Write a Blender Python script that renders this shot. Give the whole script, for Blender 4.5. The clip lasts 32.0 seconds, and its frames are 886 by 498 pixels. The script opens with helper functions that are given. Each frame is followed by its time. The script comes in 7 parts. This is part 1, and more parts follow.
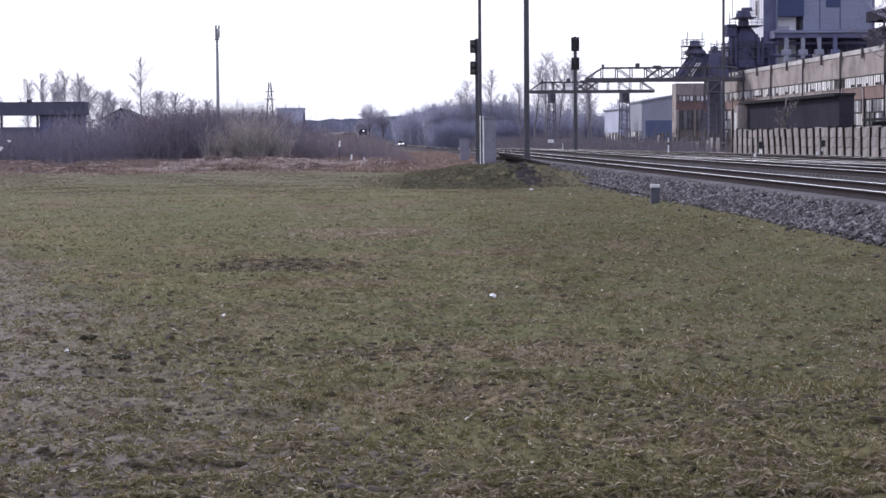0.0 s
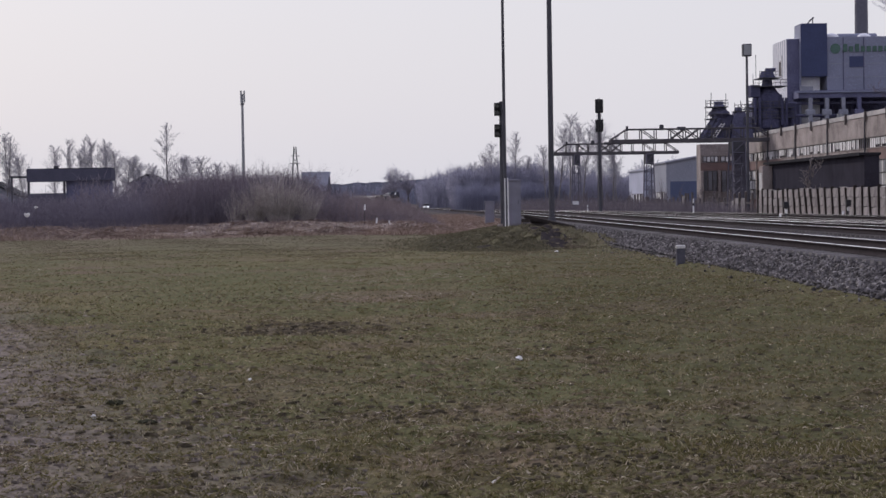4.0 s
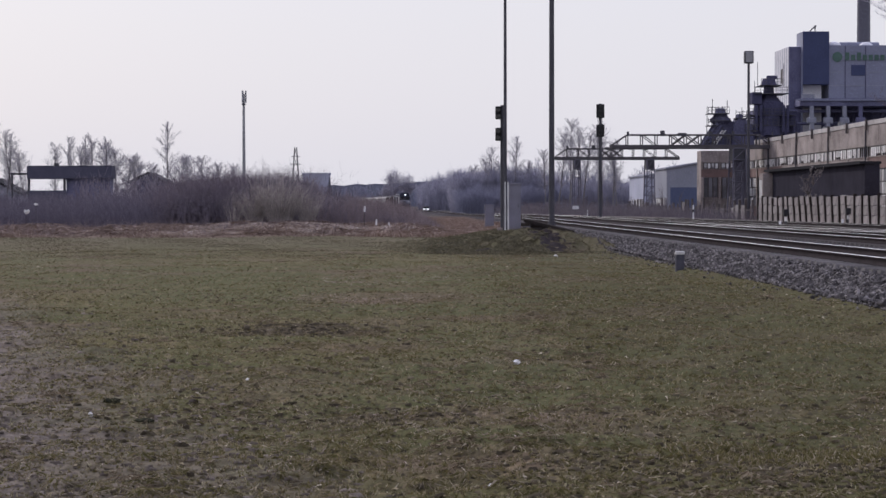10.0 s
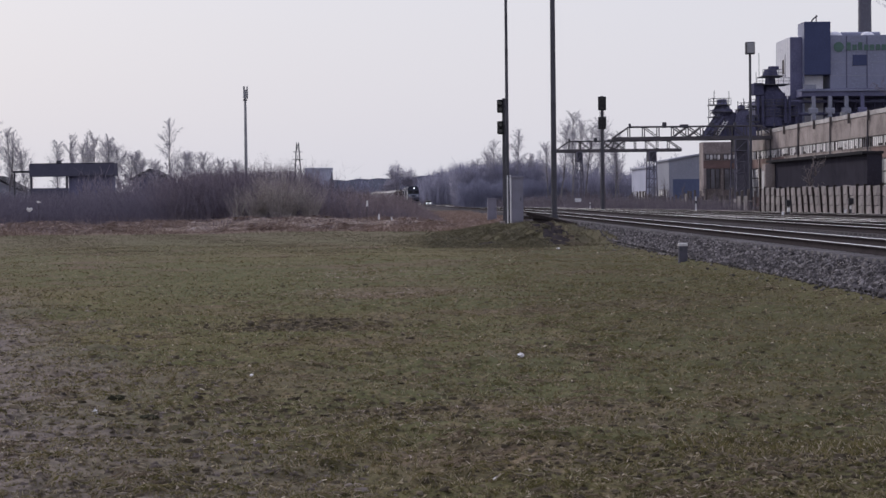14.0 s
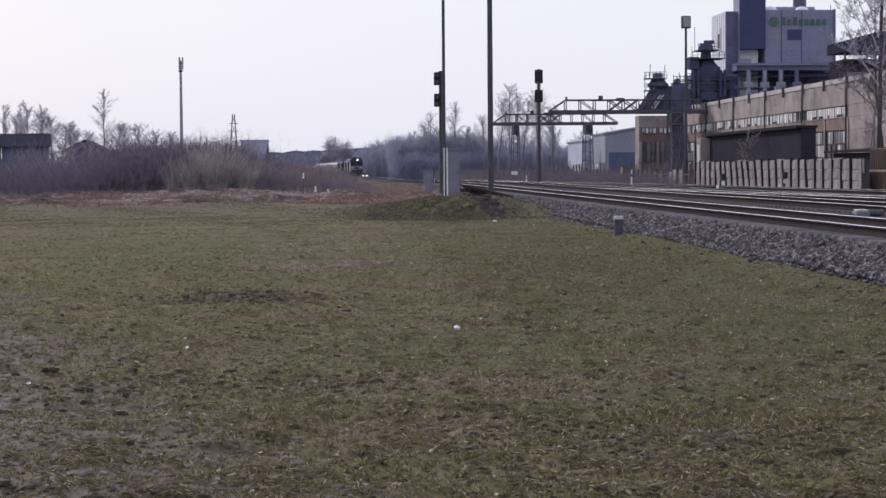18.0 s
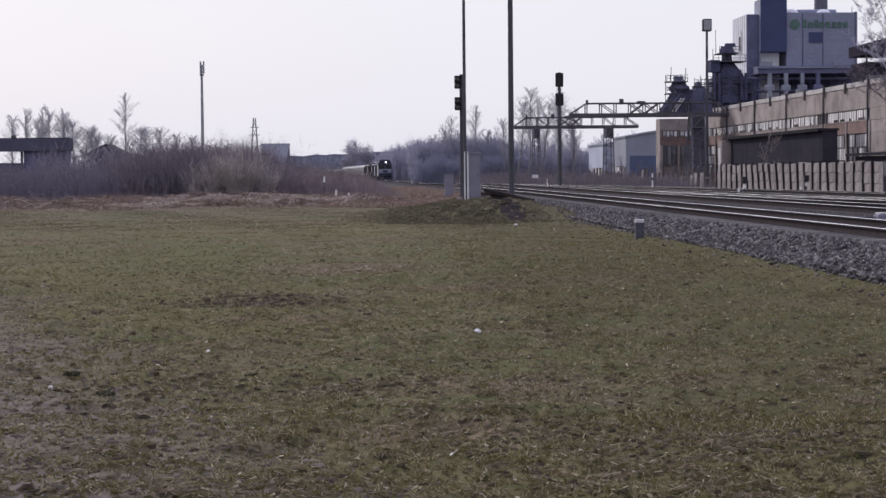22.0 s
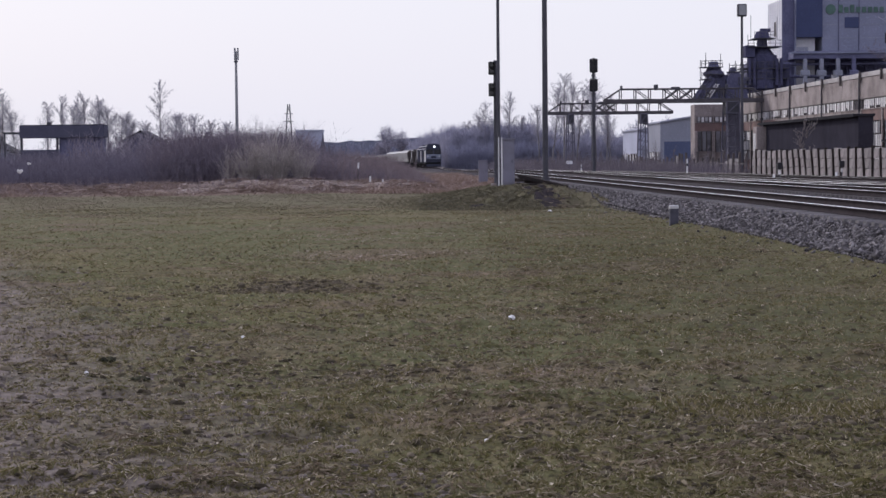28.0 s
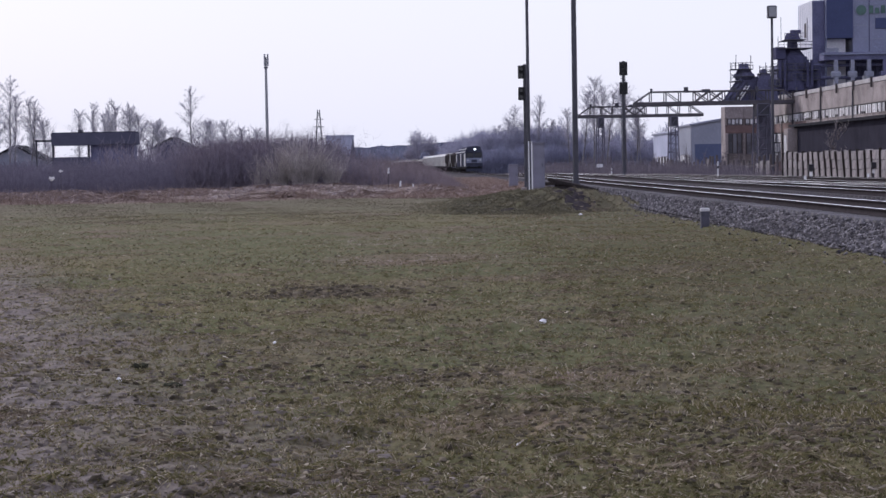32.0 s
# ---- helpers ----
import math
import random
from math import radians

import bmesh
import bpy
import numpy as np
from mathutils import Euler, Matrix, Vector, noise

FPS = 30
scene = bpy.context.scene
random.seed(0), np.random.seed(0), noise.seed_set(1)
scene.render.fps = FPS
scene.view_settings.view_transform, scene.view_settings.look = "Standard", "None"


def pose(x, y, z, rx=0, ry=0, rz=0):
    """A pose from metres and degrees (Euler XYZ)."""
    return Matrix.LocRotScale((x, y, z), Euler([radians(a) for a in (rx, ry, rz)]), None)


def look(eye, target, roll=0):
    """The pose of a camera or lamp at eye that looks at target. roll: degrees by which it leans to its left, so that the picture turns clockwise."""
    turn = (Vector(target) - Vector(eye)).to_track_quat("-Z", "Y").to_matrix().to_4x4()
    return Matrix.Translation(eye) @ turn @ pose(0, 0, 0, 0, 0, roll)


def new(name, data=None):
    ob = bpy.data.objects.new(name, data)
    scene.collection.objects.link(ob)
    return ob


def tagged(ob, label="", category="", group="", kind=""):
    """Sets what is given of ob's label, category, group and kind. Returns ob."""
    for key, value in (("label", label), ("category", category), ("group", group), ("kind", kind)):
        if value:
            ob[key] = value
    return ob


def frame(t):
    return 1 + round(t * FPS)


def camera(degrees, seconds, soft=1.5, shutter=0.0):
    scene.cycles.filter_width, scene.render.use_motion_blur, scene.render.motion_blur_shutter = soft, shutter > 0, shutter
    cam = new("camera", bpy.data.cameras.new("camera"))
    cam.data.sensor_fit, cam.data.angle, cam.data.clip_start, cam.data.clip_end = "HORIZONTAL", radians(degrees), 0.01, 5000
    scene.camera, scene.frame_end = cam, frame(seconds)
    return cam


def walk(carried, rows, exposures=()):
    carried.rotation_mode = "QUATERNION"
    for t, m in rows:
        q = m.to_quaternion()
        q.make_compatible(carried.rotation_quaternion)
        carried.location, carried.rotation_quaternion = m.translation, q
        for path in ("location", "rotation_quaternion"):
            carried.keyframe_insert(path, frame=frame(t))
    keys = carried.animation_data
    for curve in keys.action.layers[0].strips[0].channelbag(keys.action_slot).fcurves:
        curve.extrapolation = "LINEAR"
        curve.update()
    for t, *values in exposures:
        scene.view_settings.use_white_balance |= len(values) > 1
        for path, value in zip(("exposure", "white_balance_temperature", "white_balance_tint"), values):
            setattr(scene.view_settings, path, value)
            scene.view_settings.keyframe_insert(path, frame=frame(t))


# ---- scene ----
EYE = (0.0, 0.0, 1.6)
cam = camera(28.0, 32.0, soft=1.5)
# seconds, yaw, pitch, roll of the camera, held by a standing operator
AIM = [(0, -2.402, -3.568, 0.437),
    (0.5, -1.732, -3.076, 0.557),
    (1, -1.223, -2.593, 0.873),
    (1.5, -1.326, -2.620, 0.975),
    (2, -1.498, -1.858, 0.673),
    (2.5, -1.755, -1.443, 0.577),
    (3, -1.599, -1.385, 0.661),
    (3.5, -1.551, -1.566, 0.961),
    (5.5, -1.749, -1.387, 0.506),
    (6, -1.501, -2.444, 0.334),
    (6.5, -1.654, -2.734, 0.400),
    (7, -2.240, -3.054, 0.347),
    (7.5, -1.845, -3.174, 0.314),
    (8, -2.071, -2.920, 0.154),
    (8.5, -1.510, -1.854, 0.205),
    (9, -1.350, -1.301, 0.261),
    (9.5, -1.317, -1.656, 0.192),
    (10, -1.600, -1.450, 0.097),
    (10.5, -0.937, -1.449, 0.018),
    (11, -0.861, -1.550, 0.047),
    (11.5, -0.742, -2.617, 0.264),
    (12, -1.202, -3.059, 0.512),
    (12.5, -1.245, -3.064, 0.783),
    (13, -1.415, -2.365, 0.644),
    (13.5, -1.260, -1.503, 0.681),
    (14, -1.521, -1.646, 0.642),
    (14.5, -2.156, -2.197, 0.317),
    (15, -2.944, -2.544, 0.289),
    (15.5, -3.024, -1.921, 0.270),
    (17.5, -3.248, -2.067, 0.247),
    (18, -3.564, -2.550, 0.433),
    (18.5, -3.249, -2.115, 0.299),
    (19, -3.352, -1.915, 0.010),
    (19.5, -3.258, -1.477, 0.266),
    (20, -3.424, -2.190, 0.209),
    (20.5, -3.632, -2.213, 0.247),
    (21, -3.274, -1.987, 0.229),
    (21.5, -2.960, -2.125, 0.544),
    (22, -2.898, -2.432, 0.503),
    (22.5, -2.849, -2.704, 0.681),
    (23, -3.357, -2.987, 0.682),
    (23.5, -3.133, -3.041, 0.504),
    (24, -2.953, -2.932, 0.503),
    (24.5, -2.944, -2.566, 0.234),
    (25, -2.090, -2.023, 0.305),
    (25.5, -1.843, -2.101, 0.145),
    (27.5, -1.464, -2.406, 0.542),
    (28, -1.804, -2.867, 0.570),
    (28.5, -2.190, -3.622, 0.592),
    (29, -2.191, -2.560, 0.765),
    (29.5, -2.194, -2.702, 1.041),
    (30, -2.403, -3.324, 0.380),
    (30.5, -2.117, -3.656, 0.668),
    (31, -2.130, -3.124, 0.613),
    (31.5, -2.073, -2.838, 0.564),
    (32, -0.834, -2.712, 1.003)]
# seconds, stops, kelvin, tint: the camera's own exposure and white balance drift
EXPOSURE = [(0, 0.5, 5790, 13), (1, 0.12, 5860, 13), (2, -0.04, 5990, 13), (3, -0.17, 6090, 13), (6, -0.1, 6190, 13), (7, 0.12, 6020, 13), (8, 0.18, 5990, 13), (9, -0.10, 6060, 13), (10, -0.10, 6090, 13), (11, -0.12, 6090, 13), (12, 0.13, 5920, 13), (13, 0.06, 6020, 13), (14, -0.19, 6070, 13), (15, 0.0, 6020, 13), (18, 0.08, 5990, 13), (19, -0.03, 5990, 13), (21, 0.04, 6020, 13), (22, 0.04, 6070, 13), (23, 0.07, 6020, 13), (24, 0.15, 5920, 13), (25, 0.06, 5920, 13), (28, 0.05, 5940, 14), (29, 0.2, 5820, 14), (30, 0.17, 5790, 15), (31, 0.2, 5760, 15.5), (32, 0.12, 5720, 15.5)]
walk(cam, [(t, pose(*EYE, 90 + b, c, a)) for t, a, b, c in AIM], EXPOSURE)

# ---- light ----
world = bpy.data.worlds.new("sky")
scene.world = world
world.use_nodes = True
wn, wl = world.node_tree.nodes, world.node_tree.links
wn.clear()
sky = wn.new("ShaderNodeTexSky")
sky.sky_type, sky.sun_disc = "NISHITA", False
sky.sun_elevation, sky.sun_rotation = radians(33), radians(-36)
sky.air_density, sky.dust_density = 1.6, 4.0
sky_dim = wn.new("ShaderNodeVectorMath")
sky_dim.operation = "SCALE"
sky_dim.inputs["Scale"].default_value = 0.1
haze = wn.new("ShaderNodeMixRGB")
haze.inputs["Fac"].default_value = 0.85
# pale at the horizon, bluer overhead
wtc, wsep, wramp = wn.new("ShaderNodeTexCoord"), wn.new("ShaderNodeSeparateXYZ"), wn.new("ShaderNodeValToRGB")
wramp.color_ramp.elements[0].position, wramp.color_ramp.elements[0].color = 0.10, (0.90, 0.878, 0.905, 1)
wramp.color_ramp.elements[1].position, wramp.color_ramp.elements[1].color = 0.85, (0.83, 0.84, 1.12, 1)
wl.new(wtc.outputs["Generated"], wsep.inputs[0])
wl.new(wsep.outputs["Z"], wramp.inputs["Fac"])
wl.new(wramp.outputs[0], haze.inputs["Color2"])
bg = wn.new("ShaderNodeBackground")
wout = wn.new("ShaderNodeOutputWorld")
wl.new(sky.outputs[0], sky_dim.inputs[0])
wl.new(sky_dim.outputs[0], haze.inputs["Color1"])
wl.new(haze.outputs[0], bg.inputs["Color"])
wl.new(bg.outputs[0], wout.inputs["Surface"])
bg.inputs["Strength"].default_value = 1.0

sun_data = bpy.data.lights.new("sun", "SUN")
sun_data.energy, sun_data.angle, sun_data.color = 2.0, radians(2.0), (1.0, 0.93, 0.84)
sun = new("sun", sun_data)
sun.matrix_world = look((-52.0, 72.0, 58.0), (0, 0, 0))


# ---- materials ----
def mat(name, c1, c2=None, c3=None, rough=0.8, metal=0.0, scale=3.0, fine=40.0, bump=0.3, dist=0.02, vary=0.0, island=0.0, stretch=(1, 1, 1), emit=None, spec=0.3):
    """A surface with two scales of colour variation and a fine relief."""
    m = bpy.data.materials.new(name)
    m.use_nodes = True
    n, l = m.node_tree.nodes, m.node_tree.links
    b = n["Principled BSDF"]
    b.inputs["Roughness"].default_value, b.inputs["Metallic"].default_value = rough, metal
    b.inputs["Specular IOR Level"].default_value = spec
    c2 = c2 or tuple(v * 0.75 for v in c1)
    c3 = c3 or tuple(v * 1.15 for v in c1)
    tc = n.new("ShaderNodeTexCoord")
    mp = n.new("ShaderNodeMapping")
    mp.inputs["Scale"].default_value = stretch
    l.new(tc.outputs["Object"], mp.inputs["Vector"])
    big = n.new("ShaderNodeTexNoise")
    big.inputs["Scale"].default_value, big.inputs["Detail"].default_value = scale, 5
    small = n.new("ShaderNodeTexNoise")
    small.inputs["Scale"].default_value, small.inputs["Detail"].default_value = fine, 3
    l.new(mp.outputs[0], big.inputs["Vector"])
    l.new(mp.outputs[0], small.inputs["Vector"])
    r1 = n.new("ShaderNodeMapRange")
    r1.inputs["From Min"].default_value, r1.inputs["From Max"].default_value = 0.38, 0.62
    r2 = n.new("ShaderNodeMapRange")
    r2.inputs["From Min"].default_value, r2.inputs["From Max"].default_value = 0.5, 0.75
    l.new(big.outputs["Fac"], r1.inputs["Value"])
    l.new(small.outputs["Fac"], r2.inputs["Value"])
    m1, m2 = n.new("ShaderNodeMixRGB"), n.new("ShaderNodeMixRGB")
    m1.inputs["Color1"].default_value, m1.inputs["Color2"].default_value = (*c1, 1), (*c2, 1)
    m2.inputs["Color2"].default_value = (*c3, 1)
    l.new(r1.outputs[0], m1.inputs["Fac"])
    l.new(m1.outputs[0], m2.inputs["Color1"])
    l.new(r2.outputs[0], m2.inputs["Fac"])
    out = m2.outputs[0]
    for amount, source in ((vary, "ShaderNodeObjectInfo"), (island, "ShaderNodeNewGeometry")):
        if amount:
            src = n.new(source)
            rr = n.new("ShaderNodeMapRange")
            rr.inputs["To Min"].default_value, rr.inputs["To Max"].default_value = 1 - amount, 1 + amount
            l.new(src.outputs["Random" if source.endswith("Info") else "Random Per Island"], rr.inputs["Value"])
            hs = n.new("ShaderNodeHueSaturation")
            l.new(rr.outputs[0], hs.inputs["Value"])
            l.new(out, hs.inputs["Color"])
            out = hs.outputs[0]
    l.new(out, b.inputs["Base Color"])
    if bump:
        bp = n.new("ShaderNodeBump")
        bp.inputs["Strength"].default_value, bp.inputs["Distance"].default_value = bump, dist
        l.new(small.outputs["Fac"], bp.inputs["Height"])
        l.new(bp.outputs[0], b.inputs["Normal"])
    if emit:
        b.inputs["Emission Color"].default_value, b.inputs["Emission Strength"].default_value = (*emit[:3], 1), emit[3]
    return m


def islands(name, stops, rough=0.85, thin=0.0):
    """A surface whose colour changes from one small piece to the next."""
    m = bpy.data.materials.new(name)
    m.use_nodes = True
    n, l = m.node_tree.nodes, m.node_tree.links
    b = n["Principled BSDF"]
    b.inputs["Roughness"].default_value = rough
    b.inputs["Specular IOR Level"].default_value = 0.04
    g = n.new("ShaderNodeNewGeometry")
    ramp = n.new("ShaderNodeValToRGB")
    while len(ramp.color_ramp.elements) < len(stops):
        ramp.color_ramp.elements.new(0.5)
    for e, (p, c) in zip(ramp.color_ramp.elements, stops):
        e.position, e.color = p, (*c, 1)
    l.new(g.outputs["Random Per Island"], ramp.inputs["Fac"])
    l.new(ramp.outputs[0], b.inputs["Base Color"])
    if thin:
        # light shows through thin blades
        tr, mx = n.new("ShaderNodeBsdfTranslucent"), n.new("ShaderNodeMixShader")
        mx.inputs["Fac"].default_value = thin
        l.new(ramp.outputs[0], tr.inputs["Color"])
        l.new(b.outputs[0], mx.inputs[1])
        l.new(tr.outputs[0], mx.inputs[2])
        l.new(mx.outputs[0], n["Material Output"].inputs["Surface"])
    return m


def ground_material():
    """Trampled early-spring turf: olive growth, straw, bare soil, trodden tracks."""
    m = bpy.data.materials.new("turf")
    m.use_nodes = True
    n, l = m.node_tree.nodes, m.node_tree.links
    b = n["Principled BSDF"]
    b.inputs["Roughness"].default_value = 0.95
    b.inputs["Specular IOR Level"].default_value = 0.06
    tc = n.new("ShaderNodeTexCoord")

    def nz(scale, detail=4, stretch=(1, 1, 1), off=0.0):
        mp = n.new("ShaderNodeMapping")
        mp.inputs["Scale"].default_value = stretch
        mp.inputs["Location"].default_value = (off, off * 0.7, 0)
        l.new(tc.outputs["Object"], mp.inputs["Vector"])
        t = n.new("ShaderNodeTexNoise")
        t.inputs["Scale"].default_value, t.inputs["Detail"].default_value = scale, detail
        l.new(mp.outputs[0], t.inputs["Vector"])
        return t.outputs["Fac"]

    def band(v, lo, hi):
        r = n.new("ShaderNodeMapRange")
        r.inputs["From Min"].default_value, r.inputs["From Max"].default_value = lo, hi
        l.new(v, r.inputs["Value"])
        return r.outputs[0]

    def mix(a, c, f):
        x = n.new("ShaderNodeMixRGB")
        for s, v in (("Color1", a), ("Color2", c), ("Fac", f)):
            if isinstance(v, tuple):
                x.inputs[s].default_value = (*v, 1)
            else:
                l.new(v, x.inputs[s])
        return x.outputs[0]

    green, moss = (0.100, 0.088, 0.038), (0.075, 0.077, 0.030)
    straw, soil = (0.198, 0.150, 0.087), (0.108, 0.079, 0.054)
    c = mix(green, moss, band(nz(0.22, 3), 0.42, 0.6))
    c = mix(c, (0.078, 0.079, 0.034), band(nz(0.16, 4, (0.6, 0.35, 1), 21), 0.47, 0.60))
    c = mix(c, soil, band(nz(0.35, 6, (0.7, 1.2, 1), 7), 0.50, 0.66))
    c = mix(c, straw, band(nz(5, 6, (1, 0.6, 1), 3), 0.52, 0.85))
    where = n.new("ShaderNodeSeparateXYZ")
    l.new(tc.outputs["Object"], where.inputs[0])
    close = band(where.outputs["Y"], 46, 22)

    def grain(f):
        x = n.new("ShaderNodeMath")
        x.operation = "MULTIPLY"
        l.new(f, x.inputs[0])
        l.new(close, x.inputs[1])
        return x.outputs[0]

    c = mix(c, (0.036, 0.028, 0.019), grain(band(nz(22, 5, (1, 0.7, 1), 5), 0.53, 0.68)))
    c = mix(c, straw, grain(band(nz(30, 4, (1, 0.8, 1), 9), 0.58, 0.80)))
    c = mix(c, (0.036, 0.029, 0.019), grain(band(nz(48, 3, (1, 0.9, 1), 13), 0.60, 0.80)))
    sep = n.new("ShaderNodeSeparateXYZ")
    l.new(tc.outputs["Object"], sep.inputs[0])
    # darker, greener turf towards the track
    trackside = n.new("ShaderNodeMath")
    trackside.operation = "MULTIPLY_ADD"
    l.new(nz(0.6, 5, (1, 0.5, 1), 11), trackside.inputs[0])
    trackside.inputs[1].default_value = 6.0
    l.new(sep.outputs["X"], trackside.inputs[2])
    half = n.new("ShaderNodeMath")
    half.operation = "MULTIPLY"
    half.inputs[1].default_value = 0.6
    l.new(band(trackside.outputs[0], 4.2, 6.8), half.inputs[0])
    c = mix(c, mix((0.066, 0.064, 0.028), (0.040, 0.034, 0.022), band(nz(18, 5, (1, 0.6, 1), 17), 0.48, 0.62)), half.outputs[0])
    # greyer, paler turf farther out
    far_grey = n.new("ShaderNodeMath")
    far_grey.operation = "MULTIPLY"
    far_grey.inputs[1].default_value = 0.65
    l.new(band(sep.outputs["Y"], 38, 80), far_grey.inputs[0])
    c = mix(c, (0.128, 0.112, 0.078), far_grey.outputs[0])
    # dry strip and waste ground past the field
    edge = n.new("ShaderNodeMath")
    edge.operation = "MULTIPLY_ADD"
    l.new(nz(0.4, 4), edge.inputs[0])
    edge.inputs[1].default_value = 9.0
    l.new(sep.outputs["Y"], edge.inputs[2])
    c = mix(c, mix((0.18, 0.13, 0.103), (0.10, 0.073, 0.06), band(nz(1.1, 5), 0.42, 0.62)), band(edge.outputs[0], 90.0, 92.2))
    c = mix(c, (0.070, 0.060, 0.055), band(edge.outputs[0], 125, 150))
    # worn soil on the left of the field
    worn = n.new("ShaderNodeMath")
    worn.operation = "MULTIPLY_ADD"
    l.new(nz(0.5, 4, (1, 0.6, 1), 2), worn.inputs[0])
    worn.inputs[1].default_value = 3.2
    slant = n.new("ShaderNodeMath")
    slant.operation = "MULTIPLY_ADD"
    slant.inputs[1].default_value = 0.27
    l.new(sep.outputs["Y"], slant.inputs[0])
    l.new(sep.outputs["X"], slant.inputs[2])
    l.new(slant.outputs[0], worn.inputs[2])
    near = band(sep.outputs["Y"], 36, 25)
    wf = n.new("ShaderNodeMath")
    wf.operation = "MULTIPLY"
    l.new(band(worn.outputs[0], 3.9, 2.3), wf.inputs[0])
    l.new(near, wf.inputs[1])
    wf2 = n.new("ShaderNodeMath")
    wf2.operation = "MULTIPLY"
    wf2.inputs[1].default_value = 0.9
    l.new(wf.outputs[0], wf2.inputs[0])
    c = mix(c, mix((0.172, 0.143, 0.122), (0.068, 0.056, 0.048), band(nz(9, 5, (1, 0.5, 1), 1), 0.46, 0.66)), wf2.outputs[0])
    lift = n.new("ShaderNodeHueSaturation")
    lift.inputs["Value"].default_value = 1.14
    l.new(c, lift.inputs["Color"])
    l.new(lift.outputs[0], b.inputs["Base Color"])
    bp = n.new("ShaderNodeBump")
    bp.inputs["Strength"].default_value, bp.inputs["Distance"].default_value = 0.8, 0.04
    l.new(nz(16, 6), bp.inputs["Height"])
    l.new(bp.outputs[0], b.inputs["Normal"])
    return m


M = {}
M["turf"] = ground_material()
M["ballast"] = mat("ballast_bed", (0.083, 0.077, 0.079), (0.056, 0.051, 0.053), (0.14, 0.131, 0.133), 1.0, scale=2.0, fine=22, bump=1.0, dist=0.06, spec=0.0)
M["stone"] = islands("ballast_stone", [(0.0, (0.03, 0.027, 0.027)), (0.5, (0.08, 0.073, 0.073)), (0.85, (0.17, 0.156, 0.152)), (1.0, (0.28, 0.258, 0.248))])
M["yard"] = mat("yard_gravel", (0.10, 0.095, 0.09), (0.065, 0.06, 0.06), (0.15, 0.14, 0.135), 1.0, scale=0.4, fine=12, bump=0.8, dist=0.05, spec=0.0)
M["rail"] = mat("rail_web_rust", (0.05, 0.043, 0.044), rough=1.0, scale=4, fine=60, spec=0.0)
M["rail_top"] = mat("worn_rail_head", (0.72, 0.71, 0.73), (0.6, 0.59, 0.61), rough=0.38, metal=1.0, scale=2, fine=30, bump=0.05)
M["sleeper"] = mat("sleeper_concrete", (0.22, 0.205, 0.20), (0.13, 0.122, 0.12), rough=1.0, scale=3, vary=0.25, spec=0.0)
M["conc"] = mat("weathered_concrete", (0.33, 0.28, 0.258), (0.20, 0.166, 0.155), (0.42, 0.37, 0.345), 0.9, scale=0.5, fine=7, vary=0.12)
M["conc2"] = mat("fence_concrete", (0.27, 0.243, 0.236), (0.165, 0.148, 0.146), (0.35, 0.32, 0.312), 0.92, scale=1.3, fine=14, vary=0.16)
M["brick"] = mat("reddish_spandrel", (0.22, 0.145, 0.128), (0.15, 0.105, 0.096), rough=0.9, scale=0.8, fine=11, vary=0.1)
M["glass"] = mat("dusty_window_glass", (0.20, 0.195, 0.21), (0.12, 0.117, 0.128), rough=0.35, scale=0.7, fine=8, bump=0.05, vary=0.5, spec=0.5)
M["pane_pale"] = mat("whitewashed_pane", (0.68, 0.66, 0.64), (0.52, 0.50, 0.485), rough=0.6, scale=1, fine=12, vary=0.25)
M["frame"] = mat("dark_window_frame", (0.10, 0.085, 0.08), rough=0.8)
M["steel"] = mat("dark_painted_steel", (0.076, 0.074, 0.086), (0.057, 0.055, 0.064), (0.11, 0.106, 0.116), 0.65, 0.3, scale=1.2, fine=20, bump=0.15)
M["galv"] = mat("dull_galvanised_steel", (0.30, 0.30, 0.31), (0.24, 0.24, 0.245), rough=0.6, metal=0.4, scale=1.5)
M["crane"] = mat("faded_crane_paint", (0.085, 0.077, 0.082), (0.06, 0.054, 0.058), rough=0.75, scale=1.0)
M["black"] = mat("black_signal_paint", (0.022, 0.021, 0.024), rough=0.6, scale=4)
M["white"] = mat("white_paint", (0.72, 0.71, 0.70), (0.60, 0.59, 0.58), rough=0.6, scale=2)
M["cab"] = mat("grey_cabinet_paint", (0.195, 0.187, 0.225), (0.16, 0.153, 0.185), rough=0.7, scale=2.5)
M["navy"] = mat("navy_cladding", (0.040, 0.050, 0.115), (0.033, 0.042, 0.10), rough=0.5, scale=0.3, fine=3, bump=0.1)
# grey-blue cladding, tinted bluer for the haze before it
M["greyclad"] = mat("hazed_grey_blue_cladding", (0.205, 0.213, 0.285), (0.18, 0.188, 0.252), rough=0.5, scale=0.2, fine=3, bump=0.1)
M["whiteclad"] = mat("pale_cladding", (0.68, 0.67, 0.69), (0.60, 0.59, 0.61), rough=0.5, scale=0.3, fine=3, bump=0.1)
# dark steel paint, raised and blued in colour for distance haze
M["darkclad"] = mat("hazed_plant_steel", (0.125, 0.124, 0.205), (0.088, 0.087, 0.148), (0.18, 0.178, 0.25), 0.7, 0.1, scale=0.4, fine=4)
# violet haze around the gallery is painted into its dark sheet
M["gallery"] = mat("haze_violet_gallery_sheet", (0.045, 0.041, 0.053), (0.035, 0.032, 0.042), rough=1.0, scale=0.4, fine=5, spec=0.0)
M["green"] = mat("green_sign_paint", (0.075, 0.135, 0.11), rough=0.5, scale=1)
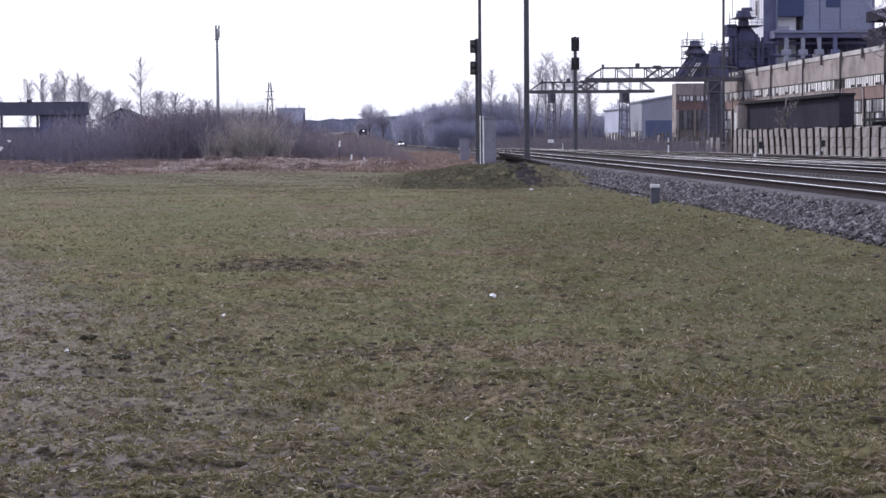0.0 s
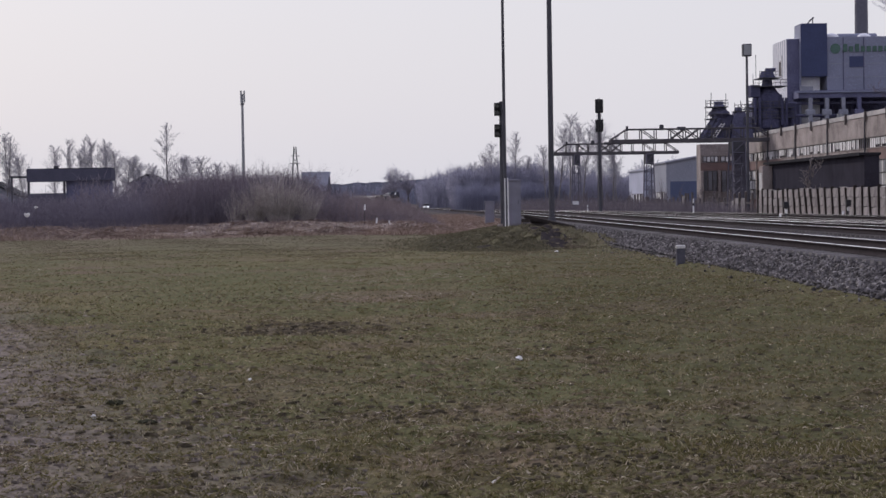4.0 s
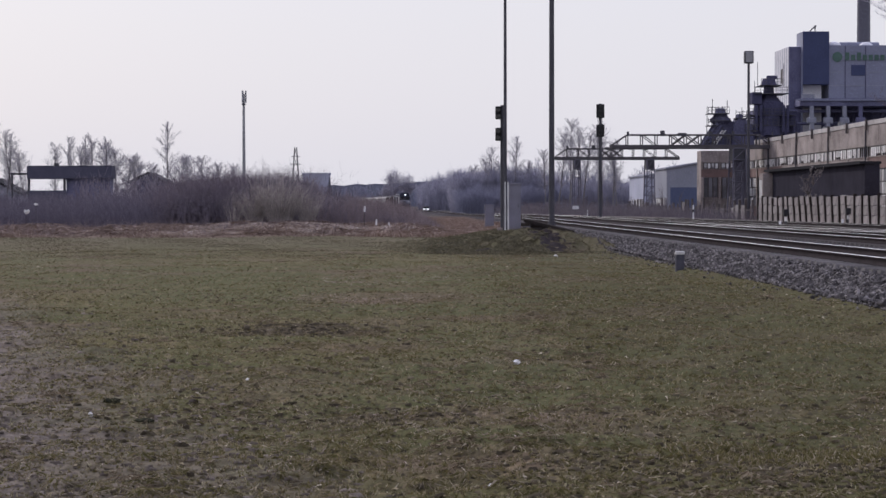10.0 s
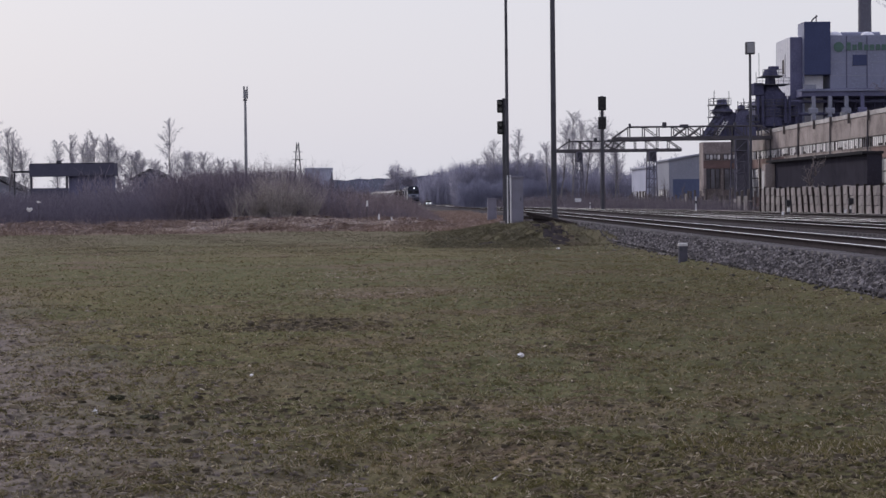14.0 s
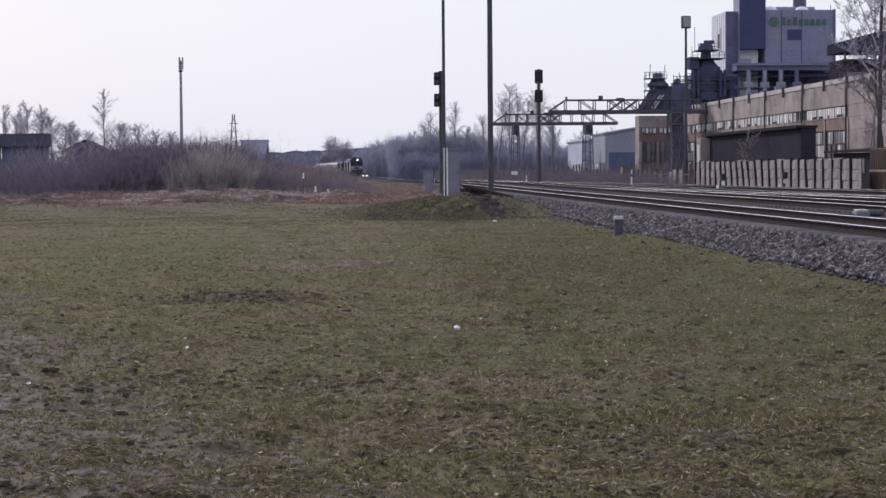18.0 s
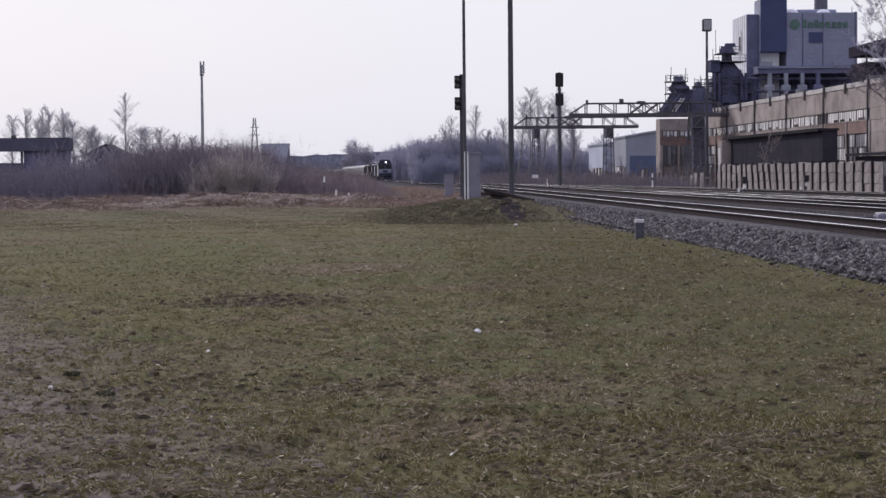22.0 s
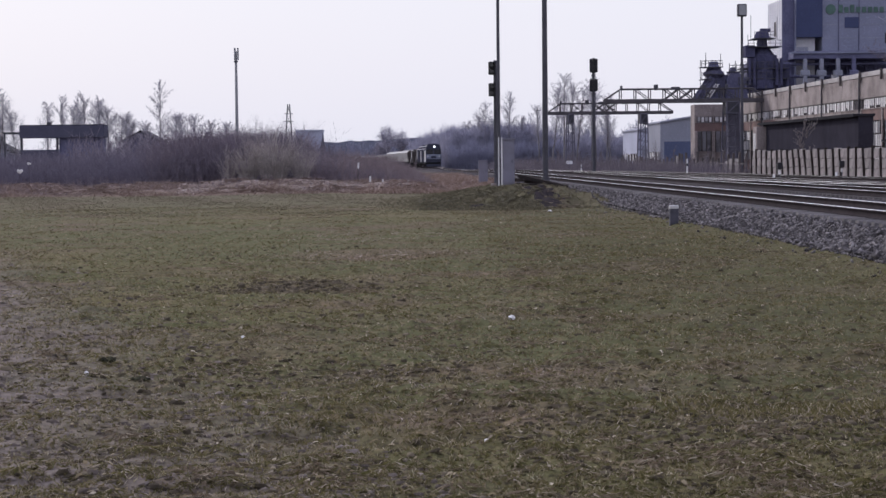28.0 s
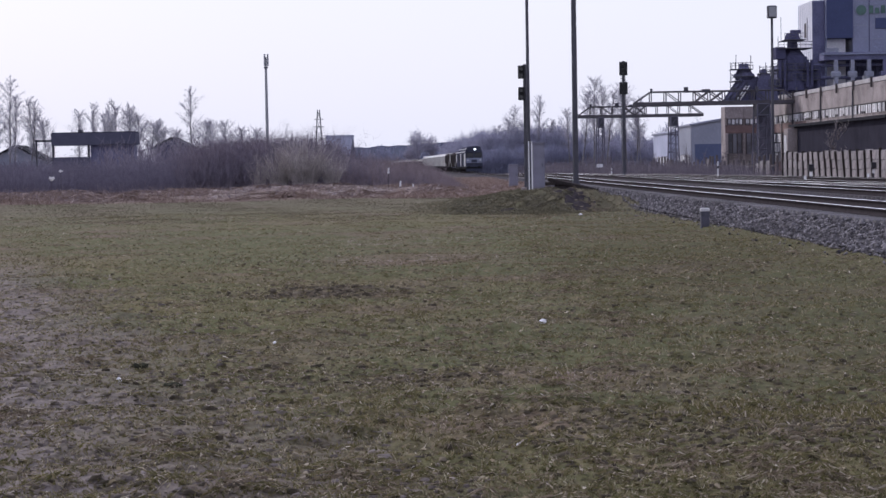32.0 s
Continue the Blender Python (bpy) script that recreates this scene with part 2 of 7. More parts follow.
M["shed"] = mat("tarred_shed_wall", (0.048, 0.045, 0.057), (0.037, 0.035, 0.044), rough=1.0, scale=0.6, fine=8, spec=0.0)
M["rust"] = mat("rusty_container", (0.075, 0.045, 0.04), (0.055, 0.036, 0.033), rough=0.85, scale=1)
M["orange"] = mat("faded_tan_strip", (0.27, 0.19, 0.155), rough=0.7)
M["roof"] = mat("dark_roofing", (0.035, 0.034, 0.038), rough=1.0, scale=0.8, spec=0.05)
# paleness and blue of this wall colour stand for distance haze
M["block"] = mat("haze_paled_render", (0.42, 0.43, 0.52), (0.36, 0.37, 0.45), rough=0.8, scale=0.2, fine=3)
M["nose"] = mat("grey_blue_nose_paint", (0.20, 0.215, 0.27), (0.16, 0.17, 0.215), rough=0.6, scale=0.6)
M["fascia"] = mat("slate_blue_fascia", (0.092, 0.09, 0.122), (0.075, 0.073, 0.10), rough=0.9, scale=0.5, fine=6, spec=0.1)
M["dry"] = islands("bleached_dry_grass", [(0.0, (0.12, 0.087, 0.072)), (0.5, (0.215, 0.158, 0.128)), (0.85, (0.31, 0.24, 0.20)), (1.0, (0.48, 0.39, 0.335))], thin=0.3)
# blue-grey steel with the haze's blue added to its colour
M["tower"] = mat("hazed_blue_grey_steel", (0.105, 0.103, 0.16), (0.075, 0.073, 0.118), (0.15, 0.147, 0.21), 0.8, 0.0, scale=0.5, fine=5, spec=0.1)
M["ware"] = mat("grey_warehouse_sheet", (0.26, 0.265, 0.31), (0.215, 0.22, 0.26), rough=0.6, scale=0.2, fine=4)
M["wareblue"] = mat("blue_warehouse_sheet", (0.085, 0.10, 0.17), (0.07, 0.085, 0.145), rough=0.6, scale=0.3, fine=4)
M["bark"] = mat("dark_bark", (0.075, 0.066, 0.064), (0.05, 0.045, 0.045), rough=0.9, scale=2)
M["birch"] = mat("birch_bark", (0.21, 0.195, 0.19), (0.10, 0.09, 0.09), rough=0.9, scale=1.2, stretch=(1, 1, 0.3))
M["twig"] = islands("bare_twigs", [(0.0, (0.115, 0.098, 0.122)), (0.6, (0.165, 0.142, 0.166)), (1.0, (0.235, 0.205, 0.225))])
M["scrub"] = islands("purplish_scrub_twigs", [(0.0, (0.09, 0.073, 0.09)), (0.6, (0.145, 0.118, 0.136)), (1.0, (0.225, 0.188, 0.20))])
M["bramble"] = islands("reddish_bramble_stems", [(0.0, (0.115, 0.09, 0.095)), (0.6, (0.185, 0.147, 0.15)), (1.0, (0.29, 0.238, 0.235))])
# pale violet: distance haze is put into the twig colour
M["twig_far"] = islands("haze_and_backlight_twigs", [(0.0, (0.30, 0.282, 0.345)), (0.6, (0.39, 0.367, 0.435)), (1.0, (0.47, 0.445, 0.51))])
M["reed"] = islands("dry_stems", [(0.0, (0.15, 0.127, 0.122)), (0.6, (0.235, 0.202, 0.19)), (1.0, (0.37, 0.325, 0.30))])
M["twig_dark"] = islands("dark_scrub_twigs", [(0.0, (0.085, 0.073, 0.085)), (0.6, (0.14, 0.12, 0.132)), (1.0, (0.21, 0.18, 0.185))])
M["straw"] = islands("dry_grass", [(0.0, (0.10, 0.075, 0.05)), (0.6, (0.195, 0.152, 0.102)), (0.9, (0.29, 0.238, 0.165)), (1.0, (0.47, 0.415, 0.31))], thin=0.35)
M["rust_grass"] = islands("reddish_dead_grass", [(0.0, (0.15, 0.103, 0.083)), (0.6, (0.25, 0.182, 0.148)), (1.0, (0.40, 0.315, 0.265))], thin=0.3)
M["mat_grass"] = islands("bleached_flat_grass", [(0.0, (0.26, 0.20, 0.165)), (0.6, (0.42, 0.345, 0.29)), (1.0, (0.62, 0.54, 0.48))], thin=0.25)
M["blade"] = islands("short_grass_blades", [(0.0, (0.075, 0.072, 0.027)), (0.45, (0.133, 0.119, 0.048)), (0.7, (0.19, 0.155, 0.078)), (0.9, (0.26, 0.22, 0.155)), (1.0, (0.46, 0.40, 0.31))], thin=0.5)
M["clod"] = islands("turf_clods", [(0.0, (0.036, 0.029, 0.019)), (0.5, (0.075, 0.061, 0.040)), (0.85, (0.12, 0.098, 0.066)), (1.0, (0.18, 0.148, 0.10))])
M["fleck"] = islands("dead_leaf_flecks", [(0.0, (0.065, 0.056, 0.028)), (0.4, (0.125, 0.105, 0.053)), (0.75, (0.215, 0.172, 0.10)), (0.95, (0.34, 0.285, 0.19)), (1.0, (0.5, 0.44, 0.34))], thin=0.2)
# dark tones carry the shade on the mound's front slope
M["mound"] = islands("shade_toned_mound_grass", [(0.0, (0.06, 0.056, 0.036)), (0.6, (0.14, 0.127, 0.082)), (1.0, (0.24, 0.21, 0.145))], thin=0.3)
M["chimney"] = mat("chimney_steel", (0.11, 0.108, 0.135), (0.095, 0.092, 0.118), rough=0.6, scale=0.2, fine=2, bump=0.05)
# the blue is aerial haze put into the forest colour
M["ridge"] = mat("hazed_forest", (0.050, 0.055, 0.082), (0.040, 0.044, 0.068), rough=1.0, scale=0.02, fine=0.2, bump=0)
# birch twigs lightened in colour for the haze in front of them
M["twig_tall"] = islands("hazed_birch_twigs", [(0.0, (0.28, 0.262, 0.29)), (0.6, (0.36, 0.338, 0.365)), (1.0, (0.46, 0.435, 0.46))])
M["coping"] = mat("pale_coping", (0.46, 0.43, 0.41), (0.33, 0.305, 0.29), rough=0.85, scale=0.8, fine=9, vary=0.1)
M["darkpost"] = mat("dark_weathered_concrete", (0.085, 0.082, 0.10), (0.06, 0.058, 0.07), rough=0.9, scale=6, fine=40)
M["field_blade"] = islands("far_field_blades", [(0.0, (0.103, 0.091, 0.058)), (0.6, (0.138, 0.12, 0.081)), (1.0, (0.19, 0.165, 0.12))], thin=0.4)
M["hedge_twig"] = islands("dull_thicket_twigs", [(0.0, (0.088, 0.078, 0.103)), (0.6, (0.128, 0.113, 0.14)), (1.0, (0.185, 0.164, 0.19))])
M["silo"] = mat("dark_silo_steel", (0.072, 0.07, 0.118), (0.05, 0.049, 0.085), (0.11, 0.108, 0.165), 0.9, 0.0, scale=0.5, fine=5, spec=0.05)
M["legpaint"] = mat("dull_crane_leg_paint", (0.15, 0.143, 0.175), (0.11, 0.105, 0.13), rough=0.9, scale=0.8, spec=0.05)
M["rail_dull"] = mat("dull_siding_rail_head", (0.42, 0.40, 0.40), (0.30, 0.285, 0.285), rough=0.5, metal=0.8, scale=2, fine=30, bump=0.05)
M["old_sleeper"] = mat("dark_old_sleeper", (0.09, 0.082, 0.08), (0.06, 0.055, 0.054), rough=1.0, scale=3, vary=0.25, spec=0.0)
# bluish base colour carries the haze over the far wood
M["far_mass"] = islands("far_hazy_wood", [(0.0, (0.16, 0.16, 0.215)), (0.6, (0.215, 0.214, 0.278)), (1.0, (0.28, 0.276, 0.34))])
M["path_soil"] = islands("dry_path_soil", [(0.0, (0.07, 0.057, 0.047)), (0.5, (0.125, 0.103, 0.086)), (0.85, (0.18, 0.15, 0.126)), (1.0, (0.26, 0.22, 0.185))])
M["tip"] = islands("pale_leaf_tips", [(0.0, (0.13, 0.118, 0.062)), (0.5, (0.22, 0.195, 0.115)), (1.0, (0.40, 0.36, 0.24))], thin=0.4)
# haze over the wood's edge is mixed into this colour
M["wood_mass"] = islands("hazed_wood_twigs", [(0.0, (0.20, 0.194, 0.25)), (0.6, (0.275, 0.266, 0.325)), (1.0, (0.36, 0.347, 0.405))])
M["willow"] = islands("pale_willow_stems", [(0.0, (0.19, 0.163, 0.148)), (0.6, (0.31, 0.272, 0.245)), (1.0, (0.52, 0.465, 0.42))])
M["conifer"] = islands("conifer_needles", [(0.0, (0.12, 0.122, 0.15)), (1.0, (0.21, 0.212, 0.25))])
M["loco"] = mat("dark_loco_paint", (0.055, 0.057, 0.078), (0.042, 0.044, 0.062), rough=0.9, scale=0.5, spec=0.0)
M["locolight"] = mat("pale_grey_loco_paint", (0.48, 0.47, 0.46), (0.40, 0.39, 0.385), rough=0.5, scale=0.5)
M["wagon_dark"] = mat("dark_wagon_paint", (0.065, 0.058, 0.058), rough=1.0, scale=0.4, vary=0.2, spec=0.0)
M["wagon_pale"] = mat("pale_wagon_paint", (0.42, 0.405, 0.385), (0.33, 0.318, 0.30), rough=0.7, scale=0.4, vary=0.12)
M["headlight"] = mat("lit_headlamp", (0.9, 0.9, 0.88), rough=0.3, emit=(1.0, 0.97, 0.92, 4.0), bump=0)
M["windscreen"] = mat("dark_windscreen", (0.02, 0.02, 0.025), rough=0.15, bump=0, spec=0.6)
M["soil"] = mat("bare_dark_soil", (0.045, 0.039, 0.039), (0.028, 0.024, 0.025), rough=1.0, scale=3, fine=25, bump=0.8, spec=0.0)
M["clump"] = mat("mossy_dark_turf", (0.05, 0.05, 0.034), (0.032, 0.032, 0.022), (0.09, 0.085, 0.055), 1.0, scale=18, fine=70, bump=1.0, spec=0.0)
M["litter"] = mat("white_litter", (0.75, 0.73, 0.70), (0.62, 0.60, 0.57), rough=0.8, scale=20)
M["wood_old"] = mat("tarred_timber", (0.045, 0.038, 0.035), (0.03, 0.026, 0.025), rough=1.0, scale=3, stretch=(1, 6, 6), spec=0.02)
M["rubber"] = mat("black_rubber", (0.02, 0.02, 0.02), rough=0.95, spec=0.02)


# ---- building helpers ----
def finish(name, me, material, parent=None, label=""):
    ob = new(name, me)
    if material is not None:
        me.materials.append(M[material])
    if parent is not None:
        ob.parent = parent
    if label:
        ob["label"] = label
    return ob


def part(name, bm, material, parent=None, label=""):
    me = bpy.data.meshes.new(name)
    bm.to_mesh(me)
    bm.free()
    return finish(name, me, material, parent, label)


def thing(name, at, label, category, group="", kind="", rz=0.0):
    ob = new(name)
    ob.matrix_basis = pose(*at, 0, 0, rz)
    ob.empty_display_size = 0.3
    return tagged(ob, label, category, group, kind)


def raw(name, verts, faces, material, parent=None, label="", smooth=False):
    """A mesh from arrays of corners and of equal-sided faces."""
    verts, faces = np.asarray(verts, np.float32).reshape(-1, 3), np.asarray(faces, np.int32)
    me = bpy.data.meshes.new(name)
    k = faces.shape[1]
    me.vertices.add(len(verts))
    me.vertices.foreach_set("co", verts.ravel())
    me.loops.add(faces.size)
    me.loops.foreach_set("vertex_index", faces.ravel())
    me.polygons.add(len(faces))
    me.polygons.foreach_set("loop_start", np.arange(0, faces.size, k, dtype=np.int32))
    if smooth:
        me.polygons.foreach_set("use_smooth", np.ones(len(faces), bool))
    me.update(calc_edges=True)
    return finish(name, me, material, parent, label)


def box(bm, x0, x1, y0, y1, z0, z1, bevel=0.0, m=None):
    r = bmesh.ops.create_cube(bm, size=1.0, matrix=Matrix.Translation(((x0 + x1) / 2, (y0 + y1) / 2, (z0 + z1) / 2)) @ Matrix.Diagonal((x1 - x0, y1 - y0, z1 - z0, 1)))
    vs = r["verts"]
    if m is not None:
        bmesh.ops.transform(bm, matrix=m, verts=vs)
    if bevel:
        es = list({e for v in vs for e in v.link_edges})
        bmesh.ops.bevel(bm, geom=es, offset=bevel, segments=2, affect="EDGES", profile=0.6)
    return bm


def rod(bm, a, b, r0, r1=None, seg=8, caps=True):
    a, b = Vector(a), Vector(b)
    d = b - a
    q = Vector((0, 0, 1)).rotation_difference(d).to_matrix().to_4x4()
    bmesh.ops.create_cone(bm, cap_ends=caps, segments=seg, radius1=r0, radius2=r0 if r1 is None else r1, depth=d.length, matrix=Matrix.Translation((a + b) / 2) @ q)
    return bm


def ball(bm, c, r, sx=1, sy=1, sz=1, sub=2):
    bmesh.ops.create_icosphere(bm, subdivisions=sub, radius=r, matrix=Matrix.Translation(c) @ Matrix.Diagonal((sx, sy, sz, 1)))
    return bm


def prism(bm, outline, y0, y1):
    """An outline of (x, z) drawn out from y0 to y1."""
    f = [bm.verts.new((x, y0, z)) for x, z in outline]
    g = [bm.verts.new((x, y1, z)) for x, z in outline]
    n = len(outline)
    bm.faces.new(f[::-1]), bm.faces.new(g)
    for i in range(n):
        bm.faces.new((f[i], f[(i + 1) % n], g[(i + 1) % n], g[i]))
    bmesh.ops.recalc_face_normals(bm, faces=bm.faces[:])
    return bm


B = bmesh.new


def tubes(p0, p1, r0, r1, sides=3):
    """Tapered sticks from arrays of ends and radii, as corners and quads."""
    p0, p1 = np.asarray(p0, float), np.asarray(p1, float)
    r0, r1 = np.asarray(r0, float)[:, None], np.asarray(r1, float)[:, None]
    d = p1 - p0
    d /= np.linalg.norm(d, axis=1, keepdims=True) + 1e-9
    ref = np.where(np.abs(d[:, 2:3]) > 0.9, [[1.0, 0, 0]], [[0, 0, 1.0]])
    u = np.cross(d, ref)
    u /= np.linalg.norm(u, axis=1, keepdims=True) + 1e-9
    w = np.cross(d, u)
    rings = []
    for p, r in ((p0, r0), (p1, r1)):
        for i in range(sides):
            a = 2 * math.pi * i / sides
            rings.append(p + r * (math.cos(a) * u + math.sin(a) * w))
    v = np.stack(rings, 1)
    n = len(p0)
    f = np.array([[i, (i + 1) % sides, sides + (i + 1) % sides, sides + i] for i in range(sides)])
    faces = (np.arange(n)[:, None, None] * 2 * sides + f[None]).reshape(-1, 4)
    return v.reshape(-1, 3), faces


def cones(p0, p1, r0):
    """Pointed sticks from arrays of ends and foot radii, as corners and triangles."""
    p0, p1 = np.asarray(p0, float), np.asarray(p1, float)
    v, _ = tubes(p0, p1, r0, np.zeros(len(p0)))
    v = v.reshape(-1, 6, 3)[:, :4]
    f = np.array([[0, 1, 3], [1, 2, 3], [2, 0, 3]])
    return v.reshape(-1, 3), (np.arange(len(p0))[:, None, None] * 4 + f[None]).reshape(-1, 3)


def bare_tree(rng, at, height, spread=0.28, levels=4, fork=4, thick=0.012, droop=0.0):
    """Trunk and twigs of a leafless tree, as two lists of sticks."""
    trunk, twigs = [], []

    def grow(p, d, length, r, lev):
        steps = 4 if lev == 0 else 2
        q = p
        for i in range(steps):
            d = (d + Vector((rng.gauss(0, 0.07), rng.gauss(0, 0.07), 0.04 if lev else 0.02)) * (1 + lev)).normalized()
            e = q + d * (length / steps)
            ra, rb = r * (1 - 0.75 * i / steps), r * (1 - 0.75 * (i + 1) / steps)
            (trunk if lev == 0 else twigs).append((q, e, ra, rb))
            if lev < levels and (i > 0 or lev > 0):
                for _ in range(fork if lev == 0 else rng.choice((2, 3))):
                    a = rng.uniform(0, 2 * math.pi)
                    s = spread * rng.uniform(0.7, 1.5)
                    out = (d + Vector((math.cos(a) * s, math.sin(a) * s, -droop * lev)) * (1.0 if lev == 0 else 1.7)).normalized()
                    grow(q.lerp(e, rng.uniform(0.2, 1)), out, length * rng.uniform(0.30, 0.52) * (0.75 if lev == 0 else 1), rb * 0.5 + 0.003, lev + 1)
            q = e

    grow(Vector(at), Vector((0, 0, 1)), height, height * thick, 0)
    return trunk, twigs


def spray(name, limbs, twigs, material, rmin=0.0, parent=None):
    """Limbs as tapered sticks and twigs as pointed ones, in one mesh."""
    a = np.array([[*p, *q, r, s] for p, q, r, s in limbs])
    v0, f0 = tubes(a[:, :3], a[:, 3:6], np.maximum(a[:, 6], rmin), np.maximum(a[:, 7], rmin * 0.7))
    f0 = np.concatenate([f0[:, :3], f0[:, [0, 2, 3]]])
    b = np.array([[*p, *q, r] for p, q, r, s in twigs])
    v1, f1 = cones(b[:, :3], b[:, 3:6] + (b[:, 3:6] - b[:, :3]) * 0.25, np.maximum(b[:, 6], rmin) * 1.15)
    return raw(name, np.concatenate([v0, v1]), np.concatenate([f0, f1 + len(v0)]), material, parent)


def sticks(name, lst, material, parent=None, sides=3, label="", rmin=0.0):
    a = np.array([[*p, *q, r, s] for p, q, r, s in lst])
    v, f = tubes(a[:, :3], a[:, 3:6], np.maximum(a[:, 6], rmin), np.maximum(a[:, 7], rmin * 0.7), sides)
    return raw(name, v, f, material, parent, label)


# ---- ground ----
def smooth(a, b, v):
    t = np.clip((np.asarray(v, float) - a) / (b - a), 0, 1)
    return t * t * (3 - 2 * t)


TRACK_Y = np.array([-80, 60, 120, 200, 270, 330, 365, 400, 437, 465, 503, 540, 575, 620, 680, 750, 840, 940, 1040.0])
TRACK_X = np.array([9.47, 9.47, 9.55, 10.4, 11.3, 11.35, 10.6, 9.3, 7.9, 6.9, 5.5, 4.0, 2.4, -0.1, -4.4, -10.8, -21.0, -34.5, -50.0])
_k = np.array([0.25, 0.5, 0.25])


def _dense():
    y = np.arange(-80, 1040.5, 2.0)
    x = np.interp(y, TRACK_Y, TRACK_X)
    for _ in range(140):
        x[1:-1] = 0.25 * x[:-2] + 0.5 * x[1:-1] + 0.25 * x[2:]
    return y, x


CY, CX = _dense()


def track_x(y):
    return np.interp(y, CY, CX)


def drop(y):
    """How far the land falls towards the far end of the line."""
    return 0.66 * smooth(115, 330, y)


def rail_z(y):
    return 0.63 - drop(y)


_tables = np.random.default_rng(17).uniform(-1, 1, (4, 128, 128))


def lumps(x, y, size, k):
    """Smooth uneven relief with humps of a given size, from -1 to 1."""
    u, v = np.asarray(x, float) / size + 31.7 * k, np.asarray(y, float) / size + 17.3 * k
    i, j = np.floor(u).astype(int), np.floor(v).astype(int)
    a, b = u - i, v - j
    a, b = a * a * (3 - 2 * a), b * b * (3 - 2 * b)
    t = _tables[k]
    i0, i1, j0, j1 = i % 128, (i + 1) % 128, j % 128, (j + 1) % 128
    return (t[i0, j0] * (1 - a) + t[i1, j0] * a) * (1 - b) + (t[i0, j1] * (1 - a) + t[i1, j1] * a) * b


def land(x, y):
    """Height of the ground sheet."""
    x, y = np.asarray(x, float), np.asarray(y, float)
    # trodden, tussocky turf near by, smoother farther off
    near = 1 - smooth(24, 34, y)
    path = smooth(0.9, -0.4, x + 0.27 * (y - 8)) * near
    rough = 0.014 * path * lumps(x, y, 0.11, 3) + 0.03 * lumps(x, y, 1.1, 0) * (1 - smooth(60, 80, y)) + near * (0.032 * lumps(x, y, 0.36, 1) + 0.027 * lumps(x, y, 0.15, 2) * smooth(-0.6, 0.7, lumps(x, y, 0.8, 3)))
    z = -0.55 * smooth(150, 330, y) + rough * smooth(0, 6, y)
    z = z + 0.35 * smooth(17.5, 20.5, x - track_x(y) + 9.47) * (1 - smooth(300, 420, y))
    # the mound: a broken front, a lumpy top, falling off to the sides
    wob = 0.7 * np.sin(x * 1.9) + 0.4 * np.sin(x * 4.3 + 1)
    rise = 0.29 * smooth(57.0, 61.0, y + wob) + 0.20 * smooth(60, 69, y)
    body = rise * (1 - smooth(76, 84, y)) * smooth(0.8, 5.2, x) * (1 - smooth(6.2, 8.2, x))
    hump = 0.16 * np.sin(x * 3.1 + 1.3 * np.sin(y * 1.1)) * np.sin(y * 1.7 + 0.7 * x) + 0.07 * np.sin(x * 6.7 + y) * np.sin(y * 4.1 - 2 * x)
    z = z + body + hump * smooth(0.03, 0.25, body) * (1 - smooth(66, 69, y))
    # grass verge creeping up the ballast
    u = x - track_x(y) + 9.47
    z = z - rough * smooth(0, 6, y) * smooth(6.2, 6.8, u)
    z = z + 0.10 * smooth(6.4, 7.2, u) * (1 - smooth(10, 16, u)) * (1 - smooth(110, 160, y))
    # dry bank under the thicket
    z = z + 0.36 * smooth(86.8, 95, y + 1.2 * np.sin(x * 0.8) + 0.6 * np.sin(x * 2.1)) * (1 - smooth(0, 4, x)) * (1 - smooth(116, 140, y))
    z = z + 0.012 * np.sin(x * 1.7 + 0.6 * np.sin(y * 0.8)) * np.sin(y * 1.1) + 0.02 * np.sin(x * 0.31 + y * 0.17)
    z = z + 0.15 * np.exp(-((x + 5.5) / 5.0) ** 2 - ((y - 96) / 6.0) ** 2)
    return z


def grid_sheet():
    ys = np.concatenate([np.arange(-40, 4, 4.0), np.arange(4, 7.5, 0.25), np.arange(7.5, 20, 0.06), np.arange(20, 34, 0.09), np.arange(34, 72, 0.25), np.arange(72, 100, 0.5), np.arange(100, 360, 6.0), np.geomspace(360, 4200, 26)])
    xs = np.concatenate([-np.geomspace(2500, 32, 16), np.arange(-30, -9, 0.5), np.arange(-9, 8, 0.07), np.arange(8, 30.01, 0.5), np.geomspace(32, 2500, 16)])
    X, Y = np.meshgrid(xs, ys)
    Z = land(X, Y)
    Z = np.where((Y > 34) & (Y < 60) & (np.abs(X) < 30), Z + 0.008 * np.random.randn(*Z.shape), Z)
    v = np.stack([X, Y, Z], -1).reshape(-1, 3)
    ny, nx = X.shape
    i = np.arange(ny * nx).reshape(ny, nx)
    f = np.stack([i[:-1, :-1], i[:-1, 1:], i[1:, 1:], i[1:, :-1]], -1).reshape(-1, 4)
    return v, f


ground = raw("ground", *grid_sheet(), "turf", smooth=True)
tagged(ground, "trampled olive-green spring turf with bare soil patches", "ground", kind="structure")


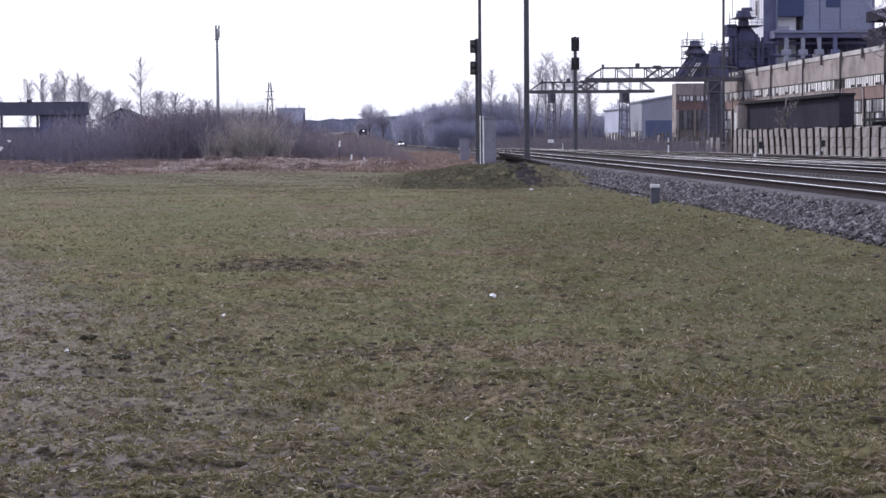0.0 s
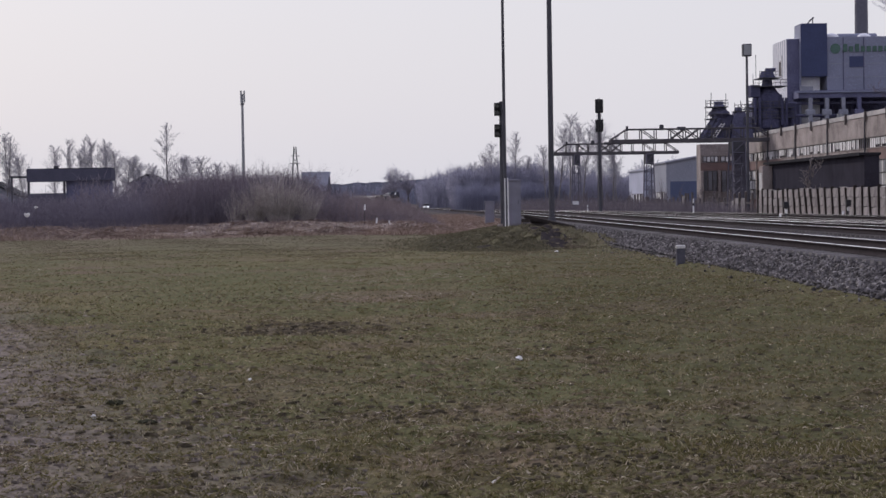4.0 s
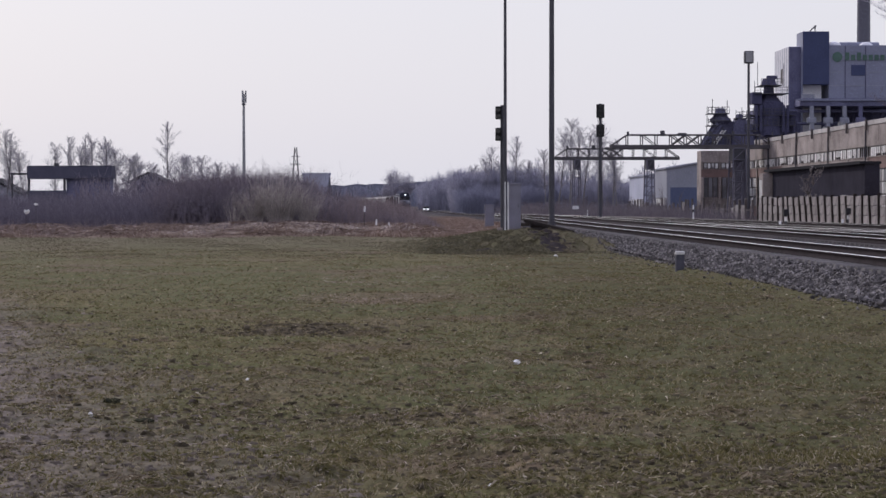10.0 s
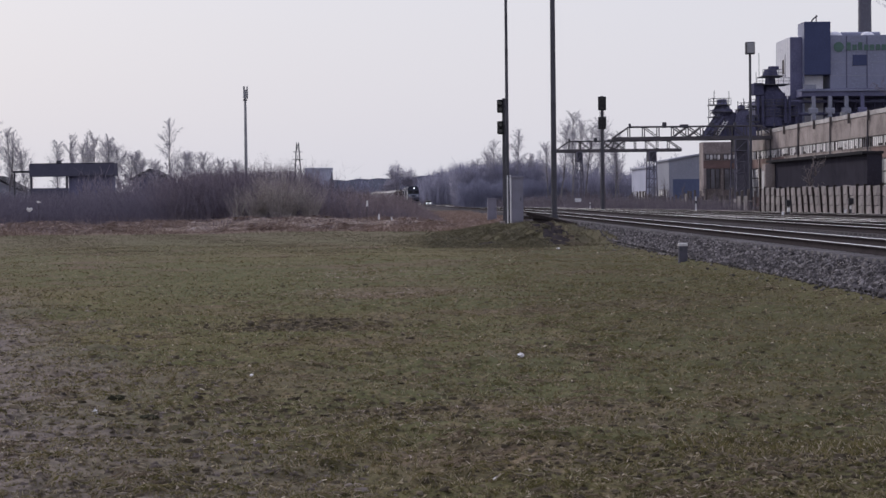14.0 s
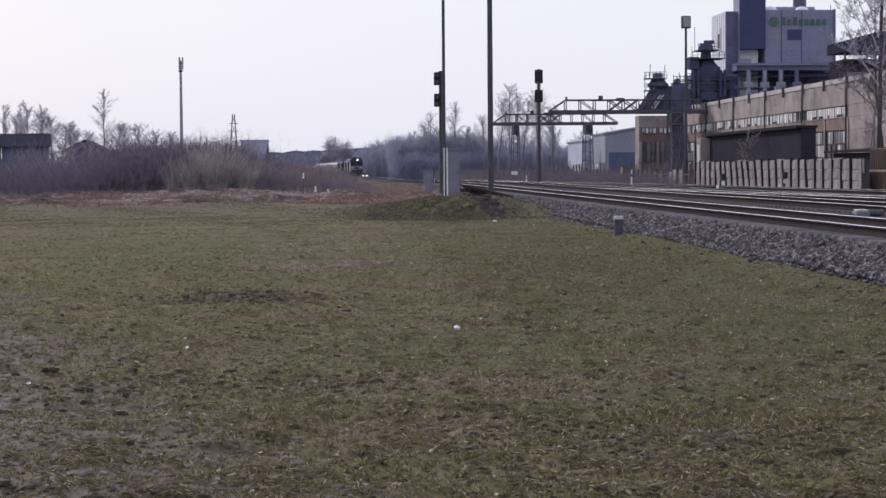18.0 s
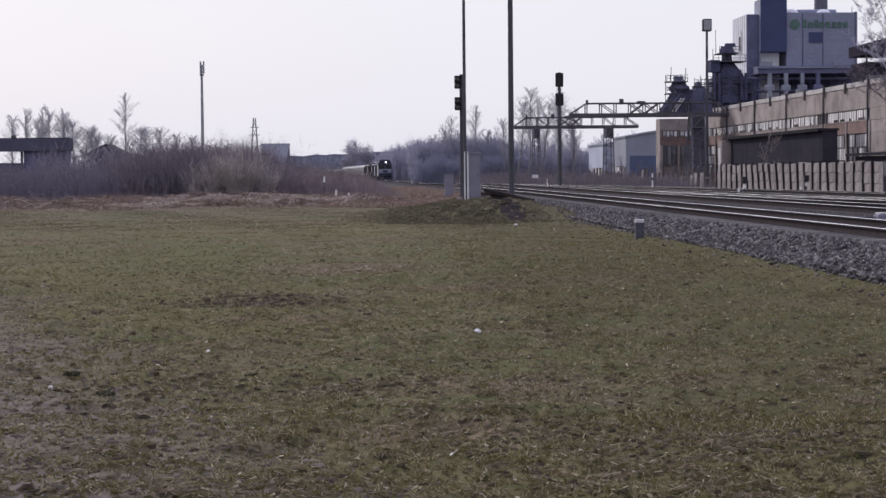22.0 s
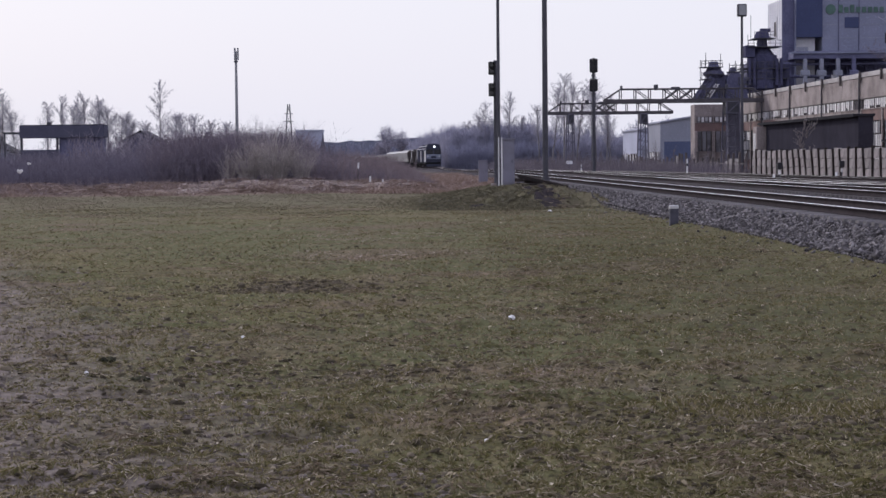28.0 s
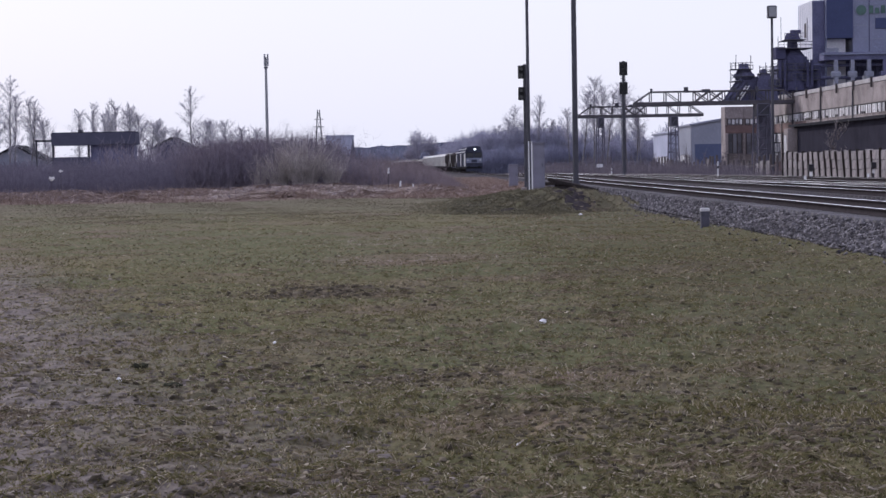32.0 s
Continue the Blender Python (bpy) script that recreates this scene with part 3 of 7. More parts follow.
# ---- track beds ----
def bed(name, prof, y0, y1, material, label, step=2.0, centre=track_x, rise=drop):
    """A bank with a cross-section of (offset, height) along the line."""
    ys = np.arange(y0, y1 + 0.1, step)
    n = len(prof)
    v = []
    for y in ys:
        c, z = float(centre(y)), float(rise(y))
        for o, h in prof:
            v.append((c + o, y, h - z))
    v = np.array(v)
    v[:, 2] += 0.012 * np.random.randn(len(v))
    i = np.arange(len(ys) * n).reshape(len(ys), n)
    f = np.stack([i[:-1, :-1], i[:-1, 1:], i[1:, 1:], i[1:, :-1]], -1).reshape(-1, 4)
    ob = raw(name, v, f, material, smooth=True)
    return tagged(ob, label, "track bed", kind="structure")


bed("ballast_bank", [(-2.9, -0.35), (-2.6, 0.02), (-2.3, 0.15), (-1.55, 0.39), (-1.0, 0.41), (1.0, 0.41), (1.6, 0.40), (2.3, 0.40), (3.0, 0.43), (6.2, 0.45), (9.4, 0.43), (13.6, 0.42), (14.6, 0.25), (15.8, -0.3)], 10, 300, "ballast", "grey crushed-stone ballast bank under the railway tracks")
bed("far_ballast_bank", [(-3.2, -0.5), (-1.7, 0.42), (-1.0, 0.47), (1.0, 0.47), (1.7, 0.42), (3.2, -0.5)], 298, 1036, "ballast", "grey ballast bank curving into the distance", step=6.0)


def stones():
    """Loose broken stone on the near shoulder of the bank."""
    rng = np.random.default_rng(4)
    n = 46000
    y = 18 + 62 * rng.random(n) ** 1.4
    o = rng.uniform(-2.5, -1.02, n)
    o = np.where(rng.random(n) < 0.025, o - rng.random(n) ** 2 * 0.7, o)
    x = track_x(y) + o
    z = np.where(o < -2.45, land(x, y), np.interp(o, [-2.9, -2.3, -1.55, -1.0], [0.10, 0.14, 0.39, 0.41]))
    s = rng.uniform(0.018, 0.042, n) * np.where(rng.random(n) < 0.06, 1.5, 1)
    base = np.array([[1, 0, 0], [0, 1, 0], [-1, 0, 0], [0, -1, 0], [0, 0, 1], [0, 0, -1.0]])
    j = base[None] * rng.uniform(0.5, 1.5, (n, 6, 1)) + rng.normal(0, 0.28, (n, 6, 3))
    a = rng.uniform(0, 6.28, n)
    c, sn = np.cos(a)[:, None], np.sin(a)[:, None]
    jx, jy = j[..., 0] * c - j[..., 1] * sn, j[..., 0] * sn + j[..., 1] * c
    v = np.stack([jx, jy, j[..., 2] * 0.8], -1) * s[:, None, None] + np.stack([x, y, z + s * 0.3], -1)[:, None]
    f = np.array([[0, 1, 4], [1, 2, 4], [2, 3, 4], [3, 0, 4], [1, 0, 5], [2, 1, 5], [3, 2, 5], [0, 3, 5]])
    faces = (np.arange(n)[:, None, None] * 6 + f[None]).reshape(-1, 3)
    return raw("ballast_stones", v.reshape(-1, 3), faces, "stone")


tagged(stones(), "loose grey broken stones on the ballast shoulder", "gravel", kind="stuff")


# ---- rails and sleepers ----
RAIL = [(-0.066, 0.0), (0.066, 0.0), (0.066, 0.012), (0.01, 0.03), (0.009, 0.105), (0.035, 0.118), (0.035, 0.15), (-0.035, 0.15), (-0.035, 0.118), (-0.009, 0.105), (-0.01, 0.03), (-0.066, 0.012)]


def rail(name, off, y0, y1, centre, parent, step=2.0, head_mat="rail_top"):
    ys = np.arange(y0, y1 + 0.01, step)
    n = len(RAIL)
    v = np.array([[float(centre(y)) + off + a, y, rail_z(y) - 0.15 + b] for y in ys for a, b in RAIL])
    i = np.arange(len(ys) * n).reshape(len(ys), n)
    j = np.roll(i, -1, axis=1)
    f = np.stack([i[:-1], j[:-1], j[1:], i[1:]], -1)
    ob = raw(name, v, f.reshape(-1, 4), "rail", parent)
    head = np.concatenate([[[float(centre(y)) + off - 0.033, y, rail_z(y) + 0.003], [float(centre(y)) + off + 0.033, y, rail_z(y) + 0.003],
                            [float(centre(y)) + off + 0.033, y, rail_z(y) - 0.006], [float(centre(y)) + off - 0.033, y, rail_z(y) - 0.006]] for y in ys])
    h = np.arange(len(ys) * 4).reshape(len(ys), 4)
    hf = np.concatenate([np.stack([h[:-1, a], h[:-1, b], h[1:, b], h[1:, a]], -1) for a, b in ((0, 1), (1, 2), (3, 0))])
    raw("rail_head", head, hf, head_mat, ob, "worn steel running surface")
    return ob


def sleeper_mesh():
    bm = B()
    prism(bm, [(-0.13, 0.0), (0.13, 0.0), (0.11, 0.18), (-0.11, 0.18)], -1.35, 1.35)
    bmesh.ops.rotate(bm, verts=bm.verts[:], cent=(0, 0, 0), matrix=Matrix.Rotation(math.pi / 2, 3, "Z"))
    me = bpy.data.meshes.new("sleeper")
    bm.to_mesh(me)
    bm.free()
    me.materials.append(M["sleeper"])
    return me


def sleepers(parent, centre, y0, y1, singles, half=1.35, step=0.5):
    """Sleepers one by one up to the given count, the rest joined."""
    me = sleeper_mesh()
    ys = np.arange(y0, y1, step)
    for y in ys[:singles]:
        ob = new("sleeper", me)
        ob.parent = parent
        ob.location = (float(centre(y)), y, rail_z(y) - 0.15 - 0.175)
    rest = ys[singles:]
    if len(rest):
        v, f = [], []
        q = np.array([[0, 1, 2, 3], [0, 4, 5, 1], [1, 5, 6, 2], [2, 6, 7, 3], [3, 7, 4, 0]])
        c8 = np.array([[-1, -1, 1], [1, -1, 1], [1, 1, 1], [-1, 1, 1], [-1, -1, 0], [1, -1, 0], [1, 1, 0], [-1, 1, 0]], float)
        for k, y in enumerate(rest):
            v.append(c8 * (half, 0.12, 0.12) + (float(centre(y)), y, rail_z(y) - 0.27))
            f.append(q + 8 * k)
        tagged(raw("sleeper_stretch", np.concatenate(v), np.concatenate(f), "old_sleeper", parent), kind="stuff")


main_track = thing("railway_track", (0, 0, 0), "broad-gauge main railway track with concrete sleepers and shiny rails", "railway track", "railway tracks")
for o in (-0.76, 0.76):
    rail("rail", o, 12, 1030, track_x, main_track)
second_track = thing("railway_track", (0, 0, 0), "second railway track on grey ballast beside the main line", "railway track", "railway tracks")


def second_x(y):
    return track_x(y) + 4.7


def third_x(y):
    return track_x(y) + 4.7 + 3.1 * (1 - smooth(70, 175, y)) + 0.03 * np.maximum(0, 70 - np.asarray(y, float))


for o in (-0.76, 0.76):
    rail("rail", o, 20, 296, second_x, second_track)
third_track = thing("railway_track", (0, 0, 0), "siding track that joins the second track at a turnout", "railway track", "railway tracks")
for o in (-0.76, 0.76):
    rail("rail", o, 20, 172, third_x, third_track, head_mat="rail_dull")


def fourth_x(y):
    return track_x(y) + 4.7 + 8.0 * (1 - smooth(62, 186, y))


fourth_track = thing("railway_track", (0, 0, 0), "outer siding track running in beside the fence", "railway track", "railway tracks")
for o in (-0.76, 0.76):
    rail("rail", o, 50, 184, fourth_x, fourth_track, head_mat="rail_dull")


def crossover_x(y):
    return track_x(y) + 4.7 + 3.9 * smooth(92, 44, y)


crossover = thing("railway_crossover", (0, 0, 0), "crossover rails of a turnout between two yard tracks", "railway track", "railway tracks")
for o in (-0.76, 0.76):
    rail("rail", o, 44, 92, crossover_x, crossover)


# ---- lineside things ----
def lz(x, y):
    return float(land(x, y))


def signal(at, heads, top, side, label, mast_r=0.07, width=0.3):
    t = thing("railway_signal", at, label, "railway signal", "colour-light signals")
    z0 = 0.0
    part("mast", rod(B(), (0, 0, z0), (0, 0, top - at[2]), mast_r, mast_r * 0.9, 12), "steel", t)
    part("foot", box(B(), -0.2, 0.2, -0.2, 0.2, -0.15, 0.12, 0.02), "conc", t)
    for z_lo, z_hi in heads:
        lo, hi = z_lo - at[2], z_hi - at[2]
        b = B()
        o = side * (mast_r + width / 2 - 0.06)
        box(b, o - width / 2, o + width / 2, -0.14, 0.0, lo, hi, 0.04)
        h = part("signal_head", b, "black", t)
        n = 2 if hi - lo < 0.7 else 3
        for i in range(n):
            zc = lo + (hi - lo) * (i + 0.5) / n
            part("hood", rod(B(), (o, -0.14, zc), (o, -0.36, zc), 0.10, 0.10, 12, caps=False), "black", h)
            part("lens", rod(B(), (o, -0.135, zc), (o, -0.15, zc), 0.08, 0.08, 12), "windscreen", h)
        part("bracket", box(B(), min(0, o), max(0, o), 0.0, 0.05, (lo + hi) / 2 - 0.04, (lo + hi) / 2 + 0.04), "steel", h)
    if mast_r < 0.1:
        part("cable_duct", box(B(), -0.03, 0.03, mast_r - 0.02, mast_r + 0.03, 0.2, top - at[2] - 0.4, 0.006), "steel", t)
        return t
    b = B()
    for s in (-1, 1):
        rod(b, (s * 0.17, 0.16, 0.3), (s * 0.17, 0.12, top - at[2] - 0.5), 0.014, seg=5)
    for i in range(int((top - at[2] - 1) / 0.34)):
        rod(b, (-0.17, 0.15, 0.45 + i * 0.34), (0.17, 0.15, 0.45 + i * 0.34), 0.011, seg=5)
    part("ladder", b, "steel", t)
    return t


signal((4.42, 72.0, 0.52), [(5.02, 5.55), (4.15, 4.68)], 5.6, -1, "black two-head railway signal on a steel mast beside the cabinet", 0.085, 0.26)
signal((15.94, 136.6, 0.40), [(8.2, 9.25), (6.75, 7.7)], 9.3, 0, "tall black two-head railway signal standing beyond the tracks", 0.13, 0.62)


def lamp_post(at, top, r, head, label):
    t = thing("lamp_post", at, label, "lamp post", "lamp posts")
    h = top - at[2]
    part("pole", rod(B(), (0, 0, -0.3), (0, 0, h), r, r * 0.75, 14), "steel", t)
    part("collar", rod(B(), (0, 0, 0), (0, 0, 0.35), r * 1.5, r * 1.35, 14), "steel", t)
    if head:
        b = B()
        box(b, -0.17 * head, 0.17 * head, -0.34 * head, 0.1 * head, h - 0.04, h + 0.16 * head, 0.03)
        part("lamp_head", b, "galv", t)
        part("glass", box(B(), -0.12 * head, 0.12 * head, -0.3 * head, 0.02, h - 0.06, h - 0.035, 0.005), "pane_pale", t)
    return t


lamp_post((4.50, 71.4, 0.55), 10.0, 0.075, 1.0, "slender dark steel lamp post behind the signal")
lamp_post((6.64, 74.4, 0.5), 13.5, 0.125, 1.3, "thick dark steel mast on the mound beside the track")


def floodlight_mast():
    t = thing("floodlight_mast", (30.1, 150.0, 0.35), "tall thin floodlight mast with a square lamp cluster", "floodlight mast")
    part("pole", rod(B(), (0, 0, -0.3), (0, 0, 13.2), 0.14, 0.10, 12), "steel", t)
    part("lamp_box", box(B(), -0.38, 0.38, -0.3, 0.3, 13.1, 14.15, 0.08), "steel", t)
    part("lamp_face", box(B(), -0.3, 0.3, -0.33, -0.29, 13.2, 14.05, 0.02), "galv", t)
    for z in (4.5, 9.0):
        part("band", rod(B(), (0, 0, z), (0, 0, z + 0.12), 0.155, 0.155, 12), "steel", t)


floodlight_mast()


def relay_cabinet(at, w, d, h, label, door=True):
    t = thing("relay_cabinet", at, label, "relay cabinet", "relay cabinets")
    part("body", box(B(), -w / 2, w / 2, -d / 2, d / 2, 0.08, h - 0.06, 0.012), "cab", t)
    part("plinth", box(B(), -w / 2 - 0.03, w / 2 + 0.03, -d / 2 - 0.03, d / 2 + 0.03, -0.15, 0.09, 0.01), "conc", t)
    part("lid", box(B(), -w / 2 - 0.03, w / 2 + 0.03, -d / 2 - 0.03, d / 2 + 0.03, h - 0.07, h, 0.015), "cab", t)
    part("door", box(B(), -w / 2 + 0.04, w / 2 - 0.04, -d / 2 - 0.02, -d / 2 + 0.002, 0.16, h - 0.14, 0.008), "cab", t)
    part("handle", box(B(), w / 2 - 0.12, w / 2 - 0.09, -d / 2 - 0.05, -d / 2 - 0.015, h * 0.5, h * 0.5 + 0.13, 0.006), "steel", t)
    if door:
        for x in (-w / 2 - 0.16, -w / 2 - 0.045):
            part("edge_post", box(B(), x - 0.02, x + 0.02, -d / 2 - 0.02, -d / 2 + 0.03, -0.1, h + 0.05, 0.006), "white", t, "white-painted upright angle beside the door")
    return t


relay_cabinet((4.80, 70.3, 0.50), 0.46, 0.5, 1.92, "grey steel relay cabinet with white uprights on the mound")
relay_cabinet((5.98, 110.6, 0.12), 0.55, 0.5, 1.45, "lower grey relay cabinet beside the track", False)

stub = thing("marker_post", (6.73, 41.6, 0.0), "short square concrete marker post in the grass", "marker post")
part("post", box(B(), -0.10, 0.10, -0.09, 0.09, -0.2, 0.46, 0.018), "darkpost", stub)
part("cap", box(B(), -0.105, 0.105, -0.095, 0.095, 0.40, 0.48, 0.02), "pane_pale", stub, "pale top of the post")


def boards():
    t = thing("timber_pile", (6.2, 73.0, 0.52), "heap of dark tarred timbers slumped down the mound", "timber pile")
    for p, q, w in (((-0.78, -0.1, 0.40), (1.05, -1.2, -0.06), 0.3), ((-0.9, 0.3, 0.22), (-0.55, -0.4, 0.24), 0.2), ((-0.5, 0.2, 0.16), (0.6, -0.5, 0.02), 0.22), ((-1.0, -0.6, 0.06), (0.1, -0.7, 0.02), 0.2), ((-0.3, -0.9, -0.04), (0.75, -0.5, 0.0), 0.24)):
        p, q = Vector(p), Vector(q)
        b = B()
        box(b, -w / 2, w / 2, -0.07, 0.07, -(q - p).length / 2, (q - p).length / 2, 0.012)
        bmesh.ops.transform(b, matrix=Matrix.Translation((p + q) / 2) @ (q - p).to_track_quat("Z", "Y").to_matrix().to_4x4(), verts=b.verts[:])
        part("timber", b, "wood_old", t)


boards()


def soil_slip(name, cx, cy, sx, sy, slant, label, seed):
    """Bare dark soil run down over the ground, lumpy, thin at its edge."""
    n = 40
    v, f = [], []
    for j in range(n):
        for i in range(n):
            a, b = 2 * i / (n - 1) - 1, 2 * j / (n - 1) - 1
            r = math.hypot(a, b) * (1.1 + 0.45 * noise.noise((a * 1.6 + seed, b * 2.6, 0)) + 0.5 * noise.noise((a * 4.5, b * 9.0, seed)))
            x, y = cx + a * sx + slant * b, cy + b * sy
            h = 0.07 * (1 - r * r) + 0.12 * max(0, 1 - r) * noise.noise((x * 4, y * 1.3, seed))
            v.append((x, y, lz(x, y) + (h if r < 1 else -0.08)))
    f = [(j * n + i, j * n + i + 1, (j + 1) * n + i + 1, (j + 1) * n + i) for j in range(n - 1) for i in range(n - 1)]
    return tagged(raw(name, v, f, "soil"), label, "soil heap")


soil_slip("soil_and_shade_patch", 5.45, 63.5, 0.62, 6.8, 0.1, "dark bare soil slumping from the cut face of the mound", 3)
# two small dark patches put where the mound's front is in shade
soil_slip("soil_and_shade_patch", 4.2, 59.3, 0.55, 0.9, 0.0, "small dark patch for a shaded hollow in the front of the mound", 7)
soil_slip("soil_and_shade_patch", 3.0, 59.0, 0.4, 0.8, 0.0, "small dark patch for a shaded hollow in the front of the mound", 9)


def plank(at, w, d, rz, label):
    t = thing("board", at, label, "board", "old boards", rz=rz)
    part("slab", box(B(), -w / 2, w / 2, -d / 2, d / 2, 0.0, 0.07, 0.012), "rust", t)


plank((5.2, 118.0, lz(5.2, 118.0)), 1.0, 1.6, 14, "weathered brown board lying on dead grass")
plank((2.75, 92.0, lz(2.75, 92.0)), 0.55, 0.8, -8, "short brown board lying on dead grass")


def stake(x, y, h):
    t = thing("stake", (x, y, lz(x, y)), "thin stake with a white-painted top in the scrub", "stake", "white-topped stakes")
    part("shaft", rod(B(), (0, 0, -0.2), (0.02, 0, h - 0.3), 0.014, 0.014, 6), "bark", t)
    part("tip", rod(B(), (0.02, 0, h - 0.3), (0.04, 0, h), 0.05, 0.04, 8), "white", t, "white-painted tip")


for sx_, sz_ in ((-1.53, 1.50), (-0.92, 0.80), (-0.27, 0.64), (1.07, 0.56)):
    stake(sx_, 93.0, sz_ - lz(sx_, 93.0))


def switch_stand(at, label):
    t = thing("switch_lantern", at, label, "switch lantern", "switch lanterns")
    part("base", box(B(), -0.4, 0.4, -0.25, 0.25, -0.1, 0.16, 0.02), "steel", t)
    part("post", rod(B(), (0.15, 0, 0.1), (0.15, 0, 0.62), 0.04, seg=8), "steel", t)
    part("sleeve", box(B(), 0.09, 0.21, -0.06, 0.06, 0.36, 0.56, 0.02), "pane_pale", t, "white-painted sleeve")
    part("lantern", box(B(), 0.02, 0.28, -0.12, 0.12, 0.62, 0.95, 0.04), "black", t)
    part("target", box(B(), -0.2, -0.08, -0.02, 0.02, 0.16, 0.36, 0.005), "white", t, "white target plate")


switch_stand((19.5, 88.5, 0.36), "black and white switch lantern between the yard tracks")
switch_stand((23.8, 93.0, 0.40), "dark switch lantern before the concrete fence")
sm = thing("switch_machine", (12.4, 41.0, 0.46), "grey electric switch machine beside the siding rail", "switch machine")
part("housing", box(B(), -0.2, 0.14, -0.2, 0.2, -0.06, 0.1, 0.04), "cab", sm)
part("motor", rod(B(), (0.14, 0, 0.04), (0.5, 0, 0.04), 0.09, seg=12), "steel", sm)
part("cover", box(B(), -0.16, 0.1, -0.16, 0.16, 0.103, 0.14, 0.015), "pane_pale", sm, "pale worn cover")
part("drive_rod", rod(B(), (-1.0, 0, 0.02), (-0.2, 0, 0.02), 0.025), "steel", sm)
for x, y, h, l in ((16.9, 114.5, 1.15, "thin white lineside post"), (14.8, 158, 0.7, "low white lineside post")):
    p = thing("lineside_post", (x + 2.5, y, 0.36), l, "post", "lineside posts")
    part("shaft", rod(B(), (0, 0, -0.2), (0, 0, h), 0.05, 0.045, 8), "white", p)
    part("band", rod(B(), (0, 0, h * 0.6), (0, 0, h * 0.75), 0.055, 0.055, 8), "black", p)
sg = thing("lineside_sign", (18.6, 181.0, 0.2), "small white lineside sign board on a post", "sign")
part("post", rod(B(), (0, 0, -0.3), (0, 0, 0.9), 0.04, seg=8), "steel", sg)
part("board", box(B(), -0.32, 0.32, -0.03, 0.0, 0.85, 1.2, 0.01), "white", sg)


# ---- yard behind the tracks ----
def concrete_fence():
    t = thing("concrete_fence", (27.0, 0, 0.32), "weathered concrete slab fence with leaning panels and dark gaps", "fence")
    rng = random.Random(8)
    slab = B()
    box(slab, -0.035, 0.035, -0.79, 0.79, -0.275, 0.275, 0.015)
    me = bpy.data.meshes.new("slab")
    slab.to_mesh(me)
    slab.free()
    me.materials.append(M["conc2"])
    y = 90.2
    while y < 130.5:
        # the middle stretch tips over towards the tracks
        lean = -5.0 * math.exp(-((y - 113.0) / 9.0) ** 2) + rng.uniform(-1.8, 1.5)
        skew = rng.uniform(-2.2, 2.2)
        base = pose(0, y, rng.uniform(-0.05, 0.05), skew, lean, 0)
        for k in range(3):
            ob = new("slab", me)
            ob.parent = t
            ob.matrix_basis = base @ pose(rng.uniform(-0.025, 0.025), rng.uniform(-0.02, 0.02), 0.30 + k * 0.575, rng.uniform(-1.0, 1.0), rng.uniform(-1.5, 1.5), rng.uniform(-0.8, 0.8))
        post = B()
        box(post, -0.13, 0.06, -0.055, 0.055, -0.3, 1.74 + rng.uniform(-0.08, 0.12), 0.015)
        bmesh.ops.transform(post, matrix=Matrix.Translation((0, y + 0.86, 0)) @ pose(0, 0, 0, rng.uniform(-3, 2), lean * 1.05, 0), verts=post.verts[:])
        part("post", post, "wood_old", t)
        y += 1.72
    return t


concrete_fence()


def old_fence():
    """The ruined stretch of fence farther along: bare posts and scraps."""
    t = thing("ruined_fence", (27.0, 0, 0.3), "ruined fence of dark leaning posts and few concrete slabs", "fence")
    rng = random.Random(5)
    y = 133.0
    while y < 205:
        h = rng.uniform(1.1, 1.9)
        l = rng.uniform(-6, 6)
        b = B()
        box(b, -0.09, 0.09, -0.1, 0.1, -0.3, h, 0.015, Matrix.Translation((0, y, 0)) @ pose(0, 0, 0, l, 0, 0))
        part("post", b, "frame", t)
        if rng.random() < 0.14:
            part("slab", box(B(), -0.05, 0.05, y + 0.3, y + 1.6, 0.1, rng.uniform(0.8, 1.6), 0.012), "conc2", t)
        y += rng.uniform(1.6, 2.6)
    part("rail_bar", box(B(), -0.03, 0.03, 133, 204, 0.75, 0.85), "frame", t)


old_fence()


def lean_shed():
    t = thing("long_shed", (34.0, 0, 0.3), "long low tarred shed with a flat sloping roof", "shed")
    part("wall", box(B(), 0.0, 1.1, 127.4, 160, -0.3, 4.15, 0.03), "shed", t)
    part("roof", box(B(), -0.35, 1.2, 127.3, 160.5, 4.15, 4.34, 0.03), "roof", t)
    part("fascia", box(B(), -0.41, -0.353, 127.2, 160.5, 4.12, 4.36, 0.01), "roof", t)
    k = part("porch", box(B(), -0.9, -0.02, 158.4, 160.0, 0.2, 4.0, 0.03), "conc", t, "pale plastered porch")
    part("porch_window", box(B(), -0.94, -0.903, 158.7, 159.8, 1.5, 3.4, 0.01), "pane_pale", k)


lean_shed()


def hut():
    t = thing("lean_to_hut", (29.6, 0, 0.3), "small plastered hut with a dark overhanging roof behind the fence", "hut")
    part("wall", box(B(), 0.4, 5.5, 97, 105, -0.2, 2.1, 0.02), "shed", t)
    b = B()
    prism(b, [(0.0, 2.12), (6.0, 2.45), (6.0, 2.6), (0.0, 2.27)], 96.2, 105.7)
    part("roof", b, "roof", t)
    for y in (98.5, 102.0):
        w = part("window", box(B(), 0.36, 0.397, y, y + 1.3, 0.9, 1.8, 0.01), "frame", t)
        part("pane", box(B(), 0.33, 0.357, y + 0.08, y + 1.22, 0.98, 1.72), "glass", w)


hut()


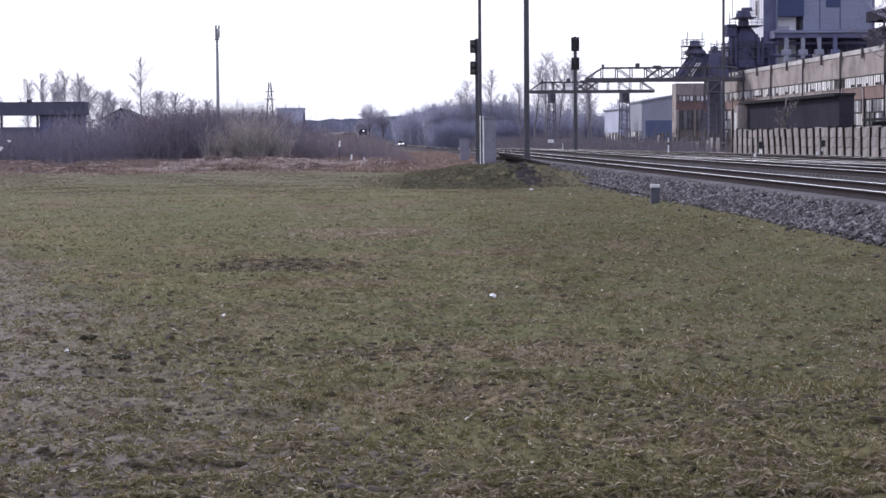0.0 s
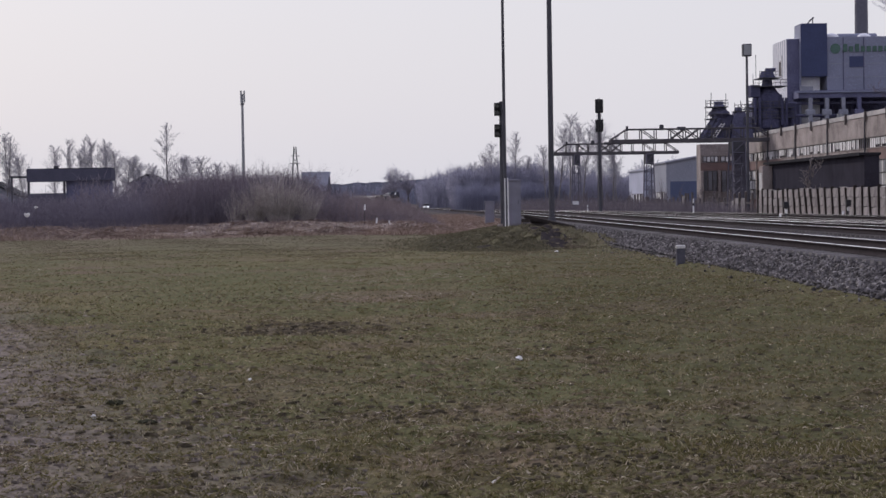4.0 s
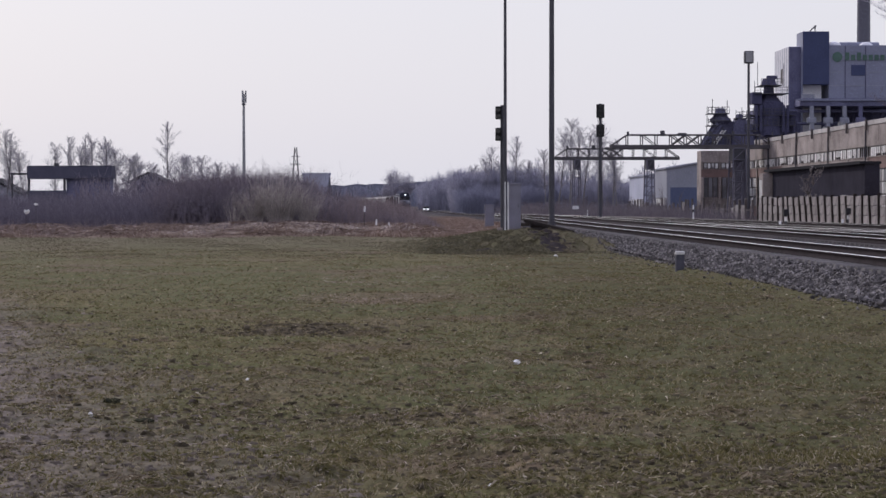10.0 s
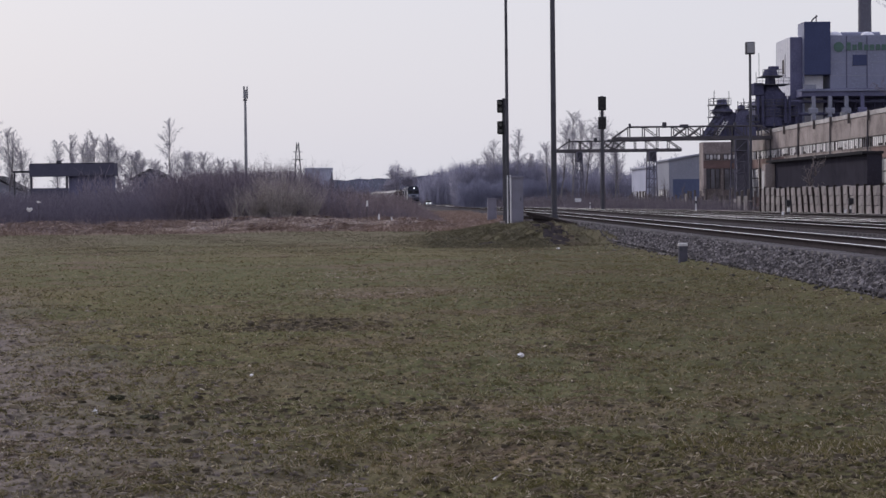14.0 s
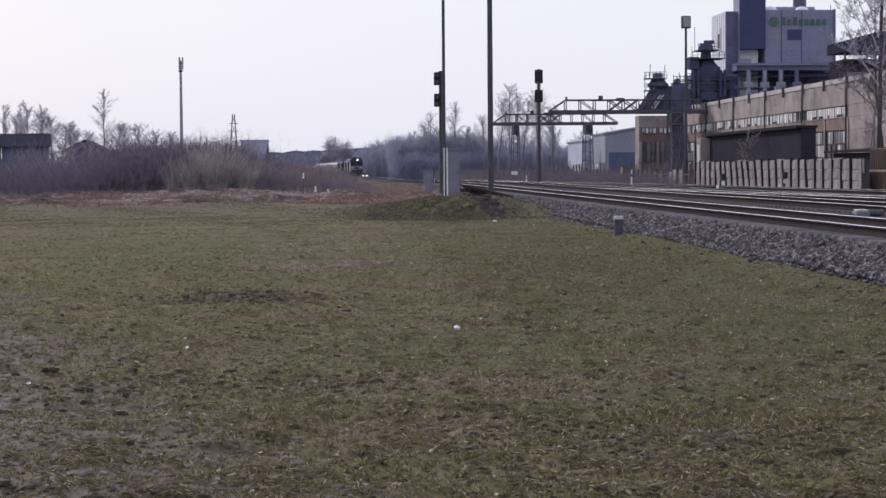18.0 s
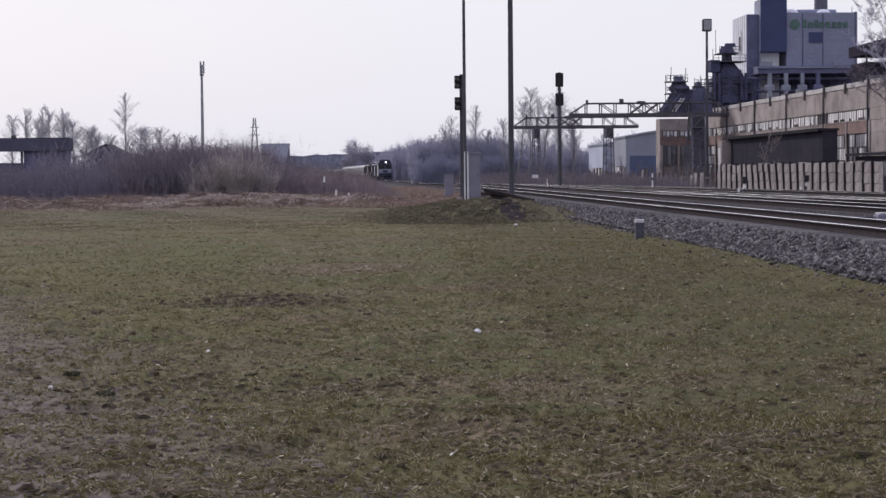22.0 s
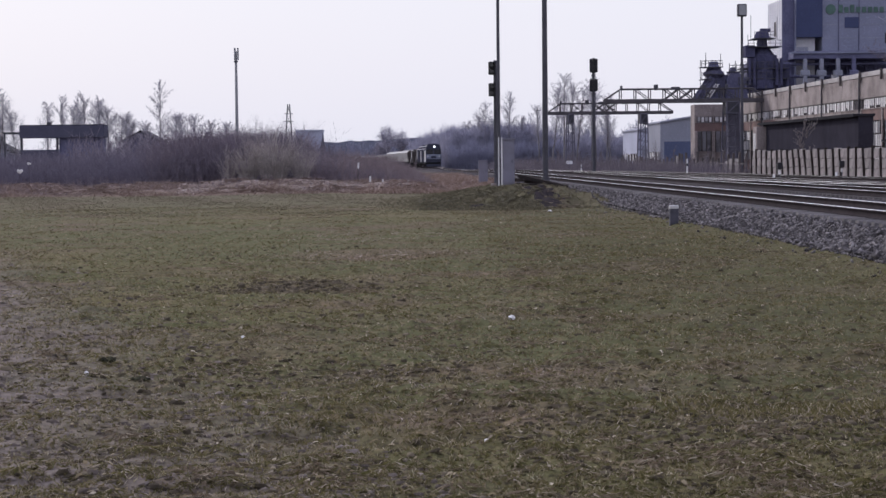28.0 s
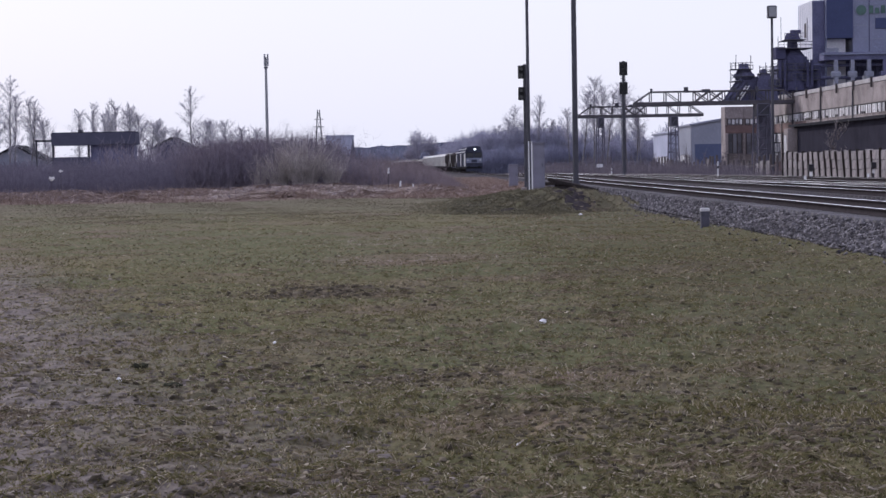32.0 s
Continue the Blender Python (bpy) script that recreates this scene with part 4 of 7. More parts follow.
def container():
    t = thing("rusty_container", (27.77, 85.6, 0.05), "brown rusty steel container with a faded tan stripe", "container")
    part("body", box(B(), 0, 2.4, 0, 4.9, 0.05, 2.5, 0.03), "rust", t)
    for i in range(16):
        part("rib", box(B(), -0.03, -0.002, 0.15 + i * 0.3, 0.29 + i * 0.3, 0.15, 2.4, 0.008), "rust", t)
    for i in range(8):
        part("rib", box(B(), 0.15 + i * 0.28, 0.28 + i * 0.28, -0.03, -0.002, 0.15, 2.4, 0.008), "rust", t)
    part("stripe", box(B(), -0.04, -0.031, 0.05, 4.85, 1.28, 1.40), "orange", t, "faded tan stripe")
    part("stripe", box(B(), 0.02, 2.38, -0.04, -0.031, 1.28, 1.40), "orange", t, "faded tan stripe")


container()


def factory():
    t = thing("factory_hall", (40.0, 0, 0.3), "long old concrete factory hall with strip windows and stained panels", "factory")
    y0, y1, top = 96.9, 200.9, 8.2
    part("wall", box(B(), 0.12, 26, y0, y1, -0.4, top - 0.1, 0.0), "conc", t)
    part("roof", box(B(), 0.3, 26.2, y0 - 0.2, y1 + 0.2, top - 0.12, top + 0.02, 0.03), "roof", t)
    rng = random.Random(2)
    bay = 6.5
    ny = int((y1 - y0) / bay + 0.5)
    for i in range(ny):
        a = y0 + i * bay
        glazed, reddish = a > 135, 135 < a < 145 or a > 180
        # parapet panels, coping, window strip, spandrel, lower windows, plinth
        for k in range(2):
            part("panel", box(B(), 0.0, 0.117, a + 0.02 + k * bay / 2, a + (k + 1) * bay / 2 - 0.02, 6.12, top - 0.35, 0.012), "conc", t)
        part("coping", box(B(), -0.06, 0.3, a + 0.01, a + bay - 0.01, top - 0.33, top + 0.06, 0.02), "coping", t, "pale roof edge coping")
        part("spandrel", box(B(), 0.0, 0.117, a + 0.02, a + bay - 0.02, 4.2, 5.14, 0.012), "brick" if reddish else "conc", t)
        if glazed:
            part("sill", box(B(), -0.05, 0.1, a, a + bay, 5.145, 5.22, 0.01), "conc", t)
            part("lintel", box(B(), -0.03, 0.1, a, a + bay, 6.03, 6.115, 0.01), "frame", t)
            w = part("window_strip", box(B(), 0.09, 0.116, a, a + bay, 5.225, 6.025), "glass", t)
            for k in range(10):
                y = a + k * 0.65
                part("mullion", box(B(), 0.0, 0.085, y - 0.05, y + 0.05, 5.225, 6.025), "frame", w)
                if not (147 < a < 150 and k < 4) and rng.random() < 0.95:
                    part("pane", box(B(), 0.006, 0.08, y + 0.06, y + rng.choice((0.59, 0.59, 0.4)), 5.24 + rng.choice((0, 0, 0.2)), 6.0), "pane_pale" if rng.random() < 0.88 else "glass", w)
        else:
            part("panel", box(B(), 0.0, 0.117, a + 0.02, a + bay - 0.02, 5.16, 6.1, 0.012), "conc", t)
        if reddish:
            part("plinth", box(B(), 0.0, 0.117, a + 0.02, a + bay - 0.02, -0.3, 1.0, 0.012), "brick", t)
            w = part("window", box(B(), 0.09, 0.116, a + 0.2, a + bay - 0.2, 1.0, 4.18), "glass", t)
            for k in range(9):
                y = a + 0.2 + k * 0.68
                part("mullion", box(B(), 0.0, 0.085, y - 0.04, y + 0.04, 1.0, 4.18), "frame", w)
                for j in range(3):
                    if k < 8 and rng.random() < 0.8:
                        part("pane", box(B(), 0.006, 0.08, y + 0.05, y + 0.63, 1.06 + j * 1.05, 1.98 + j * 1.05), "pane_pale" if rng.random() < 0.62 else "glass", w)
            for z in (2.03, 3.08):
                part("transom", box(B(), 0.02, 0.09, a + 0.2, a + bay - 0.2, z - 0.035, z + 0.035), "frame", w)
        else:
            part("panel", box(B(), 0.0, 0.117, a + 0.02, a + bay - 0.02, 0.0, 4.18, 0.012), "conc", t)
        part("pier", box(B(), -0.1, 0.0, a - 0.17, a + 0.17, -0.3, 5.1, 0.02), "conc", t)
        part("roof_bracket", box(B(), -0.24, -0.065, a - 0.1, a + 0.1, 7.45, 8.35, 0.02), "frame", t)
        if i % 2 == 0:
            part("drainpipe", rod(B(), (-0.1, a + 0.4, 0.0), (-0.1, a + 0.4, 8.0), 0.075, seg=8), "steel", t)
    # stubs of pipe and vents along the roof
    for k in range(9):
        part("roof_stack", rod(B(), (3 + k % 3, 110 + k * 10, top), (3 + k % 3, 110 + k * 10, top + 0.9), 0.25, seg=8), "galv", t)
    # the end face, stepped forward: strip windows, red band, tall windows between piers
    b = part("end_block", box(B(), -5.1, 0.0, 201.0, 203.5, -0.4, 7.3, 0.03), "conc", t)
    for x0, x1 in ((-5.1, -3.0), (-2.97, -0.1)):
        part("end_panel", box(B(), x0, x1, 200.9, 200.995, 5.95, 7.28, 0.012), "conc", b)
    part("band", box(B(), -5.05, 0.0, 200.93, 200.995, 4.3, 5.2), "brick", b)
    for x0, x1, z0, z1, n in ((-4.8, -3.1, 5.25, 5.9, 4), (-2.8, -0.2, 5.25, 5.9, 5), (-4.8, -3.2, 2.0, 4.25, 3), (-2.7, -0.4, 1.9, 4.25, 4)):
        w = part("window", box(B(), x0, x1, 200.96, 200.995, z0, z1), "glass", b)
        for k in range(n + 1):
            u = x0 + (x1 - x0) * k / n
            part("mullion", box(B(), u - 0.05, u + 0.05, 200.88, 200.955, z0, z1), "frame", w)
            if k < n:
                part("pane", box(B(), u + 0.07, u + (x1 - x0) / n - 0.07, 200.885, 200.953, z0 + (0.06 if k % 2 else 0.7 * (z1 - z0) - 0.3), z1 - 0.06), "pane_pale" if z0 > 5 and rng.random() < 0.75 else "glass", w)
    for x in (-4.95, -2.95):
        part("end_pier", box(B(), x - 0.16, x + 0.16, 200.72, 200.87, -0.4, 4.3, 0.02), "conc", b)


factory()


def truss(bm, a, b, h, n, r=0.07):
    """A walkway girder: posts under a top rail, braced at the ends and the middle."""
    a, b = Vector(a), Vector(b)
    up = Vector((0, 0, h))
    rod(bm, a, b, r, seg=6)
    rod(bm, a.lerp(b, 0.10) + up, b.lerp(a, 0.10) + up, r * 0.9, seg=6)
    rod(bm, a, a.lerp(b, 0.10) + up, r * 0.8, seg=5)
    rod(bm, b, b.lerp(a, 0.10) + up, r * 0.8, seg=5)
    for i in range(n + 1):
        p, q = a.lerp(b, 0.10 + 0.80 * i / n), a.lerp(b, 0.10 + 0.80 * (i + 1) / n)
        rod(bm, p, p + up, r * 0.75, seg=5)
        if i in (1, n - 2):
            rod(bm, p + up, q, r * 0.6, seg=5)
        if i in (n // 2 - 1, n // 2):
            rod(bm, p, q + up, r * 0.8, seg=5), rod(bm, p + up, q, r * 0.8, seg=5)
    return bm


def gantry_crane(y, x0, x1, legs, label):
    t = thing("gantry_crane", (0, y, 0.3), label, "gantry crane", "gantry cranes")
    z = 7.15
    for dy in (-0.8, 0.8):
        part("girder", box(B(), x0, x1, dy - 0.15, dy + 0.15, z - 0.02, z + 0.38, 0.02), "crane", t)
        part("railing_truss", truss(B(), (x0, dy, z + 0.3), (x1, dy, z + 0.3), 1.15, 9, 0.085), "crane", t)
    for f, w, h in ((0.10, 0.12, 0.5), (0.31, 0.22, 0.6), (0.43, 0.45, 0.35), (0.60, 0.2, 0.5), (0.74, 0.14, 0.55)):
        x = x0 + (x1 - x0) * f
        part("rail_wheel_box", box(B(), x - w, x + w, -0.95, -0.6, z + 1.3, z + 1.3 + h, 0.06), "steel", t)
    for lx, w in legs:
        b = B()
        for sx in (-w / 2, w / 2):
            for dy in (-1.0, 1.0):
                rod(b, (lx + sx * 1.3, dy * 1.5, -0.3), (lx + sx, dy, z), 0.09, seg=6)
        for k in range(6):
            z0, z1 = z * k / 6, z * (k + 1) / 6
            for dy in (-1.2, 1.2):
                rod(b, (lx - w / 2, dy, z0), (lx + w / 2, dy, z1), 0.05, seg=5)
                rod(b, (lx - w / 2, dy, z1), (lx + w / 2, dy, z1), 0.05, seg=5)
        part("leg", b, "legpaint", t)
        part("leg_box", box(B(), lx - w * 0.55, lx + w * 0.55, -0.9, 0.9, z - 1.3, z - 0.03, 0.03), "steel", t)
        part("bogie", box(B(), lx - 0.4, lx + 0.4, -2.2, 2.2, -0.3, 0.35, 0.04), "steel", t)
    return t


c1 = gantry_crane(188.6, 23.1, 40.6, [(36.7, 1.3)], "faded gantry crane with a lattice girder over the yard")
gantry_crane(236.0, 21.4, 38.0, [(24.4, 0.7), (34.1, 0.9)], "second faded gantry crane farther along the yard")
part("end_post", rod(B(), (40.4, 0, 3.0), (40.4, 0, 8.9), 0.1, 0.08, 8), "steel", c1)


def crane_machinery():
    """The slewing grab unloader that stands by the hall."""
    t = thing("grab_unloader", (0, 192.0, 7.78), "dark grab unloader with a round hopper, railings and sloping lattice boom", "unloader")
    rng0 = random.Random(12)
    part("deck", box(B(), 33.2, 39.4, -1.4, 1.4, -0.25, 0.0, 0.03), "tower", t)
    b = B()
    rod(b, (35.45, 0, 2.35), (35.45, 0, 2.75), 0.7, 1.15, 18), rod(b, (35.45, 0, 2.75), (35.45, 0, 3.05), 1.15, 1.1, 18), rod(b, (35.45, 0, 3.05), (35.45, 0, 3.75), 0.95, 0.55, 18)
    part("hopper", b, "tower", t)
    part("hopper_rim", rod(B(), (35.45, 0, 2.72), (35.45, 0, 2.8), 1.2, 1.2, 18), "steel", t)
    part("hopper_top", box(B(), 34.95, 35.9, -0.4, 0.4, 3.7, 4.15, 0.08), "tower", t)
    part("chute", prism(B(), [(34.7, 0.0), (36.6, 0.0), (36.3, 1.3), (35.9, 2.4), (35.1, 2.4)], -0.6, 0.6), "tower", t)
    for dy in (-0.9, 0.9):
        b = B()
        rod(b, (33.3, dy, 0.0), (35.0, dy, 2.5), 0.17, seg=6), rod(b, (33.9, dy, 0.0), (35.4, dy, 2.3), 0.15, seg=6)
        for k in range(6):
            rod(b, (33.3 + k * 0.3, dy, k * 0.42), (34.1 + k * 0.24, dy, k * 0.42 + 0.1), 0.07, seg=5)
            rod(b, (33.3 + k * 0.3, dy, k * 0.42), (34.3 + k * 0.22, dy, k * 0.42 + 0.45), 0.05, seg=5)
        part("boom_truss", b, "tower", t)
    b = B()
    for dx in (0.0, 0.35):
        rod(b, (34.5 + dx, -1.05, 0.25), (35.5 + dx, -1.05, 1.75), 0.045, seg=5)
    for k in range(7):
        rod(b, (34.5 + k * 0.15, -1.05, 0.3 + k * 0.22), (34.95 + k * 0.15, -1.05, 0.3 + k * 0.22), 0.03, seg=5)
    # pale material stands for sun on the bars along the boom
    part("stair", b, "pane_pale", t, "stair up the boom, sunlight painted on as pale colour")
    part("machine_house", prism(B(), [(36.5, 0.0), (39.0, 0.0), (38.7, 1.6), (38.45, 2.5), (37.9, 3.05), (37.2, 3.05), (36.7, 2.2)], -1.2, 1.2), "tower", t)
    part("lattice_house", prism(B(), [(34.2, 0.0), (38.9, 0.0), (38.6, 2.0), (36.6, 2.75), (35.2, 2.3)], -0.35, 0.35), "tower", t)
    b = B()
    for k in range(9):
        x = 34.4 + k * 0.52
        rod(b, (x, -0.6, 0.1 + 0.15 * (k % 3)), (x + rng0.uniform(-0.5, 0.6), -0.6, 1.6 + 0.5 * (k % 2)), 0.06, seg=5)
        rod(b, (x - 0.3, -0.62, 0.5 + 0.2 * k % 1.9), (x + 0.6, -0.62, 0.6 + 0.2 * k % 1.9), 0.05, seg=5)
    part("cross_bracing", b, "steel", t)
    part("winch", rod(B(), (37.5, -0.6, 3.25), (37.5, 0.6, 3.25), 0.3, seg=12), "tower", t)
    part("side_tank", rod(B(), (38.5, -0.3, 0.1), (38.5, -0.3, 2.4), 0.5, 0.45, 12), "tower", t)
    rng = random.Random(3)
    for z, x0, x1 in ((3.55, 33.9, 36.2), (2.25, 33.9, 35.0), (3.05, 36.9, 38.9), (1.7, 37.9, 39.3), (0.0, 33.2, 34.6)):
        part("platform", box(B(), x0, x1, -1.35, 0.4, z - 0.09, z, 0.01), "steel", t)
        b = B()
        for x in np.arange(x0, x1 + 0.01, 0.38):
            rod(b, (x, -1.33, z), (x, -1.33, z + rng.uniform(0.5, 0.85)), 0.035, seg=5)
        rod(b, (x0, -1.33, z + 0.62), (x1, -1.33, z + 0.66), 0.035, seg=5), rod(b, (x0, -1.33, z + 0.32), (x1, -1.33, z + 0.34), 0.028, seg=5)
        part("railing", b, "steel", t)
    for x, z0, h in ((33.9, 0.0, 4.3), (34.5, 3.5, 5.1), (36.1, 3.0, 5.0), (37.7, 3.0, 4.2), (38.6, 2.0, 3.3)):
        part("antenna", rod(B(), (x, -0.4, z0), (x + 0.04, -0.4, h), 0.04, seg=5), "steel", t)
    part("support", box(B(), 36.9, 38.2, -0.6, 0.6, -7.4, -0.25, 0.02), "legpaint", t)


crane_machinery()


# ---- heat plant ----
def heat_plant():
    t = thing("heat_plant", (0.5, 314.0, 0.3), "modern heat plant with navy, grey and pale cladding", "power plant")
    part("rear_block", box(B(), 70.0, 76.0, 2.0, 13.0, 10, 29.3, 0.08), "whiteclad", t, "pale cladded stair block")
    part("rear_block_front", box(B(), 70.05, 72.2, 1.5, 1.997, 10, 29.2, 0.05), "darkclad", t)
    for y in np.arange(3.2, 13, 1.6):
        part("cladding_joint", box(B(), 69.96, 69.997, y, y + 0.1, 10, 29.2), "greyclad", t)
    part("stair_window", box(B(), 69.95, 69.99, 6.3, 7.8, 23.0, 25.6), "frame", t)
    part("navy_block", box(B(), 72.2, 76.9, 0.0, 5.0, 22.4, 31.8, 0.08), "navy", t, "navy blue cladded block")
    part("navy_side", box(B(), 72.16, 72.197, 0.1, 4.9, 14.0, 31.6), "greyclad", t)
    part("main_block", box(B(), 76.9, 89.5, 0.4, 15.0, 19.8, 29.4, 0.08), "greyclad", t, "grey-blue cladded main block")
    for x in (79.75, 83.4):
        part("cladding_joint", box(B(), x, x + 0.16, 0.34, 0.397, 20, 29.3), "tower", t)
    for z in (22.2, 24.6, 27.0):
        part("cladding_joint", box(B(), 77.0, 88.7, 0.35, 0.396, z, z + 0.07), "ware", t)
    part("main_window", box(B(), 80.9, 83.4, 0.3, 0.395, 24.0, 25.9, 0.02), "navy", t)
    part("corner_trim", box(B(), 89.2, 89.65, 0.3, 0.39, 20, 29.5), "darkclad", t)
    # the green company sign, as plain shapes
    s = part("sign_disc", rod(B(), (78.4, 0.33, 27.3), (78.4, 0.25, 27.3), 0.9, seg=20), "green", t, "green disc of the company sign")
    for i, x in enumerate(np.arange(79.8, 87.2, 1.05)):
        part("sign_bar", box(B(), x, x + 0.75, 0.25, 0.33, 26.7, 27.7 + (0.4 if i in (0, 2) else 0), 0.03), "green", s)
    for x, r in ((78.6, 1.3), (84.5, 1.2)):
        part("roof_dome", ball(B(), (x, 4, 29.4), r, 1.1, 1.0, 0.75, 3), "whiteclad", t)
    part("roof_duct", rod(B(), (80, 5, 29.8), (87, 5, 29.8), 0.55, seg=12), "greyclad", t)
    part("deck", box(B(), 71.0, 90.0, -3.0, 15, 18.4, 19.75, 0.08), "darkclad", t)
    part("deck_fascia", box(B(), 71.4, 73.6, -2.9, -2.6, 19.75, 20.5, 0.02), "ware", t)
    part("deck_ledge", box(B(), 70.4, 90.2, -3.3, -3.003, 19.3, 19.62, 0.02), "greyclad", t)
    part("underdeck", box(B(), 66.0, 92.0, 4.0, 18.0, -0.5, 18.55, 0.05), "darkclad", t)
    for x, m, h in ((64.9, "darkclad", 16.5), (66.9, "darkclad", 17.0), (69.6, "darkclad", 17.2), (73.0, "ware", 18.4), (75.9, "ware", 18.4), (78.8, "ware", 18.4), (81.6, "darkclad", 18.4)):
        b = B()
        box(b, x - 0.34, x + 0.34, -3.6, -2.9, -0.5, h, 0.05)
        box(b, x - 0.85, x + 0.85, -3.65, -2.85, 15.3, 16.4, 0.25)
        part("column", b, m, t)
    for x in np.arange(70, 92, 1.7):
        part("pipe", rod(B(), (x, 2.5, 12), (x, 2.5, 18.4), 0.22, seg=8), "darkclad", t)
    for z in (15.4, 17.6):
        part("header_pipe", rod(B(), (66, -1.2, z), (92, -1.2, z), 0.28, seg=10), "darkclad", t)
    b = B()
    rod(b, (73.8, 2, 31.8), (74.4, 2, 32.6), 0.12, seg=6), rod(b, (74.2, 2, 32.4), (75.0, 2, 33.0), 0.14, seg=6), rod(b, (74.8, 2, 31.8), (74.8, 2, 33.1), 0.1, seg=6)
    part("roof_davit", b, "steel", t)
    for x in (76.2, 89.2):
        part("roof_rail", rod(B(), (x - 0.3, 1, 29.4), (x - 0.3, 1, 30.4), 0.06, seg=5), "steel", t)
    return t


heat_plant()
ch = thing("chimney", (96.0, 361.0, -0.5), "tall grey-blue steel chimney of the heat plant", "chimney")
part("shaft", rod(B(), (0, 0, 0), (0, 0, 62), 1.6, 1.15, 32), "chimney", ch)
for z in (34, 48, 60):
    part("ring", rod(B(), (0, 0, z), (0, 0, z + 0.3), 1.6, 1.6, 32), "darkclad", ch)


def silo_tower():
    t = thing("hopper_tower", (0, 298.0, 0.0), "dark steel hopper tower with platforms and railings", "hopper tower")
    b = B()
    rod(b, (63.2, 0, 13), (63.2, 0, 18.6), 2.7, 2.5, 12), rod(b, (63.2, 0, 18.6), (63.2, 0, 20.0), 2.2, 1.1, 12)
    part("hopper", b, "silo", t)
    part("neck", rod(B(), (63.2, 0, 20.0), (63.2, 0, 21.6), 0.95, 0.8, 12), "silo", t)
    part("head", rod(B(), (63.2, 0, 21.5), (63.2, 0, 22.6), 1.35, 1.0, 10), "silo", t)
    part("head_motor", box(B(), 62.9, 64.6, -0.5, 0.5, 22.5, 23.1, 0.1), "silo", t)
    for x in (60.6, 61.4, 65.2, 65.9):
        part("duct", rod(B(), (x, -2.4, 13.5), (x, -2.4, 18.0), 0.28, seg=8), "silo", t)
    part("side_box", box(B(), 60.0, 61.6, -2.2, 0.0, 18.2, 20.2, 0.05), "silo", t)
    part("body", box(B(), 59.4, 66.6, 0.5, 7.0, -0.5, 14.6, 0.05), "silo", t)
    part("annex", box(B(), 64.5, 68.0, 0.0, 5.0, -0.5, 17.2, 0.05), "silo", t)
    for z, x0, x1 in ((21.4, 61.4, 65.0), (20.0, 60.4, 66.0), (16.4, 59.2, 67.2), (14.7, 58.9, 67.4)):
        part("platform", box(B(), x0, x1, -2.6, 2.6, z - 0.12, z, 0.01), "steel", t)
        b = B()
        for x in np.arange(x0, x1 + 0.01, 0.9):
            rod(b, (x, -2.6, z), (x, -2.6, z + 1.0), 0.04, seg=5)
        rod(b, (x0, -2.6, z + 1), (x1, -2.6, z + 1), 0.045, seg=5), rod(b, (x0, -2.6, z + 0.5), (x1, -2.6, z + 0.5), 0.035, seg=5)
        part("railing", b, "steel", t)
    for x, z in ((60.9, 25.2), (65.3, 25.0), (60.4, 22.0)):
        part("antenna", rod(B(), (x, -2, z - 4), (x, -2, z), 0.05, seg=5), "steel", t)
    for x in (59.6, 61.5, 65.6, 67.0):
        part("leg", rod(B(), (x, -2.3, -0.5), (x, -2.3, 14.6), 0.2, seg=8), "silo", t)
    for k in range(5):
        part("brace", rod(B(), (59.6, -2.3, k * 3.0), (67.0, -2.3, k * 3 + 3), 0.09, seg=5), "silo", t)


silo_tower()


def gallery():
    t = thing("conveyor_gallery", (0, 267.0, 0.0), "dark sheet-clad conveyor gallery beside the heat plant, tinted violet for haze", "conveyor gallery")
    part("body", prism(B(), [(77.8, 19.1), (77.8, 20.7), (83.5, 22.2), (96.0, 22.6), (96.0, 19.1)], 0, 9), "gallery", t)
    part("under_gallery", box(B(), 77.8, 96.0, 0.3, 8.0, 14.0, 17.95, 0.05), "gallery", t)
    part("lower_wall", box(B(), 77.5, 96.0, 1.0, 10.0, -0.5, 13.97, 0.05), "darkclad", t)
    part("eave", box(B(), 77.6, 96.0, -0.5, 0.25, 17.7, 17.95), "roof", t)
    for x in np.arange(78.0, 96, 3.4):
        part("gallery_post", box(B(), x, x + 0.25, 0.2, 0.45, 17.9, 19.12, 0.02), "gallery", t)
    for x in np.arange(78.2, 96, 2.4):
        part("rib", box(B(), x, x + 0.15, 0.22, 0.297, 14, 17.5), "roof", t)
    part("window_strip", box(B(), 78, 92, 0.24, 0.296, 15.0, 16.0), "glass", t)


gallery()


def warehouse(at, w, d, h, ridge, m1, m2, label):
    t = thing("warehouse", at, label, "warehouse", "warehouses")
    b = B()
    prism(b, [(0, -0.5), (w, -0.5), (w, h), (w / 2, ridge), (0, h)], 0, d)
    part("shell", b, m1, t)
    b = B()
    prism(b, [(-0.2, h), (w / 2, ridge + 0.03), (w + 0.2, h), (w + 0.2, h + 0.22), (w / 2, ridge + 0.27), (-0.2, h + 0.22)], -0.3, d + 0.3)
    part("roof", b, "ware", t)
    part("door_panel", box(B(), w * 0.06, w * 0.97, -0.06, -0.003, -0.3, h * 0.6, 0.01), m2, t)
    for i in range(5):
        wdw = part("window", box(B(), -0.05, -0.003, 2 + i * d / 6, 3.6 + i * d / 6, 1.2, 2.6), "frame", t)
        part("pane", box(B(), -0.09, -0.053, 2.1 + i * d / 6, 3.5 + i * d / 6, 1.3, 2.5), "pane_pale", wdw)
    for x in np.linspace(0.1, w - 0.2, 7):
        part("sheet_joint", box(B(), x, x + 0.07, -0.04, -0.002, h * 0.5, h - 0.1), "ware", t)
    return t


